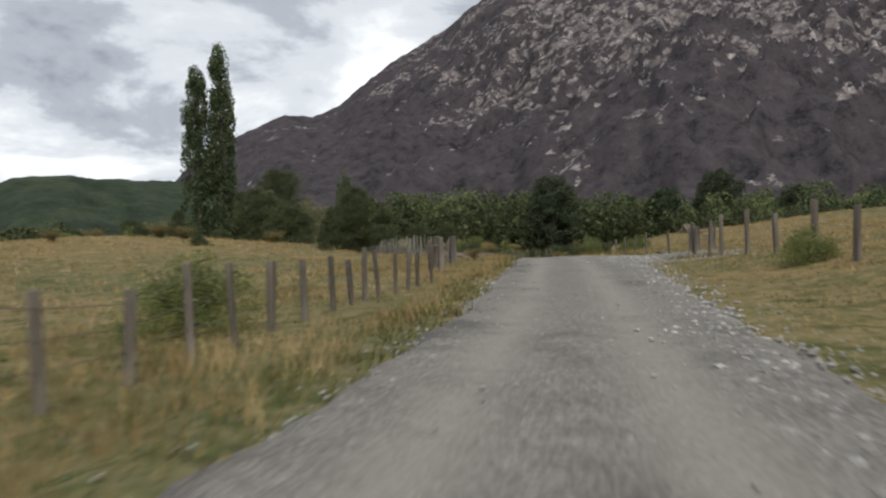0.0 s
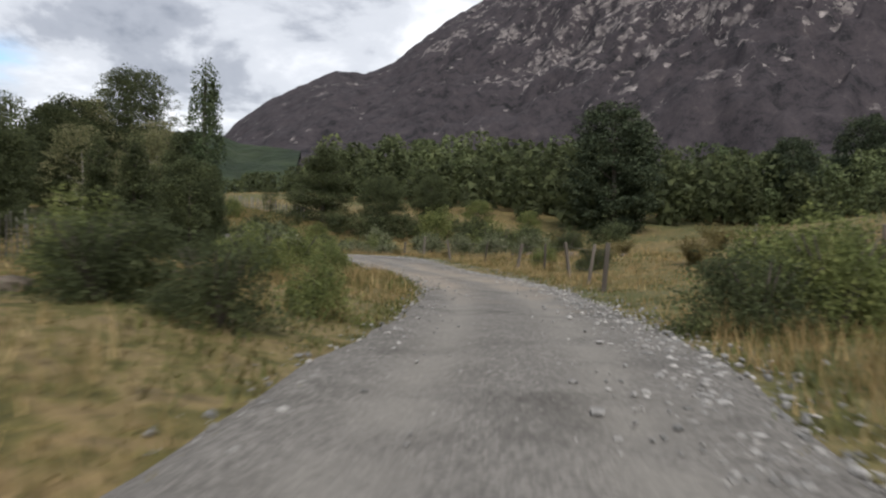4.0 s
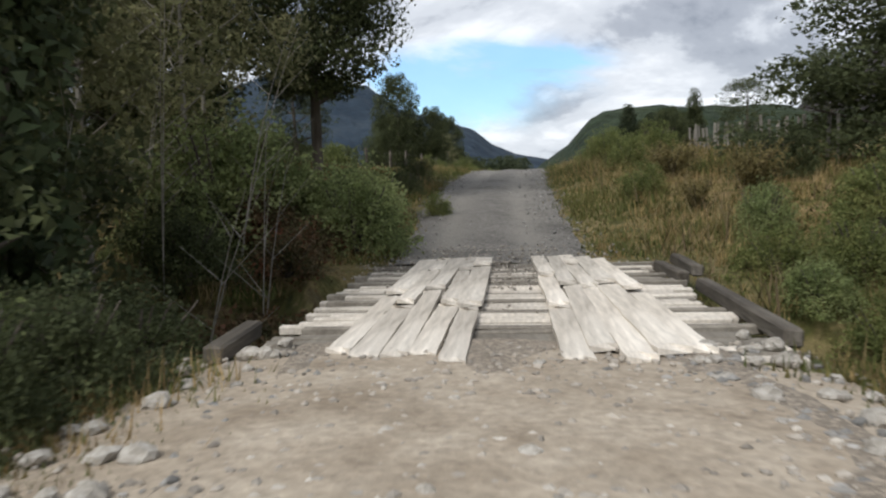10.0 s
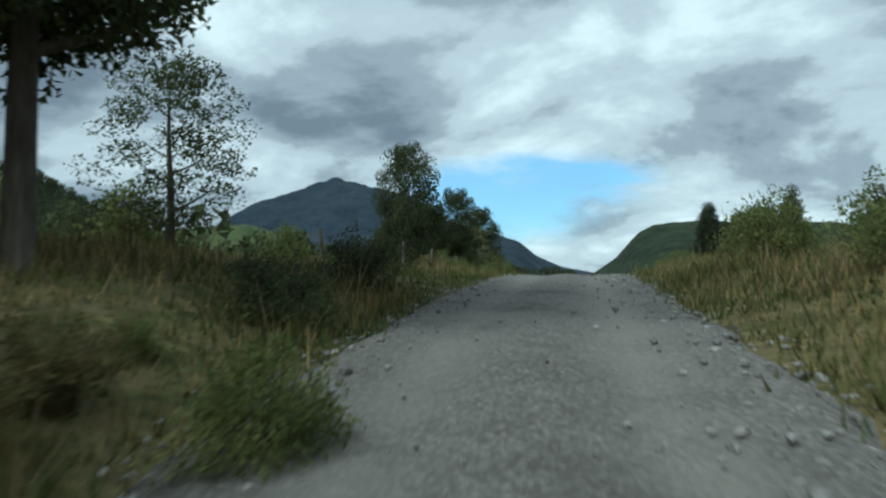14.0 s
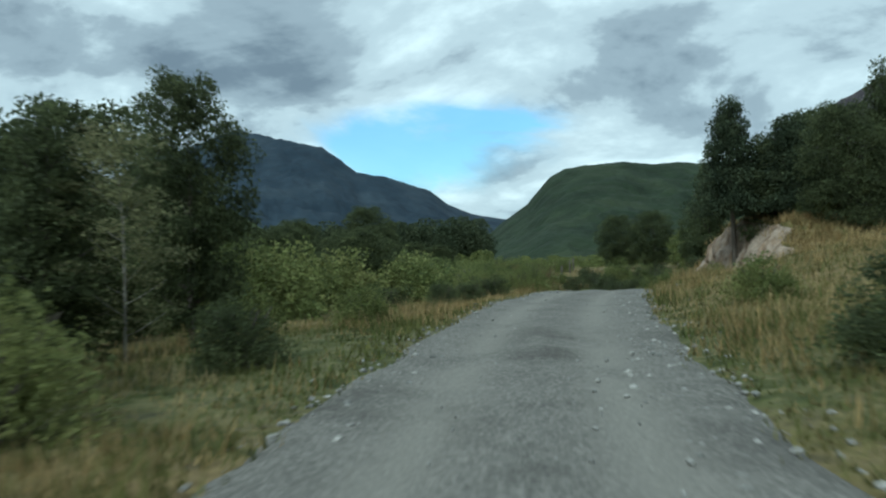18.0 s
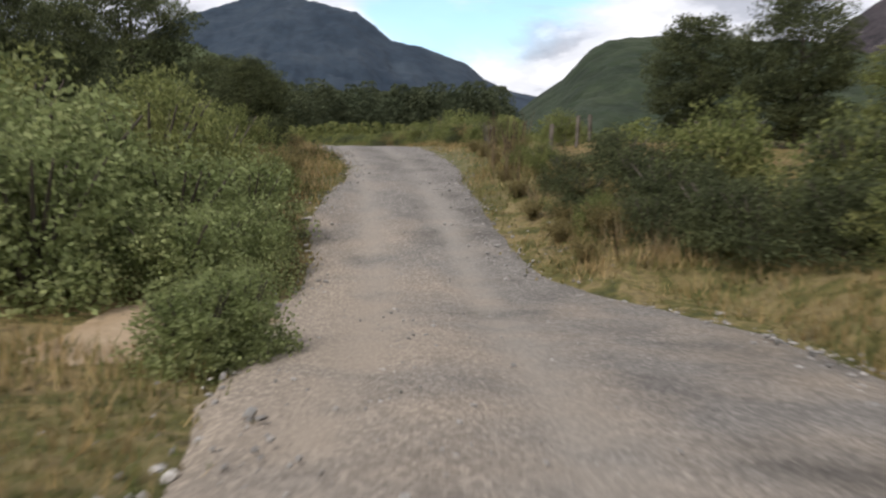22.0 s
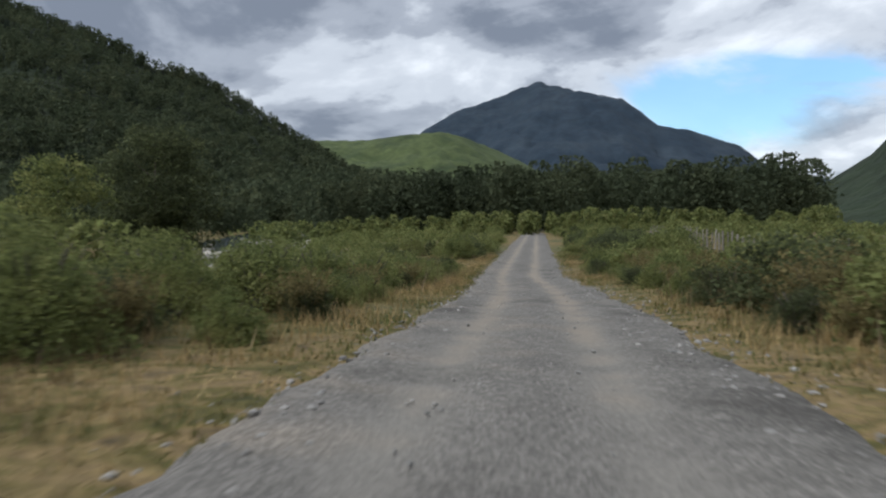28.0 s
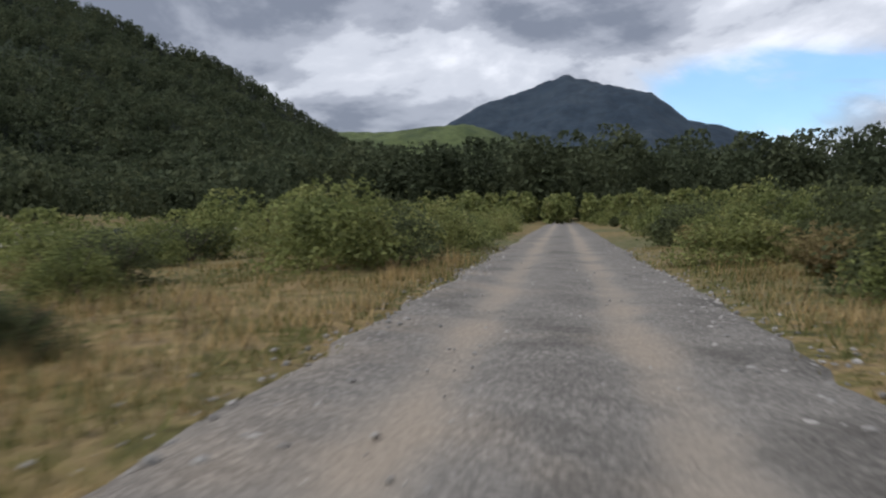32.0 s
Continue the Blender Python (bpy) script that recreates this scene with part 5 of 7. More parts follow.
far += [(("bush", "bush_light", "bush_b")[i % 3], *along_road(30.3 + i * 0.14, rg.uniform(5.4, 9.0)), rg.uniform(0.5, 0.75), 1.0) for i in range(14)]
drift("valley_left_scrub", "green willow scrub between the valley road and the river", far, 72)
drift("stream_thicket", "dark thicket under the trees below the bridge", [(k, x, y, s, 1.25) for k, x, y, s in (("bush_dark", -4.6, 119.6, 0.95), ("bush_dark", -1.6, 121.6, 1.1), ("bush", 1.4, 121.8, 1.1), ("bush_dark", 4.2, 119.8, 1.0), ("bush", 6.6, 117.6, 1.0), ("bush_dark", 9.0, 116.4, 1.0), ("bush_dark", -7.2, 120.4, 0.9), ("bush_grey", -3.0, 117.0, 1.0), ("bush_grey", 1.0, 117.2, 1.0), ("bush_brown", 4.0, 113.0, 1.2), ("bush_dark", 12.4, 114.6, 0.9), ("bush_dark", 15.0, 111.0, 0.9))], 74)
far = [(("bush_b", "bush_dark")[i % 2], *along_road(16.2 + i * 0.45, rg.uniform(8, 22)), rg.uniform(0.7, 1.2), 1.0) for i in range(14)]
far += [(("bush", "bush_light", "bush_dark", "bush_b")[i % 4], *along_road(20.4 + i * 0.14, rg.uniform(7.5, 17)), rg.uniform(0.9, 1.4), 1.0) for i in range(16)]
drift("slope_scrub", "green scrub on the slope below the heath road", far, 73)


M_DEADWOOD = material("bare_pale_stem", [(0.255, 0.23, 0.196), (0.374, 0.348, 0.306)], scale=3, bump_scale=18, bump=0.4, bump_dist=0.01)


def bare_sapling(x, y, h, lean, turn, seed):
    """A leafless young tree: a few long thin stems with side twigs."""
    rg_ = np.random.default_rng(seed)
    root = new("bare_sapling")
    z = float(land([x], [y])[0][0])
    root.matrix_basis = Matrix.LocRotScale((x, y, z - 0.1), Euler((0, 0, turn)), (1, 1, 1))
    tagged(root, "leafless sapling with thin pale leaning stems", "tree", "roadside trees")
    for k in range(2):
        a, s = rg_.uniform(-0.5, 0.5), rg_.uniform(0.75, 1.0)
        stem = [(lean * h * s * f ** 1.4 * math.cos(a) + 0.05 * math.sin(5 * f + k), lean * h * s * f ** 1.4 * math.sin(a), h * s * f, 0.011 * (1.05 - f) + 0.003) for f in np.linspace(0, 1, 7)]
        paths = [stem]
        for j in range(2, 6):
            bx, by, bz, br = stem[j]
            t_ = rg_.uniform(0, 6.28)
            ln = h * 0.16 * rg_.uniform(0.6, 1.3)
            paths.append([(bx + ln * g * math.cos(t_), by + ln * g * math.sin(t_), bz + ln * g * 0.9, 0.005 * (1.1 - g) + 0.0015) for g in (0, 0.5, 1.0)])
        V, F = tubes(paths, 5)
        child("stem", mesh_from("stem", V, F, M_DEADWOOD), root)


for i, (x, y, h, lean) in enumerate(((-13.2, 105.4, 4.6, 0.30), (-14.2, 107.2, 4.0, 0.35), (-13.4, 103.6, 4.8, 0.2), (-15.6, 106.4, 5.4, 0.22), (-16.6, 108.4, 5.0, 0.3), (-15.0, 105.0, 5.6, 0.26), (-17.6, 107.0, 5.6, 0.18))):
    bare_sapling(x, y, h, lean, 0.6 - 0.9 * (i % 2), 60 + i)


# ---- woods in the distance: one sheet of crowns a wood ----
def wood(name, places, mat, label, h=(7, 12), leaves_each=130, leaf=0.6, seed=0, shape="round", lift=None, squat=1.0):
    rg_ = np.random.default_rng(seed)
    P, S = [], []
    zs = land([p[0] for p in places], [p[1] for p in places])[0] if lift is None else lift
    for (x, y), z in zip(places, zs):
        hh = rg_.uniform(*h)
        w = hh * rg_.uniform(0.5, 0.75) * squat
        u = rg_.uniform(0, 1, leaves_each) ** 0.8
        lim = np.sin(np.pi * (0.10 + 0.84 * u)) ** 0.6 if shape == "round" else (1 - u) ** 0.7 + 0.05
        a = rg_.uniform(0, 2 * np.pi, leaves_each)
        bump_ = 1 + 0.25 * np.sin(3 * a + 7 * u + x)
        r = lim * w / 2 * np.sqrt(rg_.uniform(0.45, 1, leaves_each)) * bump_
        P.append(np.stack([x + r * np.cos(a), y + r * np.sin(a), z + hh * (0.05 + 0.95 * u)], 1))
    P = np.concatenate(P)
    V, F = scatter_leaves(P, leaf, rg_, up=0.5, aspect=0.75)
    return tagged(new(name, mesh_from(name, V, F, mat, False)), label, "woodland", kind="stuff")


def places_beside(n, t0, t1, lo, hi, seed, clear=None):
    rg_ = np.random.default_rng(seed)
    out = []
    while len(out) < n:
        x, y = along_road(rg_.uniform(t0, t1), rg_.uniform(lo, hi))
        if clear is None or np.min(np.hypot(ROAD[:, 0] - x, ROAD[:, 1] - y)) > clear:
            out.append((x, y))
    return out


def places_fan(n, cx, cy, a0, a1, r0, r1, seed, clear=34):
    rg_ = np.random.default_rng(seed)
    a, r = np.radians(rg_.uniform(a0, a1, n)), np.sqrt(rg_.uniform(r0 ** 2, r1 ** 2, n))
    got = zip(cx - np.sin(a) * r, cy + np.cos(a) * r)
    return [(x, y) for x, y in got if np.min(np.hypot(ROAD[:620, 0] - x, ROAD[:620, 1] - y)) > clear]


wood("woodland_belt", places_fan(420, 3, 20, -38, 11, 128, 215, 1), M_MIDLEAF, "belt of green native trees below the rocky mountain", h=(3.6, 10.6), leaf=0.25, leaves_each=520, seed=1)
wood("woodland_belt_dark", places_fan(110, 3, 20, -38, 14, 118, 150, 2, 26), M_DARKLEAF, "dark trees along the edge of the meadow", h=(3.5, 7.0), leaf=0.30, leaves_each=300, seed=2)
wood("woodland_right", places_beside(240, 12.5, 25.5, -80, -30, 3, 27), M_DARKLEAF, "dark wood along the foot of the slope", h=(5, 8.5), leaf=0.45, leaves_each=150, seed=3)
wood("woodland_left", places_beside(420, 17.5, 29, 26, 130, 4, 26), M_DARKLEAF, "dark wood in the valley below the road", h=(4.5, 8), leaf=0.45, leaves_each=150, seed=4)
wood("woodland_left_light", places_beside(110, 17, 27, 18, 70, 5, 17), M_LEAF, "green scrub and young trees below the road", h=(2.5, 4.5), leaf=0.30, leaves_each=170, seed=5)
wood("woodland_ahead", places_fan(520, -120, 228, 33, 74, 150, 270, 6), M_FOREST, "dark wood across the end of the valley road", h=(11, 18), leaf=0.50, leaves_each=420, seed=6)
wood("woodland_ahead_scrub", places_fan(160, -120, 228, 30, 80, 105, 150, 7), M_LEAF, "green scrub in front of the dark wood", h=(2.5, 5), leaf=0.35, leaves_each=150, seed=7)
wood("valley_scrub_left", places_beside(110, 25.5, 29.5, 12, 45, 8, 10) + places_beside(130, 34, 44, 10, 40, 18, 9), M_LEAF, "pale green willow scrub on the valley floor", h=(0.9, 2.4), leaf=0.085, leaves_each=460, seed=8, squat=1.9)
wood("valley_scrub_right", places_beside(420, 26, 46, -60, -9, 9, 8), M_LEAF, "low green and brown scrub on the valley floor", h=(1.0, 2.2), leaf=0.11, leaves_each=220, seed=9, squat=1.6)
far_a, far_b = [], []
for i in range(72):
    (far_a if i % 3 else far_b).append(along_road(33.6 + i * 0.25, (1 if i % 2 else -1) * rg.uniform(3.9, 9.0)))
for i in range(14):
    far_a.append(along_road(31.5 + i * 0.35, rg.uniform(12, 26)))
for i in range(22):
    far_a.append(along_road(26.2 + i * 0.16, rg.uniform(8.5, 15)))
wood("roadside_scrub", far_a, M_LEAF, "green scrub along the far stretch of the valley road", h=(0.8, 2.0), leaf=0.08, leaves_each=560, seed=28, squat=1.9)
wood("roadside_scrub_dark", far_b, M_DARKLEAF, "dark low scrub along the far stretch of the valley road", h=(0.9, 1.6), leaf=0.09, leaves_each=520, seed=29, squat=1.5)
wood("river_wood", places_beside(330, 27, 60, 75, 170, 10, 60), M_FOREST, "dark trees along the far bank of the river", h=(6, 12), leaf=0.6, leaves_each=150, seed=10)


def hillside_places(n, seed, low, high, last):
    """Places on the dark hillside, between two heights."""
    v = np.empty(len(HILL_DARK.data.vertices) * 3, np.float32)
    HILL_DARK.data.vertices.foreach_get("co", v)
    v = v.reshape(260, 91, 3)[:, :87]
    rg_ = np.random.default_rng(seed)
    i, j = rg_.integers(0, last, n), rg_.integers(low, high, n)
    f, g = rg_.random((n, 1)), rg_.random((n, 1))
    p = (v[i, j] * (1 - f) + v[i + 1, j] * f) * (1 - g) + v[i, j - 1] * g
    return p


hp = np.concatenate([hillside_places(1200, 3, 2, 86, 259), hillside_places(3200, 5, 2, 86, 105), hillside_places(380, 4, 83, 86, 120)])
wood("hillside_forest", [(q[0], q[1]) for q in hp], M_FOREST, "dense dark forest covering the hillside", h=(8, 16), leaf=1.0, leaves_each=62, seed=11, lift=hp[:, 2] - 1.0)


# ---- the plank bridge ----
def box_bm(sx, sy, sz, bevel=0.008, jag=0.0, seed=0):
    bm = bmesh.new()
    bmesh.ops.create_cube(bm, size=1.0)
    rg_ = random.Random(seed)
    for v in bm.verts:
        v.co = Vector((v.co.x * sx, v.co.y * sy, v.co.z * sz))
        v.co.y += rg_.uniform(-jag, jag)
    if bevel:
        bmesh.ops.bevel(bm, geom=bm.edges[:], offset=bevel, segments=1, affect="EDGES")
    return bm


def worn_plank_bm(w, ln, th, seed, rows=12):
    """A lengthwise plank with wavering edges and broken ends."""
    rg_ = random.Random(seed)
    bm = bmesh.new()
    ring = []
    for j in range(rows + 1):
        y = ln * (j / rows - 0.5)
        end = j in (0, rows)
        l, r = -w / 2 + rg_.uniform(-0.008, 0.008), w / 2 + rg_.uniform(-0.008, 0.008)
        m = rg_.uniform(-0.04, 0.04)
        lift = rg_.uniform(-0.006, 0.006) + (0.02 if end and rg_.random() < 0.4 else 0)
        dy = [(rg_.uniform(0.02, 0.30) * (1 if j == 0 else -1) if end else rg_.uniform(-0.02, 0.02)) for _ in range(3)]
        pts = [(l, y + dy[0], th / 2 + lift - 0.006), (m, y + dy[1], th / 2 + lift), (r, y + dy[2], th / 2 + lift - 0.006), (r, y + dy[2], -th / 2 + lift), (l, y + dy[0], -th / 2 + lift)]
        ring.append([bm.verts.new(p) for p in pts])
    for p, q in zip(ring[:-1], ring[1:]):
        for k in range(5):
            bm.faces.new((p[k], p[(k + 1) % 5], q[(k + 1) % 5], q[k]))
    bm.faces.new(ring[0][::-1])
    bm.faces.new(ring[-1])
    bmesh.ops.recalc_face_normals(bm, faces=bm.faces[:])
    return bm


def part(name, bm, mat, parent, label="", m=None):
    me = bpy.data.meshes.new(name)
    bm.to_mesh(me)
    bm.free()
    me.materials.append(mat)
    ob = new(name, me)
    ob.parent = parent
    if m is not None:
        ob.matrix_basis = m
    if label:
        ob["label"] = label
    return ob


def same_part(src, parent, m):
    ob = new(src.name.split(".")[0], src.data)
    ob.parent = parent
    ob.matrix_basis = m
    return ob


def log_bm(length, r, seed, sides=9):
    """A rough log along y."""
    rg_ = np.random.default_rng(seed)
    V, F = tubes([[(0.03 * math.sin(3 * f + seed), length * (f - 0.5), 0.03 * math.cos(2 * f + seed), r * (1 + 0.08 * rg_.normal())) for f in np.linspace(0, 1, 7)]], sides)
    bm = bmesh.new()
    vs = [bm.verts.new(v) for v in V]
    for f in F:
        bm.faces.new([vs[i] for i in f])
    bm.faces.new(vs[:sides][::-1])
    bm.faces.new(vs[-sides:])
    bmesh.ops.recalc_face_normals(bm, faces=bm.faces[:])
    return bm


M_KERB = material("dark_rotten_timber", [(0.05, 0.043, 0.036), (0.105, 0.092, 0.076), (0.17, 0.152, 0.128)], scale=2.4, bump_scale=20, bump=0.8, bump_dist=0.02, stretch=(1, 0.12, 1), objrand=0.2, fine=0.25)


def plank_bridge():
    root = new("plank_bridge")
    ia, ib = int(np.argmin(np.abs(along) + 99 * (np.abs(ROAD_T - 12.6) > 3))), int(np.argmin(np.abs(along - span) + 99 * (np.abs(ROAD_T - 12.6) > 3)))
    za, zb = ROAD[ia, 2] + 0.01, ROAD[ib, 2] + 0.02
    head = math.atan2(-bdir[0], bdir[1])
    tilt = math.atan2(zb - za, span)
    root.matrix_basis = Matrix.Translation((BRIDGE_A[0], BRIDGE_A[1], za)) @ Euler((0, 0, head)).to_matrix().to_4x4() @ Euler((tilt, 0, 0)).to_matrix().to_4x4()
    tagged(root, "old bleached timber bridge with two plank wheel runs over the gully", "bridge")
    rg_ = random.Random(3)
    girder = part("girder", log_bm(span + 1.6, 0.20, 2), M_OLDWOOD, root, "round log girder under the deck", Matrix.Translation((-1.5, span / 2, -0.37)))
    for x in (-0.5, 0.5, 1.5):
        same_part(girder, root, pose(x, span / 2, -0.37, 0, x * 40, 0))
    kinds = [part("deck_board", box_bm(4.2, w, 0.09, 0.012, 0.02, i), M_OLDWOOD if i % 2 else M_PLANK, root, "weathered cross board", pose(0.05, 0.10 + 0.165 * i, -0.065, 0, 0, 0.6 * i - 1)) for i, w in enumerate((0.145, 0.12, 0.15, 0.13))]
    y, i = 0.10 + 0.165 * 4, 4
    while y < span - 0.05:
        same_part(kinds[rg_.randrange(4)], root, pose(rg_.uniform(-0.22, 0.22), y, -0.065 + rg_.uniform(-0.012, 0.012), rg_.uniform(-2, 2), rg_.uniform(-0.6, 0.6), rg_.uniform(-1.6, 1.6)))
        y += rg_.uniform(0.150, 0.185)
    # two wheel runs of lengthwise planks
    runs = [part("runner_plank", worn_plank_bm(w, L_, 0.06, i + 20), M_PLANK, root, "bleached lengthwise plank with split end", pose(0, -40, 0)) for i, (w, L_) in enumerate(((0.25, 3.9), (0.21, 3.4), (0.29, 4.2), (0.24, 2.6)))]
    first = list(runs)
    for side in (-1, 1):
        for lane in range(5):
            x = side * (0.47 + 0.232 * lane) + rg_.uniform(-0.012, 0.012)
            y = rg_.uniform(-0.35, 0.0)
            while y < span - 0.4:
                k = rg_.randrange(4)
                ln = (3.9, 3.4, 4.2, 2.6)[k]
                ln = min(ln, span + 0.45 - y)
                m = pose(x, y + ln / 2, 0.018 + rg_.uniform(0, 0.016), rg_.uniform(-0.25, 0.25), rg_.uniform(-1.8, 1.8), rg_.uniform(-1.1, 1.1)) @ Matrix.Diagonal((rg_.uniform(0.84, 0.99), ln / (3.9, 3.4, 4.2, 2.6)[k], 1, 1))
                if first and runs[k] in first:
                    first.remove(runs[k])
                    runs[k].matrix_basis = m
                else:
                    same_part(runs[k], root, m)
                y += ln + rg_.uniform(0.02, 0.10)
    for k in first:
        k.matrix_basis = pose(0.2, span - 1.4, 0.02, 0, 0, 2)
    # kerb timbers
    for x, y0, ln, t in ((2.25, 1.1, 3.4, -1.5), (2.2, 5.2, 1.5, 2.0), (2.6, 5.9, 1.9, -2.0), (-2.4, 0.7, 1.2, 2.5)):
        part("kerb_timber", box_bm(0.16, ln, 0.16, 0.022, 0.04, int(y0 * 10)), M_KERB, root, "heavy squared kerb timber, grey and split", pose(x, y0 + ln / 2 - 0.6, 0.03, 0, 4, t))
    return root


plank_bridge()


# ---- fences ----
M_POST = material("brown_weathered_post", [(0.058, 0.048, 0.039), (0.105, 0.09, 0.074), (0.16, 0.14, 0.118)], scale=3, bump_scale=22, bump=0.7, bump_dist=0.012, stretch=(1, 1, 0.12), objrand=0.3, fine=0.2)
def fence(name, line, gap, height, label, wires=3, jitter=0.12, lean=5.0, thick=0.055, mat=None, seed=0, rail=False):
    """Posts along a line on the ground, with wires strung between them."""
    rg_ = random.Random(seed)
    pts = np.array(line, float)
    run_ = np.concatenate([[0], np.cumsum(np.linalg.norm(np.diff(pts, axis=0), axis=1))])
    root = new(name)
    x0, y0 = pts[0]
    z0 = float(land([x0], [y0])[0][0])
    root.matrix_basis = Matrix.Translation((x0, y0, z0))
    tagged(root, label, "fence")
    s, tops, models = 0.0, [], []
    while s < run_[-1]:
        x, y = np.interp(s, run_, pts[:, 0]), np.interp(s, run_, pts[:, 1])
        z = float(land([x], [y])[0][0])
        h = height * rg_.uniform(1 - jitter, 1 + jitter)
        m = pose(x - x0, y - y0, z - z0, rg_.uniform(-lean, lean), rg_.uniform(-lean, lean), rg_.uniform(0, 90)) @ Matrix.Diagonal((rg_.uniform(0.8, 1.3), rg_.uniform(0.8, 1.3), h / height, 1))
        if len(models) < 3:
            bm = box_bm(thick * 2, thick * 1.8, height + 0.3, 0.012, 0.012, len(models) + seed)
            bmesh.ops.translate(bm, verts=bm.verts[:], vec=(0, 0, height / 2 - 0.15))
            models.append(part("post", bm, mat or M_WOOD, root, "", m))
        else:
            same_part(models[rg_.randrange(3)], root, m)
        tops.append((x - x0, y - y0, z - z0, h))
        s += gap * rg_.uniform(0.75, 1.25)
    for i in range(wires):
        f = 0.35 + 0.5 * i / max(1, wires - 1)
        V, F = tubes([[(x, y, z + h * f, 0.005 if not rail else 0.03) for x, y, z, h in tops]], 4)
        child("wire" if not rail else "rail", mesh_from("wire", V, F, M_WIRE if not rail else M_WOOD), root)
    return root


fence("wire_fence", [(-5.0, -4), (-4.2, 6), (-3.2, 14), (-2.0, 21), (-0.4, 28), (-0.6, 34.5)], 1.55, 1.25, "leaning grey-brown wooden posts with wire along the meadow", mat=M_POST, seed=1)
fence("picket_fence", [(0.4, 41.3), (-1.2, 49), (-2.6, 57), (-7.8, 76), (-11, 86)], 0.55, 1.25, "close-set fence of thin grey split stakes", wires=2, lean=4, thick=0.024, seed=2)
fence("field_fence", [(8.8, 10), (9.2, 17.5), (10.0, 23), (10.3, 29), (11.3, 36), (13.8, 44)], 2.8, 1.4, "dark wooden fence posts with wire on the dry grass bank", lean=3, thick=0.065, mat=M_POST, seed=3)
fence("field_fence", [(11.6, 41), (12.6, 50), (13.5, 58), (15, 70), (16, 82)], 7.0, 1.3, "sparse old posts with sagging wire in the dry field", wires=2, lean=6, mat=M_POST, seed=4)
fence("verge_fence", [(9.6, 72), (9.6, 77), (9.0, 84), (6.8, 92), (2.5, 99), (0.5, 104.8), (-2.0, 110)], 4.6, 1.25, "grey leaning posts beside the bend", wires=2, lean=9, mat=M_POST, seed=5)
fence("bank_fence", [(-10.5, 121.5), (-15.5, 128.5), (-22, 137)], 0.8, 1.1, "low palings on the grassy bank", wires=1, lean=6, thick=0.04, seed=6)
fence("crest_fence", [(-75.2, 200.5), (-76, 201.4), (-81.5, 207.2), (-88, 215), (-97, 224)], 0.95, 0.95, "dark stakes standing against the sky on the crest", wires=1, lean=6, thick=0.028, mat=M_KERB, seed=7)
fence("verge_fence", [(-71.0, 198.4), (-72.6, 202.6), (-75.2, 207.4)], 4.6, 1.15, "thick dark posts in the weeds beside the crest", wires=2, lean=3, thick=0.06, mat=M_KERB, seed=11)
fence("valley_fence", [(-112, 238), (-124, 246), (-138, 256), (-160, 272)], 1.3, 1.5, "brown palings in the scrub beside the valley road", wires=2, lean=3, thick=0.05, seed=8)
fence("verge_fence", [(-33.0, 126.0), (-38, 134.5), (-43, 143)], 3.2, 1.1, "short grey posts behind the grass verge", wires=2, lean=5, mat=M_KERB, seed=9)


def field_gate():
    """The wire gate: heavy posts, a brace, and thin droppers."""
    root = new("field_gate")
    x0, y0 = -0.2, 35.2
    z0 = float(land([x0], [y0])[0][0])
    root.matrix_basis = Matrix.Translation((x0, y0, z0))
    tagged(root, "old wooden field gate with heavy weathered posts and a brace", "gate")

    def upright(name, x, y, h, w, lean_x, lean_y, label):
        bm = box_bm(w, w * 0.9, h + 0.3, 0.02, 0.02, int(h * 100 + x * 10))
        bmesh.ops.translate(bm, verts=bm.verts[:], vec=(0, 0, h / 2 - 0.15))
        z = float(land([x], [y])[0][0])
        part(name, bm, M_POST, root, label, pose(x - x0, y - y0, z - z0, lean_x, lean_y, 20))
    upright("gate_post", -0.1, 35.0, 1.5, 0.22, 1, -1, "heavy grey split post")
    upright("gate_post", -0.4, 37.0, 1.5, 0.20, -2, 2, "heavy grey split post")
    upright("gate_post", 0.45, 41.2, 1.5, 0.26, 2, 1, "heavy grey split post")
    upright("gate_post", 0.60, 41.6, 1.35, 0.20, -2, -2, "heavy grey split post")
    upright("brace", -0.3, 37.6, 1.3, 0.08, 38, 6, "thin leaning brace pole")
    upright("brace", 0.25, 39.8, 1.3, 0.07, -22, 6, "thin leaning brace pole")
    for k in range(5):
        upright("dropper", -0.3 + 0.13 * k, 37.6 + 0.7 * k, 1.15, 0.05, 1.5 * (k % 3 - 1), 2, "")
    V, F = tubes([[(0.1, -0.2, 1.1, 0.03), (-0.2, 1.8, 1.15, 0.035)]], 6)
    child("rail", mesh_from("rail", V, F, M_WOOD), root)
    for h in (0.4, 0.7, 1.0):
        V, F = tubes([[(-0.2, 1.8, h, 0.005), (0.2, 4.0, h - 0.04, 0.005), (0.65, 6.0, h, 0.005)]], 4)
        child("wire", mesh_from("wire", V, F, M_WIRE), root)


field_gate()


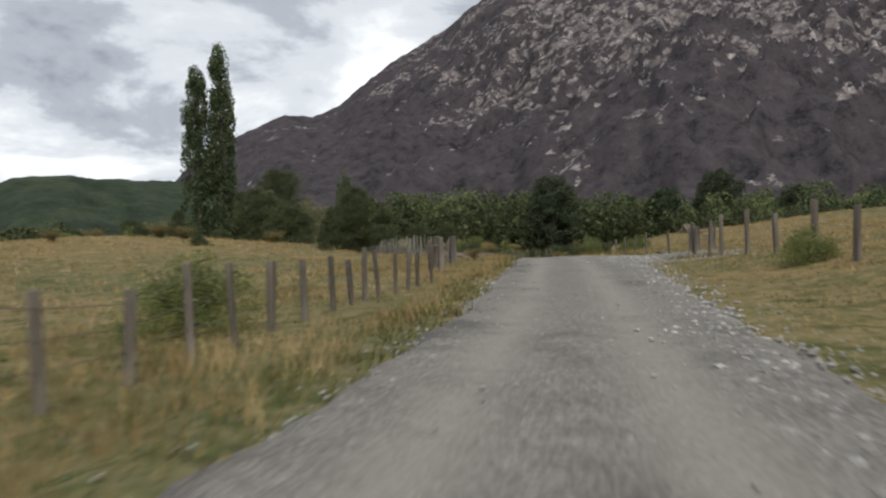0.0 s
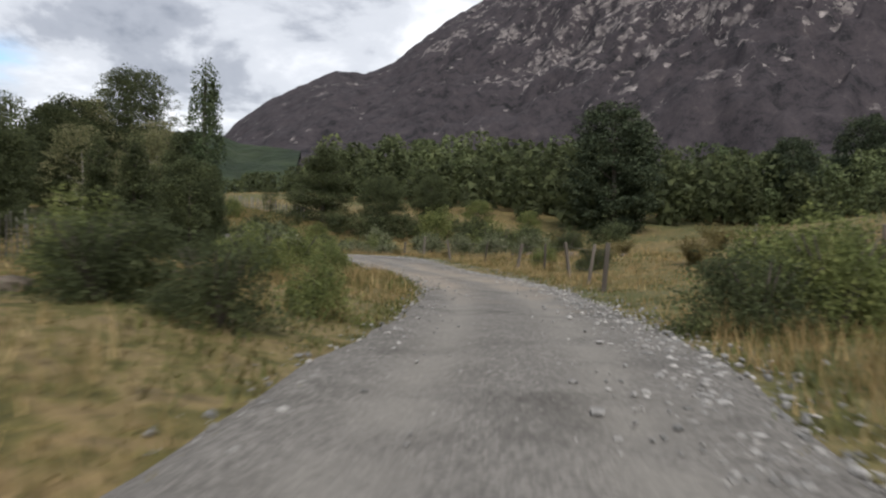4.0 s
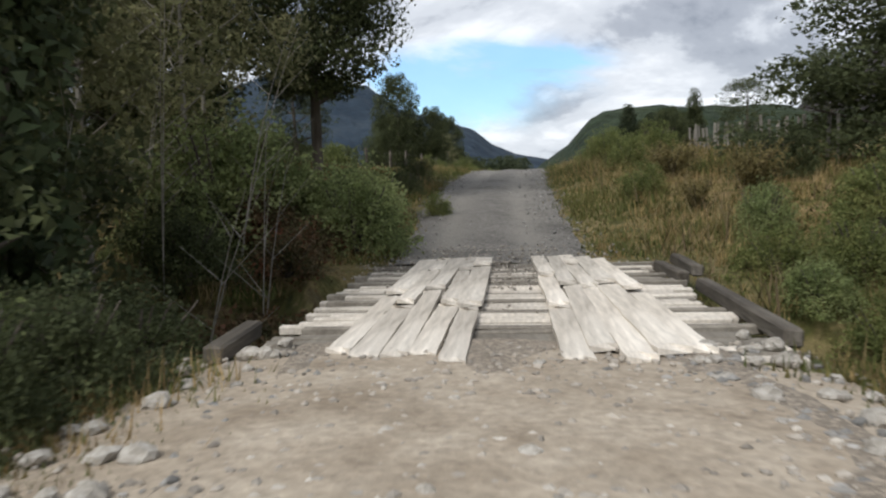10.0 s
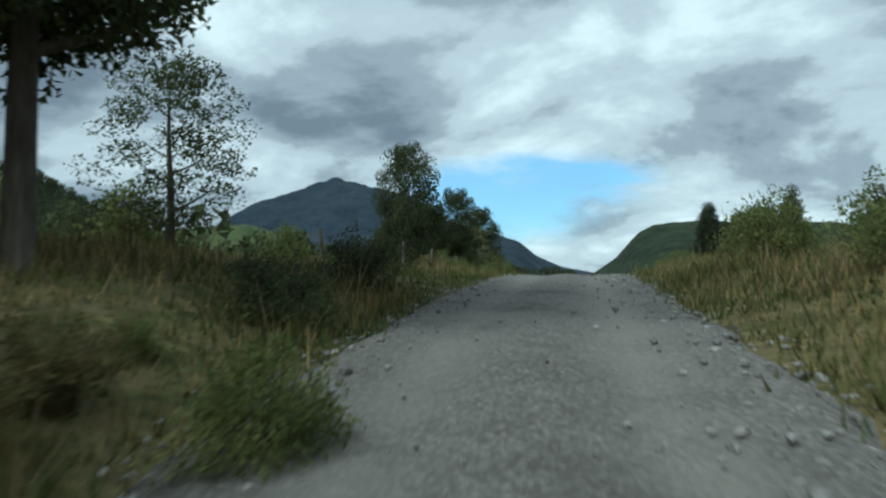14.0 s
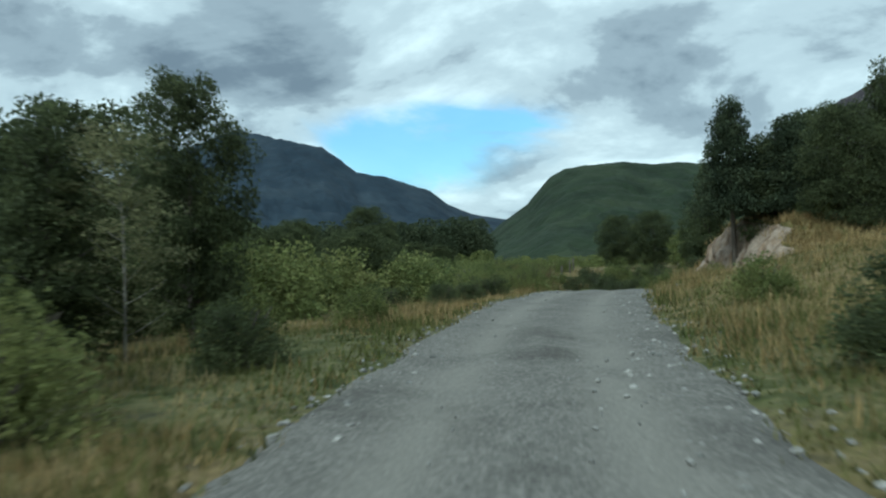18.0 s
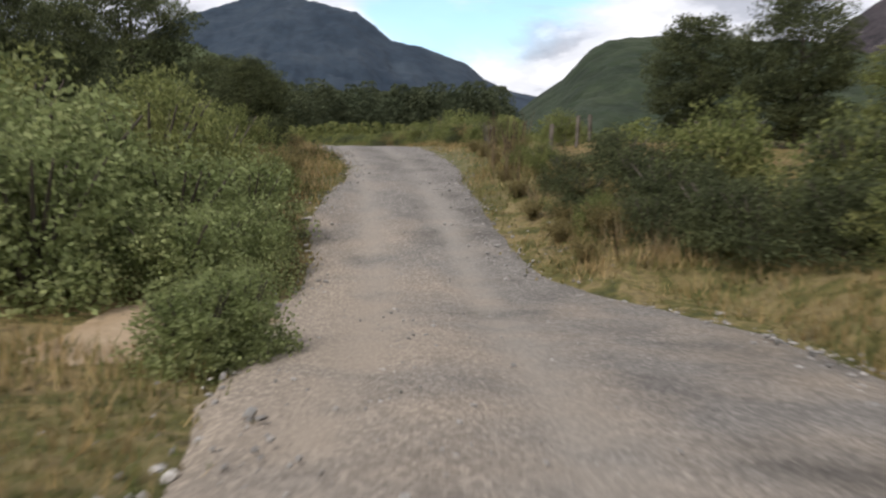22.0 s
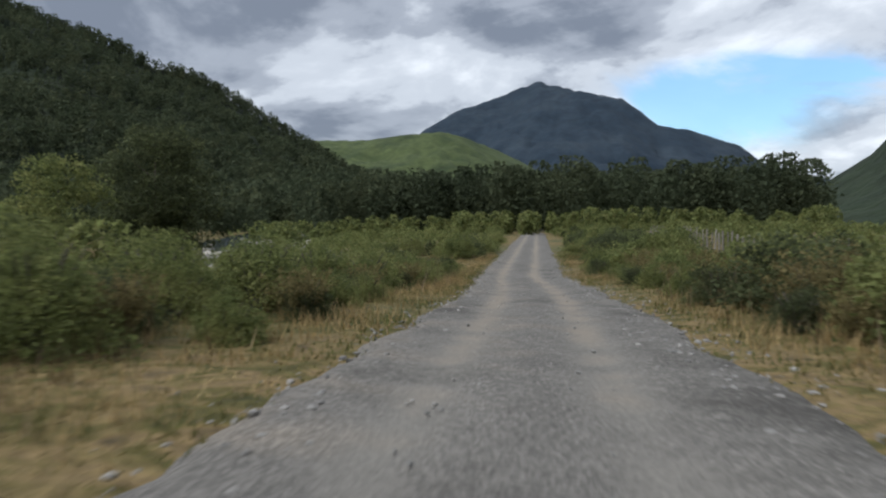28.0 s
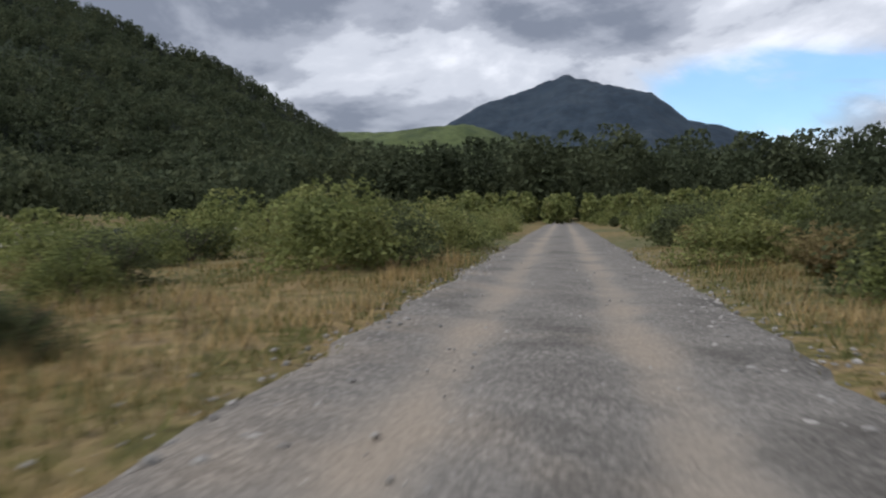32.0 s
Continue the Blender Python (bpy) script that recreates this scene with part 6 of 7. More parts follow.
def gate_stakes():
    """A row of close-set stakes that closes the field beside the turn-out."""
    root = new("stake_gate")
    x0, y0 = 14.3, 45.0
    z0 = float(land([x0], [y0])[0][0])
    root.matrix_basis = Matrix.Translation((x0, y0, z0))
    tagged(root, "close-set grey gate stakes at the field entrance", "gate")
    rg_ = random.Random(8)
    for k in range(7):
        h = rg_.uniform(1.25, 1.65)
        bm = box_bm(rg_.uniform(0.09, 0.17), rg_.uniform(0.08, 0.14), h + 0.3, 0.018, 0.02, k)
        bmesh.ops.translate(bm, verts=bm.verts[:], vec=(0, 0, h / 2 - 0.15))
        part("stake", bm, M_POST, root, "", pose(-0.35 + 0.13 * k + 0.5 * (k > 4), 0.25 * math.sin(2.1 * k), 0, rg_.uniform(-4, 4), rg_.uniform(-4, 4), rg_.uniform(0, 60)))
    for h in (0.45, 1.05):
        V, F = tubes([[(-0.45, 0.1, h, 0.028), (0.95, 0.1, h + 0.05, 0.024)]], 6)
        child("rail", mesh_from("rail", V, F, M_POST), root)


gate_stakes()


# ---- rocks and stones ----
def rock_mesh(seed, r=1.0, mat=None, sub=2):
    bm = bmesh.new()
    bmesh.ops.create_icosphere(bm, subdivisions=sub, radius=r)
    rg_ = random.Random(seed)
    off = Vector((rg_.uniform(0, 50), rg_.uniform(0, 50), 0))
    sq = Vector((rg_.uniform(0.8, 1.3), rg_.uniform(0.7, 1.1), rg_.uniform(0.5, 0.8)))
    for v in bm.verts:
        n = v.co.normalized()
        k = 1 + 0.45 * noise.noise(n * 1.3 + off) + 0.18 * noise.noise(n * 3.5 + off)
        v.co = Vector((n.x * sq.x, n.y * sq.y, n.z * sq.z)) * r * k
    me = bpy.data.meshes.new("rock")
    bm.to_mesh(me)
    bm.free()
    me.materials.append(mat or M_STONE)
    return me


M_PALESTONE = material("pale_stone", [(0.26, 0.24, 0.205), (0.37, 0.345, 0.305), (0.46, 0.435, 0.395)], scale=2, bump_scale=9, fine=0.12, objrand=0.15, bump=0.4)
M_DARKSTONE = material("brown_stone", [(0.065, 0.052, 0.040), (0.11, 0.089, 0.069), (0.17, 0.142, 0.112)], scale=2, bump_scale=9, fine=0.2, objrand=0.2, bump=0.5)
M_RUBBLE = material("pale_rubble", [(0.22, 0.195, 0.165), (0.31, 0.28, 0.24), (0.4, 0.37, 0.325)], scale=3, bump_scale=20, fine=0.12, island=0.3)
ROCKS = [rock_mesh(i, 1.0, M_PALESTONE) for i in range(5)]
DARK_ROCKS = [rock_mesh(i + 9, 1.0, M_DARKSTONE) for i in range(3)]


def rock(x, y, size, label, group, i=0, dark=False, sink=0.25):
    z = float(land([x], [y])[0][0])
    ob = new("rock", (DARK_ROCKS if dark else ROCKS)[i % (3 if dark else 5)])
    ob.matrix_basis = Matrix.LocRotScale((x, y, z + size * (0.5 - sink)), Euler((0, 0, i * 1.9)), (size, size, size))
    return tagged(ob, label, "rock", group)


rg3 = np.random.default_rng(77)
for i in range(60):
    t = rg3.uniform(10.8, 11.95)
    s = rg3.choice([-1, 1]) * rg3.uniform(1.5, 2.3)
    rock(*along_road(t, s), rg3.uniform(0.04, 0.10), "pale broken stone heaped at the bridge end", "stones at the bridge", i, sink=0.1)
for i in range(16):
    rock(*along_road(rg3.uniform(10.2, 11.8), rg3.uniform(-0.45, 0.35)), rg3.uniform(0.03, 0.075), "pale loose stone in the middle of the track", "stones at the bridge", i, sink=0.1)
for i in range(34):
    a = i / 34
    k = a * (len(RIVER) - 2) + 0.9
    j = min(int(k), len(RIVER) - 2)
    f = k - j
    x = RIVER[j][0] * (1 - f) + RIVER[j + 1][0] * f + rg3.uniform(-9, 7)
    y = RIVER[j][1] * (1 - f) + RIVER[j + 1][1] * f + rg3.uniform(-3, 10)
    ob = rock(x, y, rg3.uniform(0.4, 1.05), "white boulder lying in the shallow river", "river boulders", i, sink=0.0)
    ob.location.z = max(ob.location.z, -3.3)
for i, (x, y, s) in enumerate(((13.0, 47.5, 0.3), (24.5, 80.0, 0.85), (20.5, 62.0, 0.35))):
    rock(x, y, s, "dark brown boulder in the dry field", "field boulders", i, dark=True)
for i in range(10):
    rock(*along_road(7.2 + 0.16 * i, -rg3.uniform(7, 12)), rg3.uniform(0.15, 0.36), "brown rock showing in the grassy bank", "bank rocks", i, dark=True, sink=0.35)
for i in range(7):
    rock(*along_road(4.2 + 0.2 * i, rg3.uniform(3.6, 7)), rg3.uniform(0.2, 0.45), "brown rock in the grass mound", "mound rocks", i, dark=True, sink=0.35)


# the slabs that break through the grass mound
for i, (x, y, s) in enumerate(((2.0, 52.3, 0.30), (1.5, 52.8, 0.42), (1.0, 52.2, 0.36), (2.6, 52.9, 0.34), (0.4, 52.6, 0.30), (2.5, 51.7, 0.22), (1.7, 51.4, 0.26), (0.9, 53.4, 0.40), (3.1, 53.6, 0.28), (0.0, 51.5, 0.22), (1.3, 50.6, 0.18))):
    ob = rock(x, y, s, "flat tan rock slab breaking through the grass mound", "mound slabs", i, dark=True, sink=0.34)
    ob.scale = (s * 1.5, s * 1.1, s * 0.75)


def gravel(name, n, t0, t1, where, sizes, seed, label, mat=None, lift=0.0, deck=False):
    """Loose stones on and beside the road, joined into one sheet."""
    rg_ = np.random.default_rng(seed)
    bm = bmesh.new()
    bmesh.ops.create_icosphere(bm, subdivisions=1, radius=1.0)
    base = np.array([v.co[:] for v in bm.verts])
    tri = np.array([[v.index for v in f.verts] for f in bm.faces])
    bm.free()
    t = rg_.uniform(t0, t1, n)
    idx = np.clip(np.searchsorted(ROAD_T, t), 0, len(ROAD) - 1)
    hl, hr = half_l[idx], half_r[idx]
    side = where(rg_, n, hl, hr)
    x = ROAD[idx, 0] + LEFT[idx, 0] * side + rg_.uniform(-0.3, 0.3, n)
    y = ROAD[idx, 1] + LEFT[idx, 1] * side + rg_.uniform(-0.3, 0.3, n)
    ok = ~((np.abs(ROAD_T[idx] - 12.6) < 0.75)) | deck
    x, y, idx, side, hl, hr = x[ok], y[ok], idx[ok], side[ok], hl[ok], hr[ok]
    lz = land(x, y)[0]
    on = (side < hl) & (side > -hr)
    edge = np.where(side > 0, side / hl, -side / hr)
    z = np.where(on, ROAD[idx, 2] + 0.02 - 0.10 * np.clip((edge - 0.86) / 0.14, 0, 1), lz)
    m = len(x)
    s = rg_.uniform(0, 1, m) ** 2.2 * (sizes[1] - sizes[0]) + sizes[0]
    sq = rg_.uniform(0.6, 1.2, (m, 1, 3))
    jit = 1 + rg_.normal(0, 0.16, (m, len(base), 1))
    a = rg_.uniform(0, 6.28, m)
    P = base[None] * sq * jit * s[:, None, None]
    P[..., 2] *= 0.7
    ca, sa_ = np.cos(a)[:, None], np.sin(a)[:, None]
    V = np.stack([x[:, None] + P[..., 0] * ca - P[..., 1] * sa_, y[:, None] + P[..., 0] * sa_ + P[..., 1] * ca, z[:, None] + P[..., 2] + s[:, None] * 0.15 + lift], -1).reshape(-1, 3)
    F = (tri[None] + (np.arange(m) * len(base))[:, None, None]).reshape(-1, 3)
    return tagged(new(name, mesh_from(name, V, F, mat or M_STONE, False)), label, "gravel", kind="stuff")


def shoulder(rg_, n, hl, hr):
    e = rg_.normal(0, 0.26, n)
    return np.where(rg_.random(n) < 0.35, hl + e * 0.8 - 0.22, -(hr + e * 1.25 - 0.32))


def middle(rg_, n, hl, hr):
    return np.where(rg_.random(n) < 0.55, rg_.normal(0.05, 0.2, n), rg_.uniform(-1.0, 1.0, n) * np.where(rg_.random(n) < 0.5, hl, hr))


gravel("gravel_shoulder", 19000, -0.5, 35, shoulder, (0.012, 0.05), 1, "grey loose stones heaped along the road edges")
gravel("gravel_middle", 9000, -0.5, 34, middle, (0.008, 0.030), 2, "small loose stones between the wheel tracks")
gravel("gravel_apron", 4500, 2.3, 3.75, lambda g, n, hl, hr: -(hr + g.uniform(-2.6, 4.4, n)), (0.015, 0.06), 3, "grey stones spread over the wide turn-out")
gravel("gravel_berm", 8000, -0.5, 9.8, lambda g, n, hl, hr: -(hr - 0.40 + g.normal(0, 0.34, n)), (0.014, 0.055), 21, "coarse grey stones pushed to the outer road edge")
gravel("gravel_bridge", 2500, 10.0, 11.85, lambda g, n, hl, hr: g.normal(0, 1.4, n), (0.010, 0.042), 4, "pale rubble in front of the bridge", M_RUBBLE, 0.015)
gravel("bridge_end_gravel", 1300, 12.75, 13.7, lambda g, n, hl, hr: g.normal(0, 0.9, n), (0.010, 0.035), 15, "gravel spilled over the far end of the bridge", M_RUBBLE, 0.025, True)
gravel("bridge_grit", 700, 12.3, 13.6, lambda g, n, hl, hr: g.choice([-1.85, 0.0, 0.05, 1.75], n) + g.normal(0, 0.16, n), (0.010, 0.032), 5, "stones and grit lying on the bridge deck", M_RUBBLE, 0.0, True)


# ---- earth bank, sand, river ----
M_EARTH = material("bare_earth_face", [(0.13, 0.083, 0.052), (0.23, 0.165, 0.115), (0.31, 0.25, 0.20), (0.19, 0.125, 0.075)], scale=1.5, detail=9, bump_scale=4.0, bump=1.0, bump_dist=0.2, stretch=(1, 1, 0.6), fine=0.3)
M_SAND = material("ochre_sand", [(0.222, 0.159, 0.092), (0.296, 0.222, 0.141), (0.34, 0.266, 0.178)], scale=1.2, bump_scale=18, bump=0.4, fine=0.15)
M_WATER = material("river_water", [(0.030, 0.040, 0.045), (0.05, 0.062, 0.066), (0.12, 0.14, 0.145)], scale=0.3, rough=0.12, bump_scale=2.5, bump=0.5, bump_dist=0.06, spec=0.6, fine=0.1)


def earth_bank():
    line = np.array([(-55.7, 188.4), (-54.4, 185.6), (-52.9, 183.0), (-51.3, 180.5), (-49.4, 177.8), (-47.2, 174.9), (-45.2, 172.4)])
    top = np.array([0.0, 1.1, 2.1, 2.8, 3.0, 2.5, 1.0])
    nu, nv = 84, 30
    V = np.empty((nu, nv, 3))
    for i in range(nu):
        f = i / (nu - 1) * (len(line) - 1)
        x, y, h = (np.interp(f, range(len(line)), c) for c in (line[:, 0], line[:, 1], top))
        z0 = float(land([x], [y])[0][0]) - 1.3
        h = h - z0 + 0.35 * noise.noise(Vector((x * 0.7, y * 0.7, 4.0)))
        for j in range(nv):
            g = j / (nv - 1)
            q = Vector((x * 0.6, y * 0.6, g * h * 0.4))
            out = 0.8 * noise.fractal(q * 1.4, 1.0, 2.0, 6) + 0.5 * abs(noise.noise(Vector((x * 1.7, y * 1.7, g * 0.6)))) + 0.12 * noise.noise(Vector((x * 5, y * 5, g * 2)))
            back_ = 0.42 * h * g ** 1.3 + (2.4 * ((g - 0.9) / 0.1) ** 1.3 if g > 0.9 else 0)
            V[i, j] = x + 0.86 * (back_ - out), y + 0.5 * (back_ - out), z0 + h * min(1.0, g / 0.92)
    ob = new("earth_bank", mesh_from("earth_bank", V.reshape(-1, 3), grid_faces(nu, nv)[:, ::-1], M_EARTH))
    tagged(ob, "bare pale earth and rock cutting above the road", "bank", kind="structure")
    # the turf that covers its back and hangs over the edge
    k = 12
    T = np.empty((nu, k, 3))
    for i in range(nu):
        x, y, z = V[i, int(nv * 0.86)]
        for j in range(k):
            s = -0.25 + 9.0 * (j / (k - 1)) ** 1.3 if j else 0.3
            px_, py_ = x + 0.86 * s, y + 0.5 * s
            lz = float(land([px_], [py_])[0][0]) - 0.1
            g = min(1.0, max(0.0, (s - 2.0) / 6.5))
            T[i, j] = px_, py_, max(lz, (z + 0.16 + 0.30 * math.sin(min(s, 3.0)) + 0.15 * noise.noise(Vector((px_, py_, 0)))) * (1 - g) + lz * g) if j else z - 0.8
    tagged(new("bank_turf", mesh_from("bank_turf", T.reshape(-1, 3), grid_faces(nu, k)[:, ::-1], M_GROUND)), "dry turf covering the top of the earth bank", "ground", kind="structure")
    return T


BANK_TOP = earth_bank()


def patch(name, centre, rx, ry, turn, mat, label):
    n, k = 16, 72
    P = []
    for i in range(n):
        for j in range(k):
            a = 2 * math.pi * j / k
            r = i / (n - 1) * (1 + 0.26 * noise.noise(Vector((math.cos(a) * 1.5, math.sin(a) * 1.5, rx))) + 0.22 * noise.noise(Vector((math.cos(a) * 5, math.sin(a) * 5, rx))))
            u, v = rx * r * math.cos(a), ry * r * math.sin(a)
            P.append((centre[0] + u * math.cos(turn) - v * math.sin(turn), centre[1] + u * math.sin(turn) + v * math.cos(turn)))
    z = land([p[0] for p in P], [p[1] for p in P])[0]
    fall = np.repeat(np.arange(n) / (n - 1), k)
    V = [(x, y, zz + 0.05 - 0.10 * f ** 4) for (x, y), zz, f in zip(P, z, fall)]
    F = [(i * k + j, i * k + (j + 1) % k, (i + 1) * k + (j + 1) % k, (i + 1) * k + j) for i in range(n - 1) for j in range(k)]
    tagged(new(name, mesh_from(name, V, np.array(F)[:, ::-1], mat)), label, "ground", kind="structure")


patch("sand_patch", (-64.5, 181.9), 2.9, 1.05, 2.27, M_SAND, "bare ochre sand beside the road in the dip")
M_APRON = material("beige_packed_soil", [(0.24, 0.195, 0.145), (0.33, 0.278, 0.215), (0.4, 0.345, 0.275)], scale=1.6, detail=8, bump_scale=16, bump=0.6, bump_dist=0.03, fine=0.25)
patch("bridge_apron", along_road(11.2, 0.1), 3.2, 2.5, 2.24, M_APRON, "beige packed soil and rubble in front of the bridge")
patch("gravel_turnout", along_road(3.0, -5.4), 5.0, 3.6, 1.45, M_ROAD, "wide gravel turn-out to the field gate")

rv = np.array(RIVER)
rt_ = np.gradient(rv, axis=0)
rt_ /= np.linalg.norm(rt_, axis=1)[:, None]
rs = np.linspace(0, len(rv) - 1, 60)
rx_, ry_ = np.interp(rs, range(len(rv)), rv[:, 0]), np.interp(rs, range(len(rv)), rv[:, 1])
nx_, ny_ = np.interp(rs, range(len(rv)), -rt_[:, 1]), np.interp(rs, range(len(rv)), rt_[:, 0])
wv = np.linspace(-13, 13, 9)
water = np.stack([rx_[:, None] + nx_[:, None] * wv, ry_[:, None] + ny_[:, None] * wv, np.full((60, 9), -3.55)], -1)
tagged(new("river", mesh_from("river", water.reshape(-1, 3), grid_faces(60, 9)[:, ::-1], M_WATER)), "shallow grey river with white water over stones", "water", kind="structure")


# ---- grass ----
BARE = [(-65.1, 182.5, 2.6), (1.5, 52.3, 1.2), (*along_road(3.2, -5.0), 3.4), (*along_road(2.95, -4.6), 2.8), (*along_road(3.5, -4.8), 2.8)]


def grass(name, n, t0, t1, lo, hi, height, mat, label, seed, blades=7, near_bias=1.6, width=0.012, spread=0.14, patchy=0.0):
    rg_ = np.random.default_rng(seed)
    t = rg_.uniform(t0, t1, n)
    idx = np.clip(np.searchsorted(ROAD_T, t), 0, len(ROAD) - 1)
    sd = rg_.choice([-1, 1], n)
    d = lo + (hi - lo) * rg_.random(n) ** near_bias
    d = d + np.where(sd > 0, half_l[idx], half_r[idx])
    x = ROAD[idx, 0] + LEFT[idx, 0] * d * sd + rg_.uniform(-0.4, 0.4, n)
    y = ROAD[idx, 1] + LEFT[idx, 1] * d * sd + rg_.uniform(-0.4, 0.4, n)
    z, dist, when = land(x, y)
    hw = np.where(sd > 0, half_l[idx], half_r[idx])
    ok = (dist > hw + 0.05) & ~((np.abs(when - 12.6) < 0.8) & (dist < 3.2))
    for cx, cy, cr in BARE:
        ok &= (x - cx) ** 2 + (y - cy) ** 2 > (cr * (1 + 0.15 * np.sin(3 * x) * np.sin(2.7 * y))) ** 2
    if patchy:
        ok &= (np.sin(x * 0.45 + 1.3 * np.sin(y * 0.21)) * np.sin(y * 0.38 + seed) + rg_.uniform(-0.5, 0.5, n)) > patchy - 0.6
    # tufts stand high and low in patches; low where the verge is grazed or trodden
    tall = 0.72 + 0.42 * np.sin(x * 0.9 + 1.7 * np.sin(y * 0.37)) * np.sin(y * 0.83 + 1.1 * np.sin(x * 0.29)) + 0.25 * np.sin(x * 0.23 + 2) * np.sin(y * 0.19)
    right = sd < 0
    low = np.where(right & (t < 2.4), 0.40, 1.0) * np.where(right & (t > 25.6) & (t < 28.6), 0.55, 1.0) * np.where(t > 28.5, 0.9, 1.0) * np.where(~right & (t > 6.4) & (t < 9.0), 1.45, 1.0) * np.where(right & (t > 19.5) & (t < 23.6), 1.35, 1.0) 
    return blades_at(name, x[ok], y[ok], z[ok], height, mat, label, rg_, blades, width, spread, (np.clip(tall, 0.3, 1.35) * low)[ok])


def blades_at(name, x, y, z, height, mat, label, rg_, blades, width, spread, tall=1.0):
    """Tufts of bent blades at the places x, y, z, as one sheet."""
    m = len(x)
    hh = (height[0] + (height[1] - height[0]) * rg_.random(m) ** 1.4) * tall
    bx = x[:, None] + rg_.normal(0, spread, (m, blades))
    by = y[:, None] + rg_.normal(0, spread, (m, blades))
    bz = np.repeat(z[:, None], blades, 1) - 0.03
    a = rg_.uniform(0, 6.28, (m, blades))
    bend = rg_.uniform(0.12, 0.95, (m, blades))
    h = hh[:, None] * rg_.uniform(0.6, 1.15, (m, blades))
    w = width * rg_.uniform(0.7, 1.4, (m, blades))
    tx, ty = -np.sin(a), np.cos(a)
    base1 = np.stack([bx - tx * w, by - ty * w, bz], -1)
    base2 = np.stack([bx + tx * w, by + ty * w, bz], -1)
    tip = np.stack([bx + np.cos(a) * bend * h, by + np.sin(a) * bend * h, bz + h], -1)
    V = np.stack([base1, base2, tip], 2).reshape(-1, 3)
    F = np.arange(m * blades * 3).reshape(-1, 3)
    return tagged(new(name, mesh_from(name, V, F, mat, False)), label, "grass", kind="stuff")


grass("dry_grass_verge", 34000, -1, 34, 0.4, 7.5, (0.18, 0.56), M_DRYGRASS, "tall dry yellow grass along the verges", 1, blades=10, near_bias=1.2, patchy=0.25, width=0.008, spread=0.15)
grass("green_grass_verge", 29000, -1, 34, 0.0, 7.0, (0.08, 0.30), M_GREENGRASS, "short green and yellow grass at the road edge", 2, blades=9, near_bias=1.4, width=0.010, spread=0.2)
grass("dry_grass_field", 17000, -3, 36, 6.0, 40.0, (0.14, 0.38), M_DRYGRASS, "dry yellow meadow grass", 3, blades=11, near_bias=1.3, width=0.016, spread=0.42, patchy=0.3)
grass("green_grass_field", 8000, -3, 38, 5.0, 45.0, (0.12, 0.32), M_GREENGRASS, "green rough grass in the meadow", 4, blades=10, near_bias=1.3, width=0.018, spread=0.42, patchy=0.2)
grass("green_grass_heath", 7000, 13.0, 19.5, 0.4, 8.0, (0.15, 0.38), M_GREENGRASS, "green rough grass on the slope above the bridge", 14, blades=8, near_bias=1.2, width=0.015, spread=0.2)
M_TURF = material("mixed_turf", [(0.075, 0.085, 0.028), (0.16, 0.135, 0.055), (0.27, 0.21, 0.10)], scale=1.1, detail=8, fine=0.15, bump=0, island=0.45, rough=0.9, through=0.4)
grass("turf", 34000, -1, 35, -0.1, 9.0, (0.05, 0.17), M_TURF, "short trodden grass, straw and green mixed", 6, blades=7, near_bias=1.3, width=0.020, spread=0.26)
grass("dry_meadow_grass", 13000, -3, 7, 4.0, 45.0, (0.12, 0.34), M_DRYGRASS, "straw-coloured grass of the open meadow", 7, blades=11, near_bias=1.2, width=0.018, spread=0.42)
M_WEED = material("dry_weed_stalk", [(0.10, 0.075, 0.045), (0.17, 0.13, 0.075), (0.14, 0.13, 0.055)], scale=0.8, fine=0.15, bump=0, island=0.4, rough=0.9, through=0.2)
grass("weed_stalks", 800, 9.5, 16.5, 0.8, 6.0, (0.6, 1.15), M_WEED, "tall brown weed stalks standing out of the grass", 8, blades=4, near_bias=1.2, width=0.014, spread=0.2, patchy=0.4)
grass("weed_stalks_crest", 1700, 23.4, 33, 0.9, 6.0, (0.6, 1.1), M_WEED, "tall brown weed stalks along the valley verges", 9, blades=4, near_bias=1.2, width=0.014, spread=0.2, patchy=0.4)
rgb = np.random.default_rng(12)
bi, bj = rgb.integers(0, len(BANK_TOP) - 1, 1500), rgb.integers(0, 7, 1500)
bp_ = BANK_TOP[bi, bj] * 0.5 + BANK_TOP[bi + 1, np.minimum(bj + 1, 11)] * 0.5
blades_at("bank_grass", bp_[:, 0], bp_[:, 1], bp_[:, 2], (0.2, 0.5), M_DRYGRASS, "orange dry grass hanging over the earth bank", rgb, 9, 0.02, 0.2)


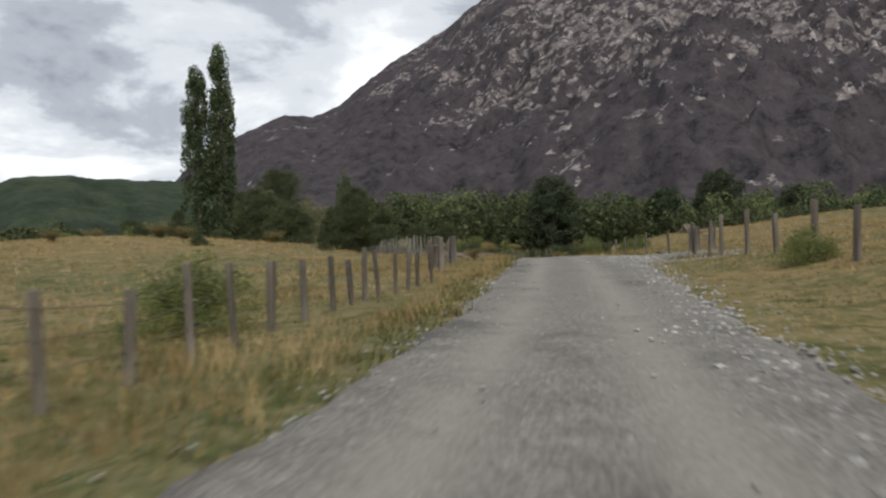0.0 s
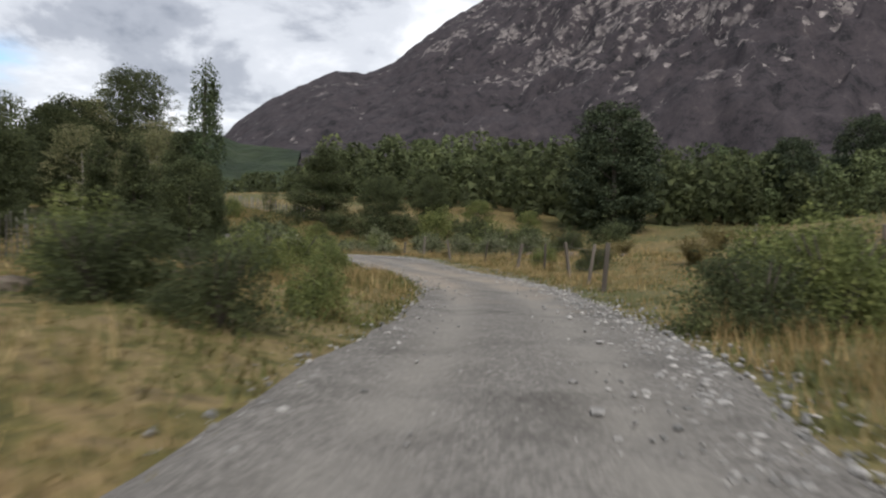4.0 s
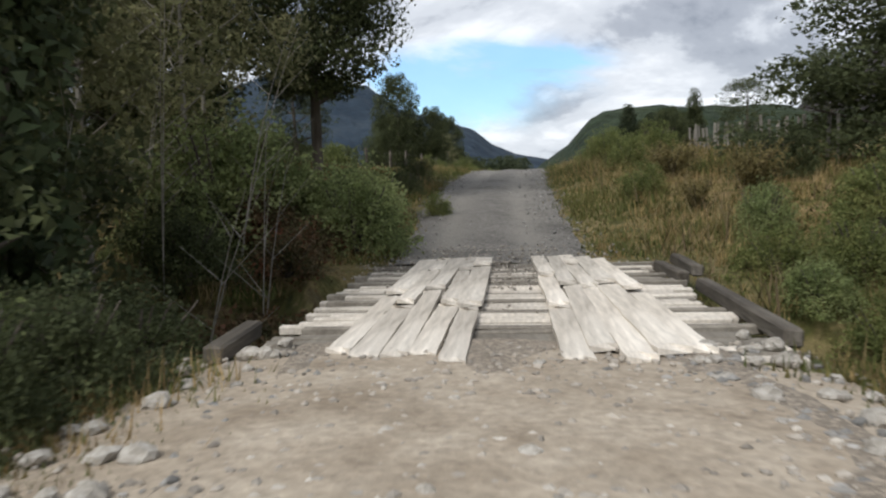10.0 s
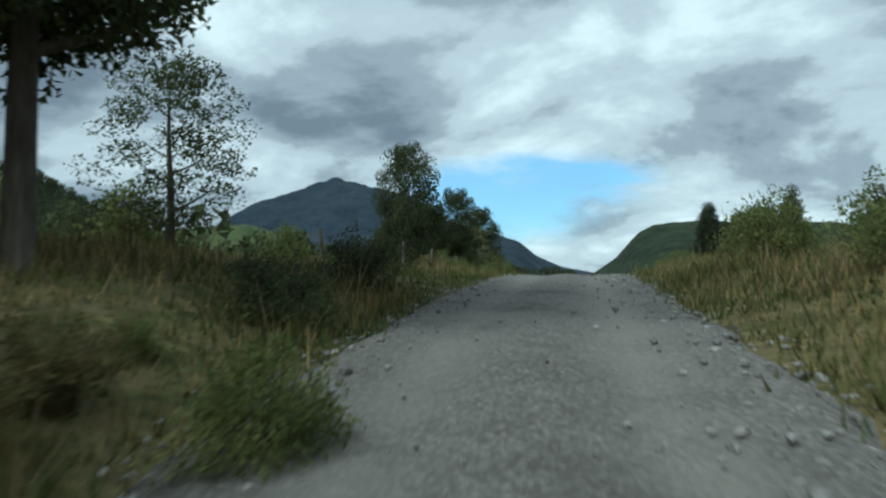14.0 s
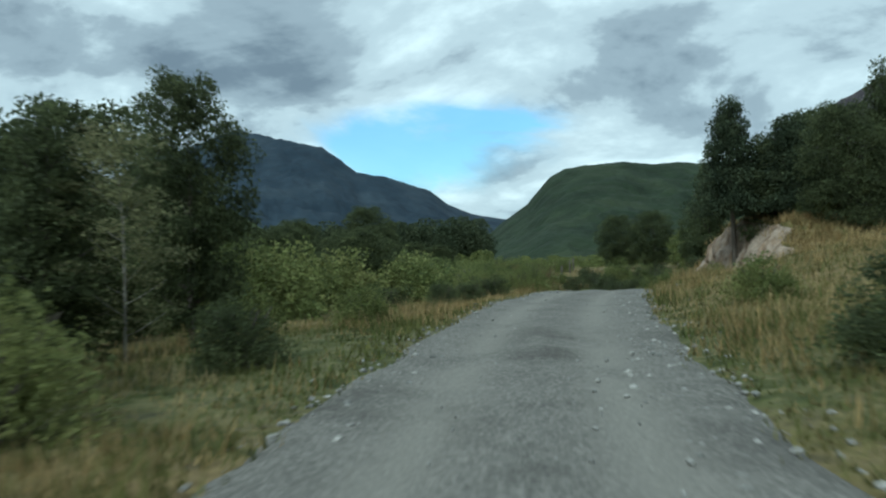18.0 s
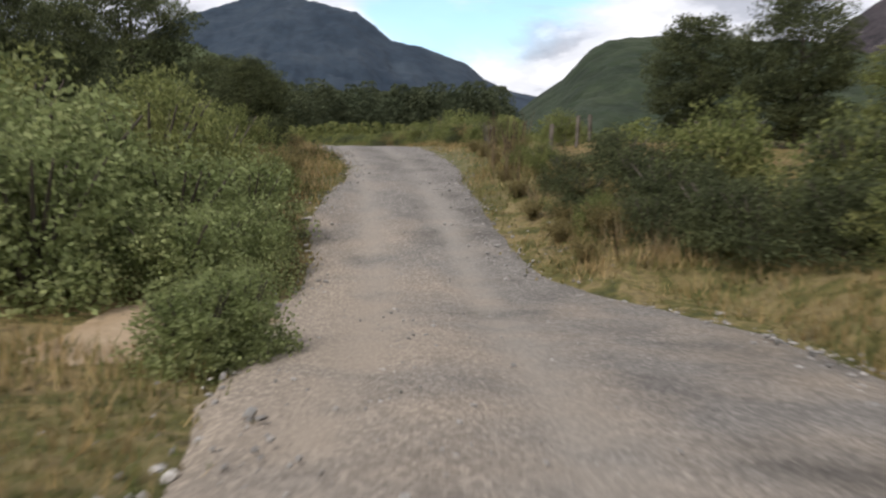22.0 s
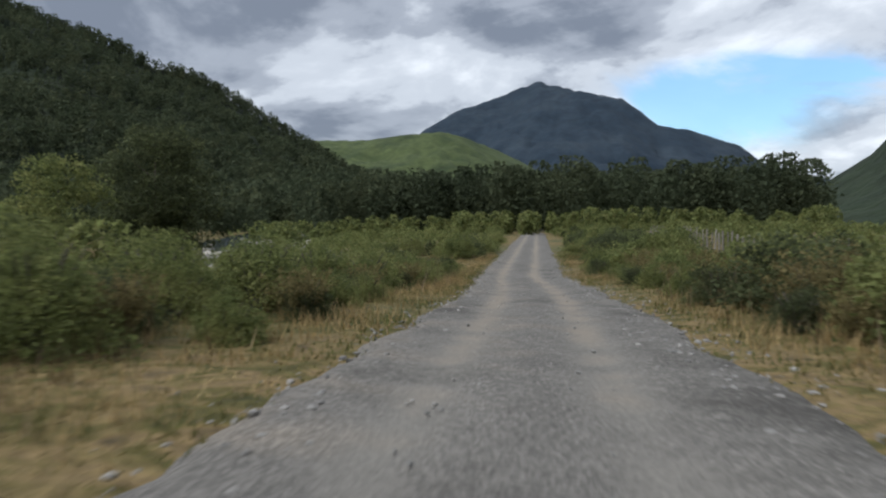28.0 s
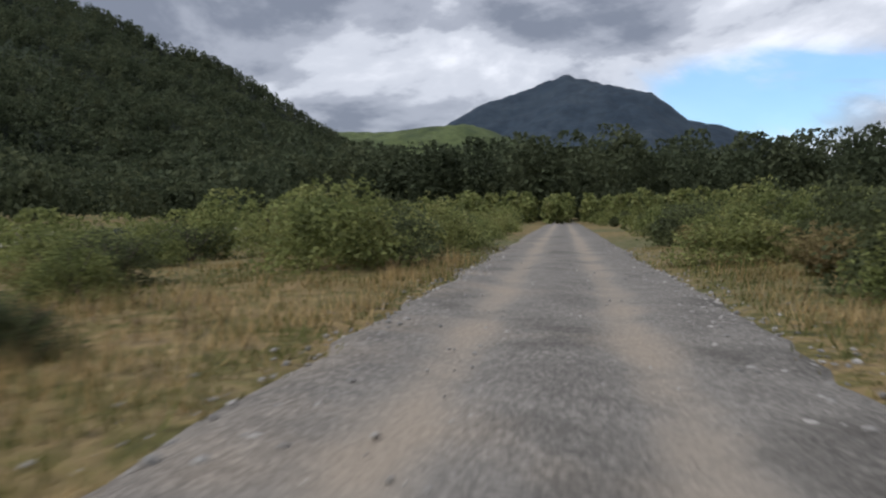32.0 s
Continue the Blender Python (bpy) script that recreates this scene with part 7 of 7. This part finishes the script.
def seed_weed(x, y, h, lean, seed):
    """A tall weed: a thin stalk with side twigs and dark seed heads."""
    rg_ = random.Random(seed)
    root = new("weed")
    root.matrix_basis = pose(x, y, float(land([x], [y])[0][0]) - 0.03, 0, 0, seed * 77)
    tagged(root, "tall dry weed with dark seed heads on thin stalks", "weed", "weeds on the crest")
    for k in range(3):
        a, b_ = rg_.uniform(0, 6.28), lean + rg_.uniform(0.02, 0.16)
        hh = h * rg_.uniform(0.72, 1.0)
        top = (math.cos(a) * b_ * hh, math.sin(a) * b_ * hh, hh)
        paths = [[(top[0] * f * f, top[1] * f * f, hh * f, 0.008 - 0.004 * f) for f in (0, 0.35, 0.7, 1.0)]]
        heads = []
        for j in range(4):
            f = (1.0, 0.86, 0.74, 0.62)[j]
            p = np.array((top[0] * f * f, top[1] * f * f, hh * f))
            d = np.array((rg_.uniform(-0.5, 0.5), rg_.uniform(-0.5, 0.5), 1.0)) * 0.11 if j else np.array((0.0, 0.0, 0.02))
            paths.append([(*p, 0.004), (*(p + d), 0.003)])
            L_ = rg_.uniform(0.07, 0.14)
            heads.append([(*(p + d + np.array((0, 0, L_ * g))), r) for g, r in ((0, 0.005), (0.3, 0.014), (0.65, 0.012), (1.0, 0.003))])
        V, F = tubes(paths, 4)
        child("stalk", mesh_from("stalk", V, F, M_WEED), root)
        for q in heads:
            V, F = tubes([q], 6)
            child("seed_head", mesh_from("seed_head", V, F, M_SEED), root, "dark brown seed head")


M_SEED = material("brown_seed_head", [(0.045, 0.032, 0.022), (0.085, 0.06, 0.04)], scale=20, bump_scale=90, bump=0.5, bump_dist=0.004, rough=0.95)
for i, (x, y, h) in enumerate(((-70.9, 195.4, 1.75), (-71.2, 195.9, 1.6), (-70.5, 195.0, 1.4), (-70.9, 196.0, 1.5), (-71.6, 196.3, 1.35), (-70.2, 195.2, 1.45), (-70.4, 195.8, 1.6), (-70.0, 195.5, 1.7), (-69.9, 194.9, 1.5), (-70.6, 196.6, 1.7), (-69.6, 194.4, 1.3), (-72.3, 196.9, 1.3))):
    seed_weed(x, y, h, 0.03, i + 1)
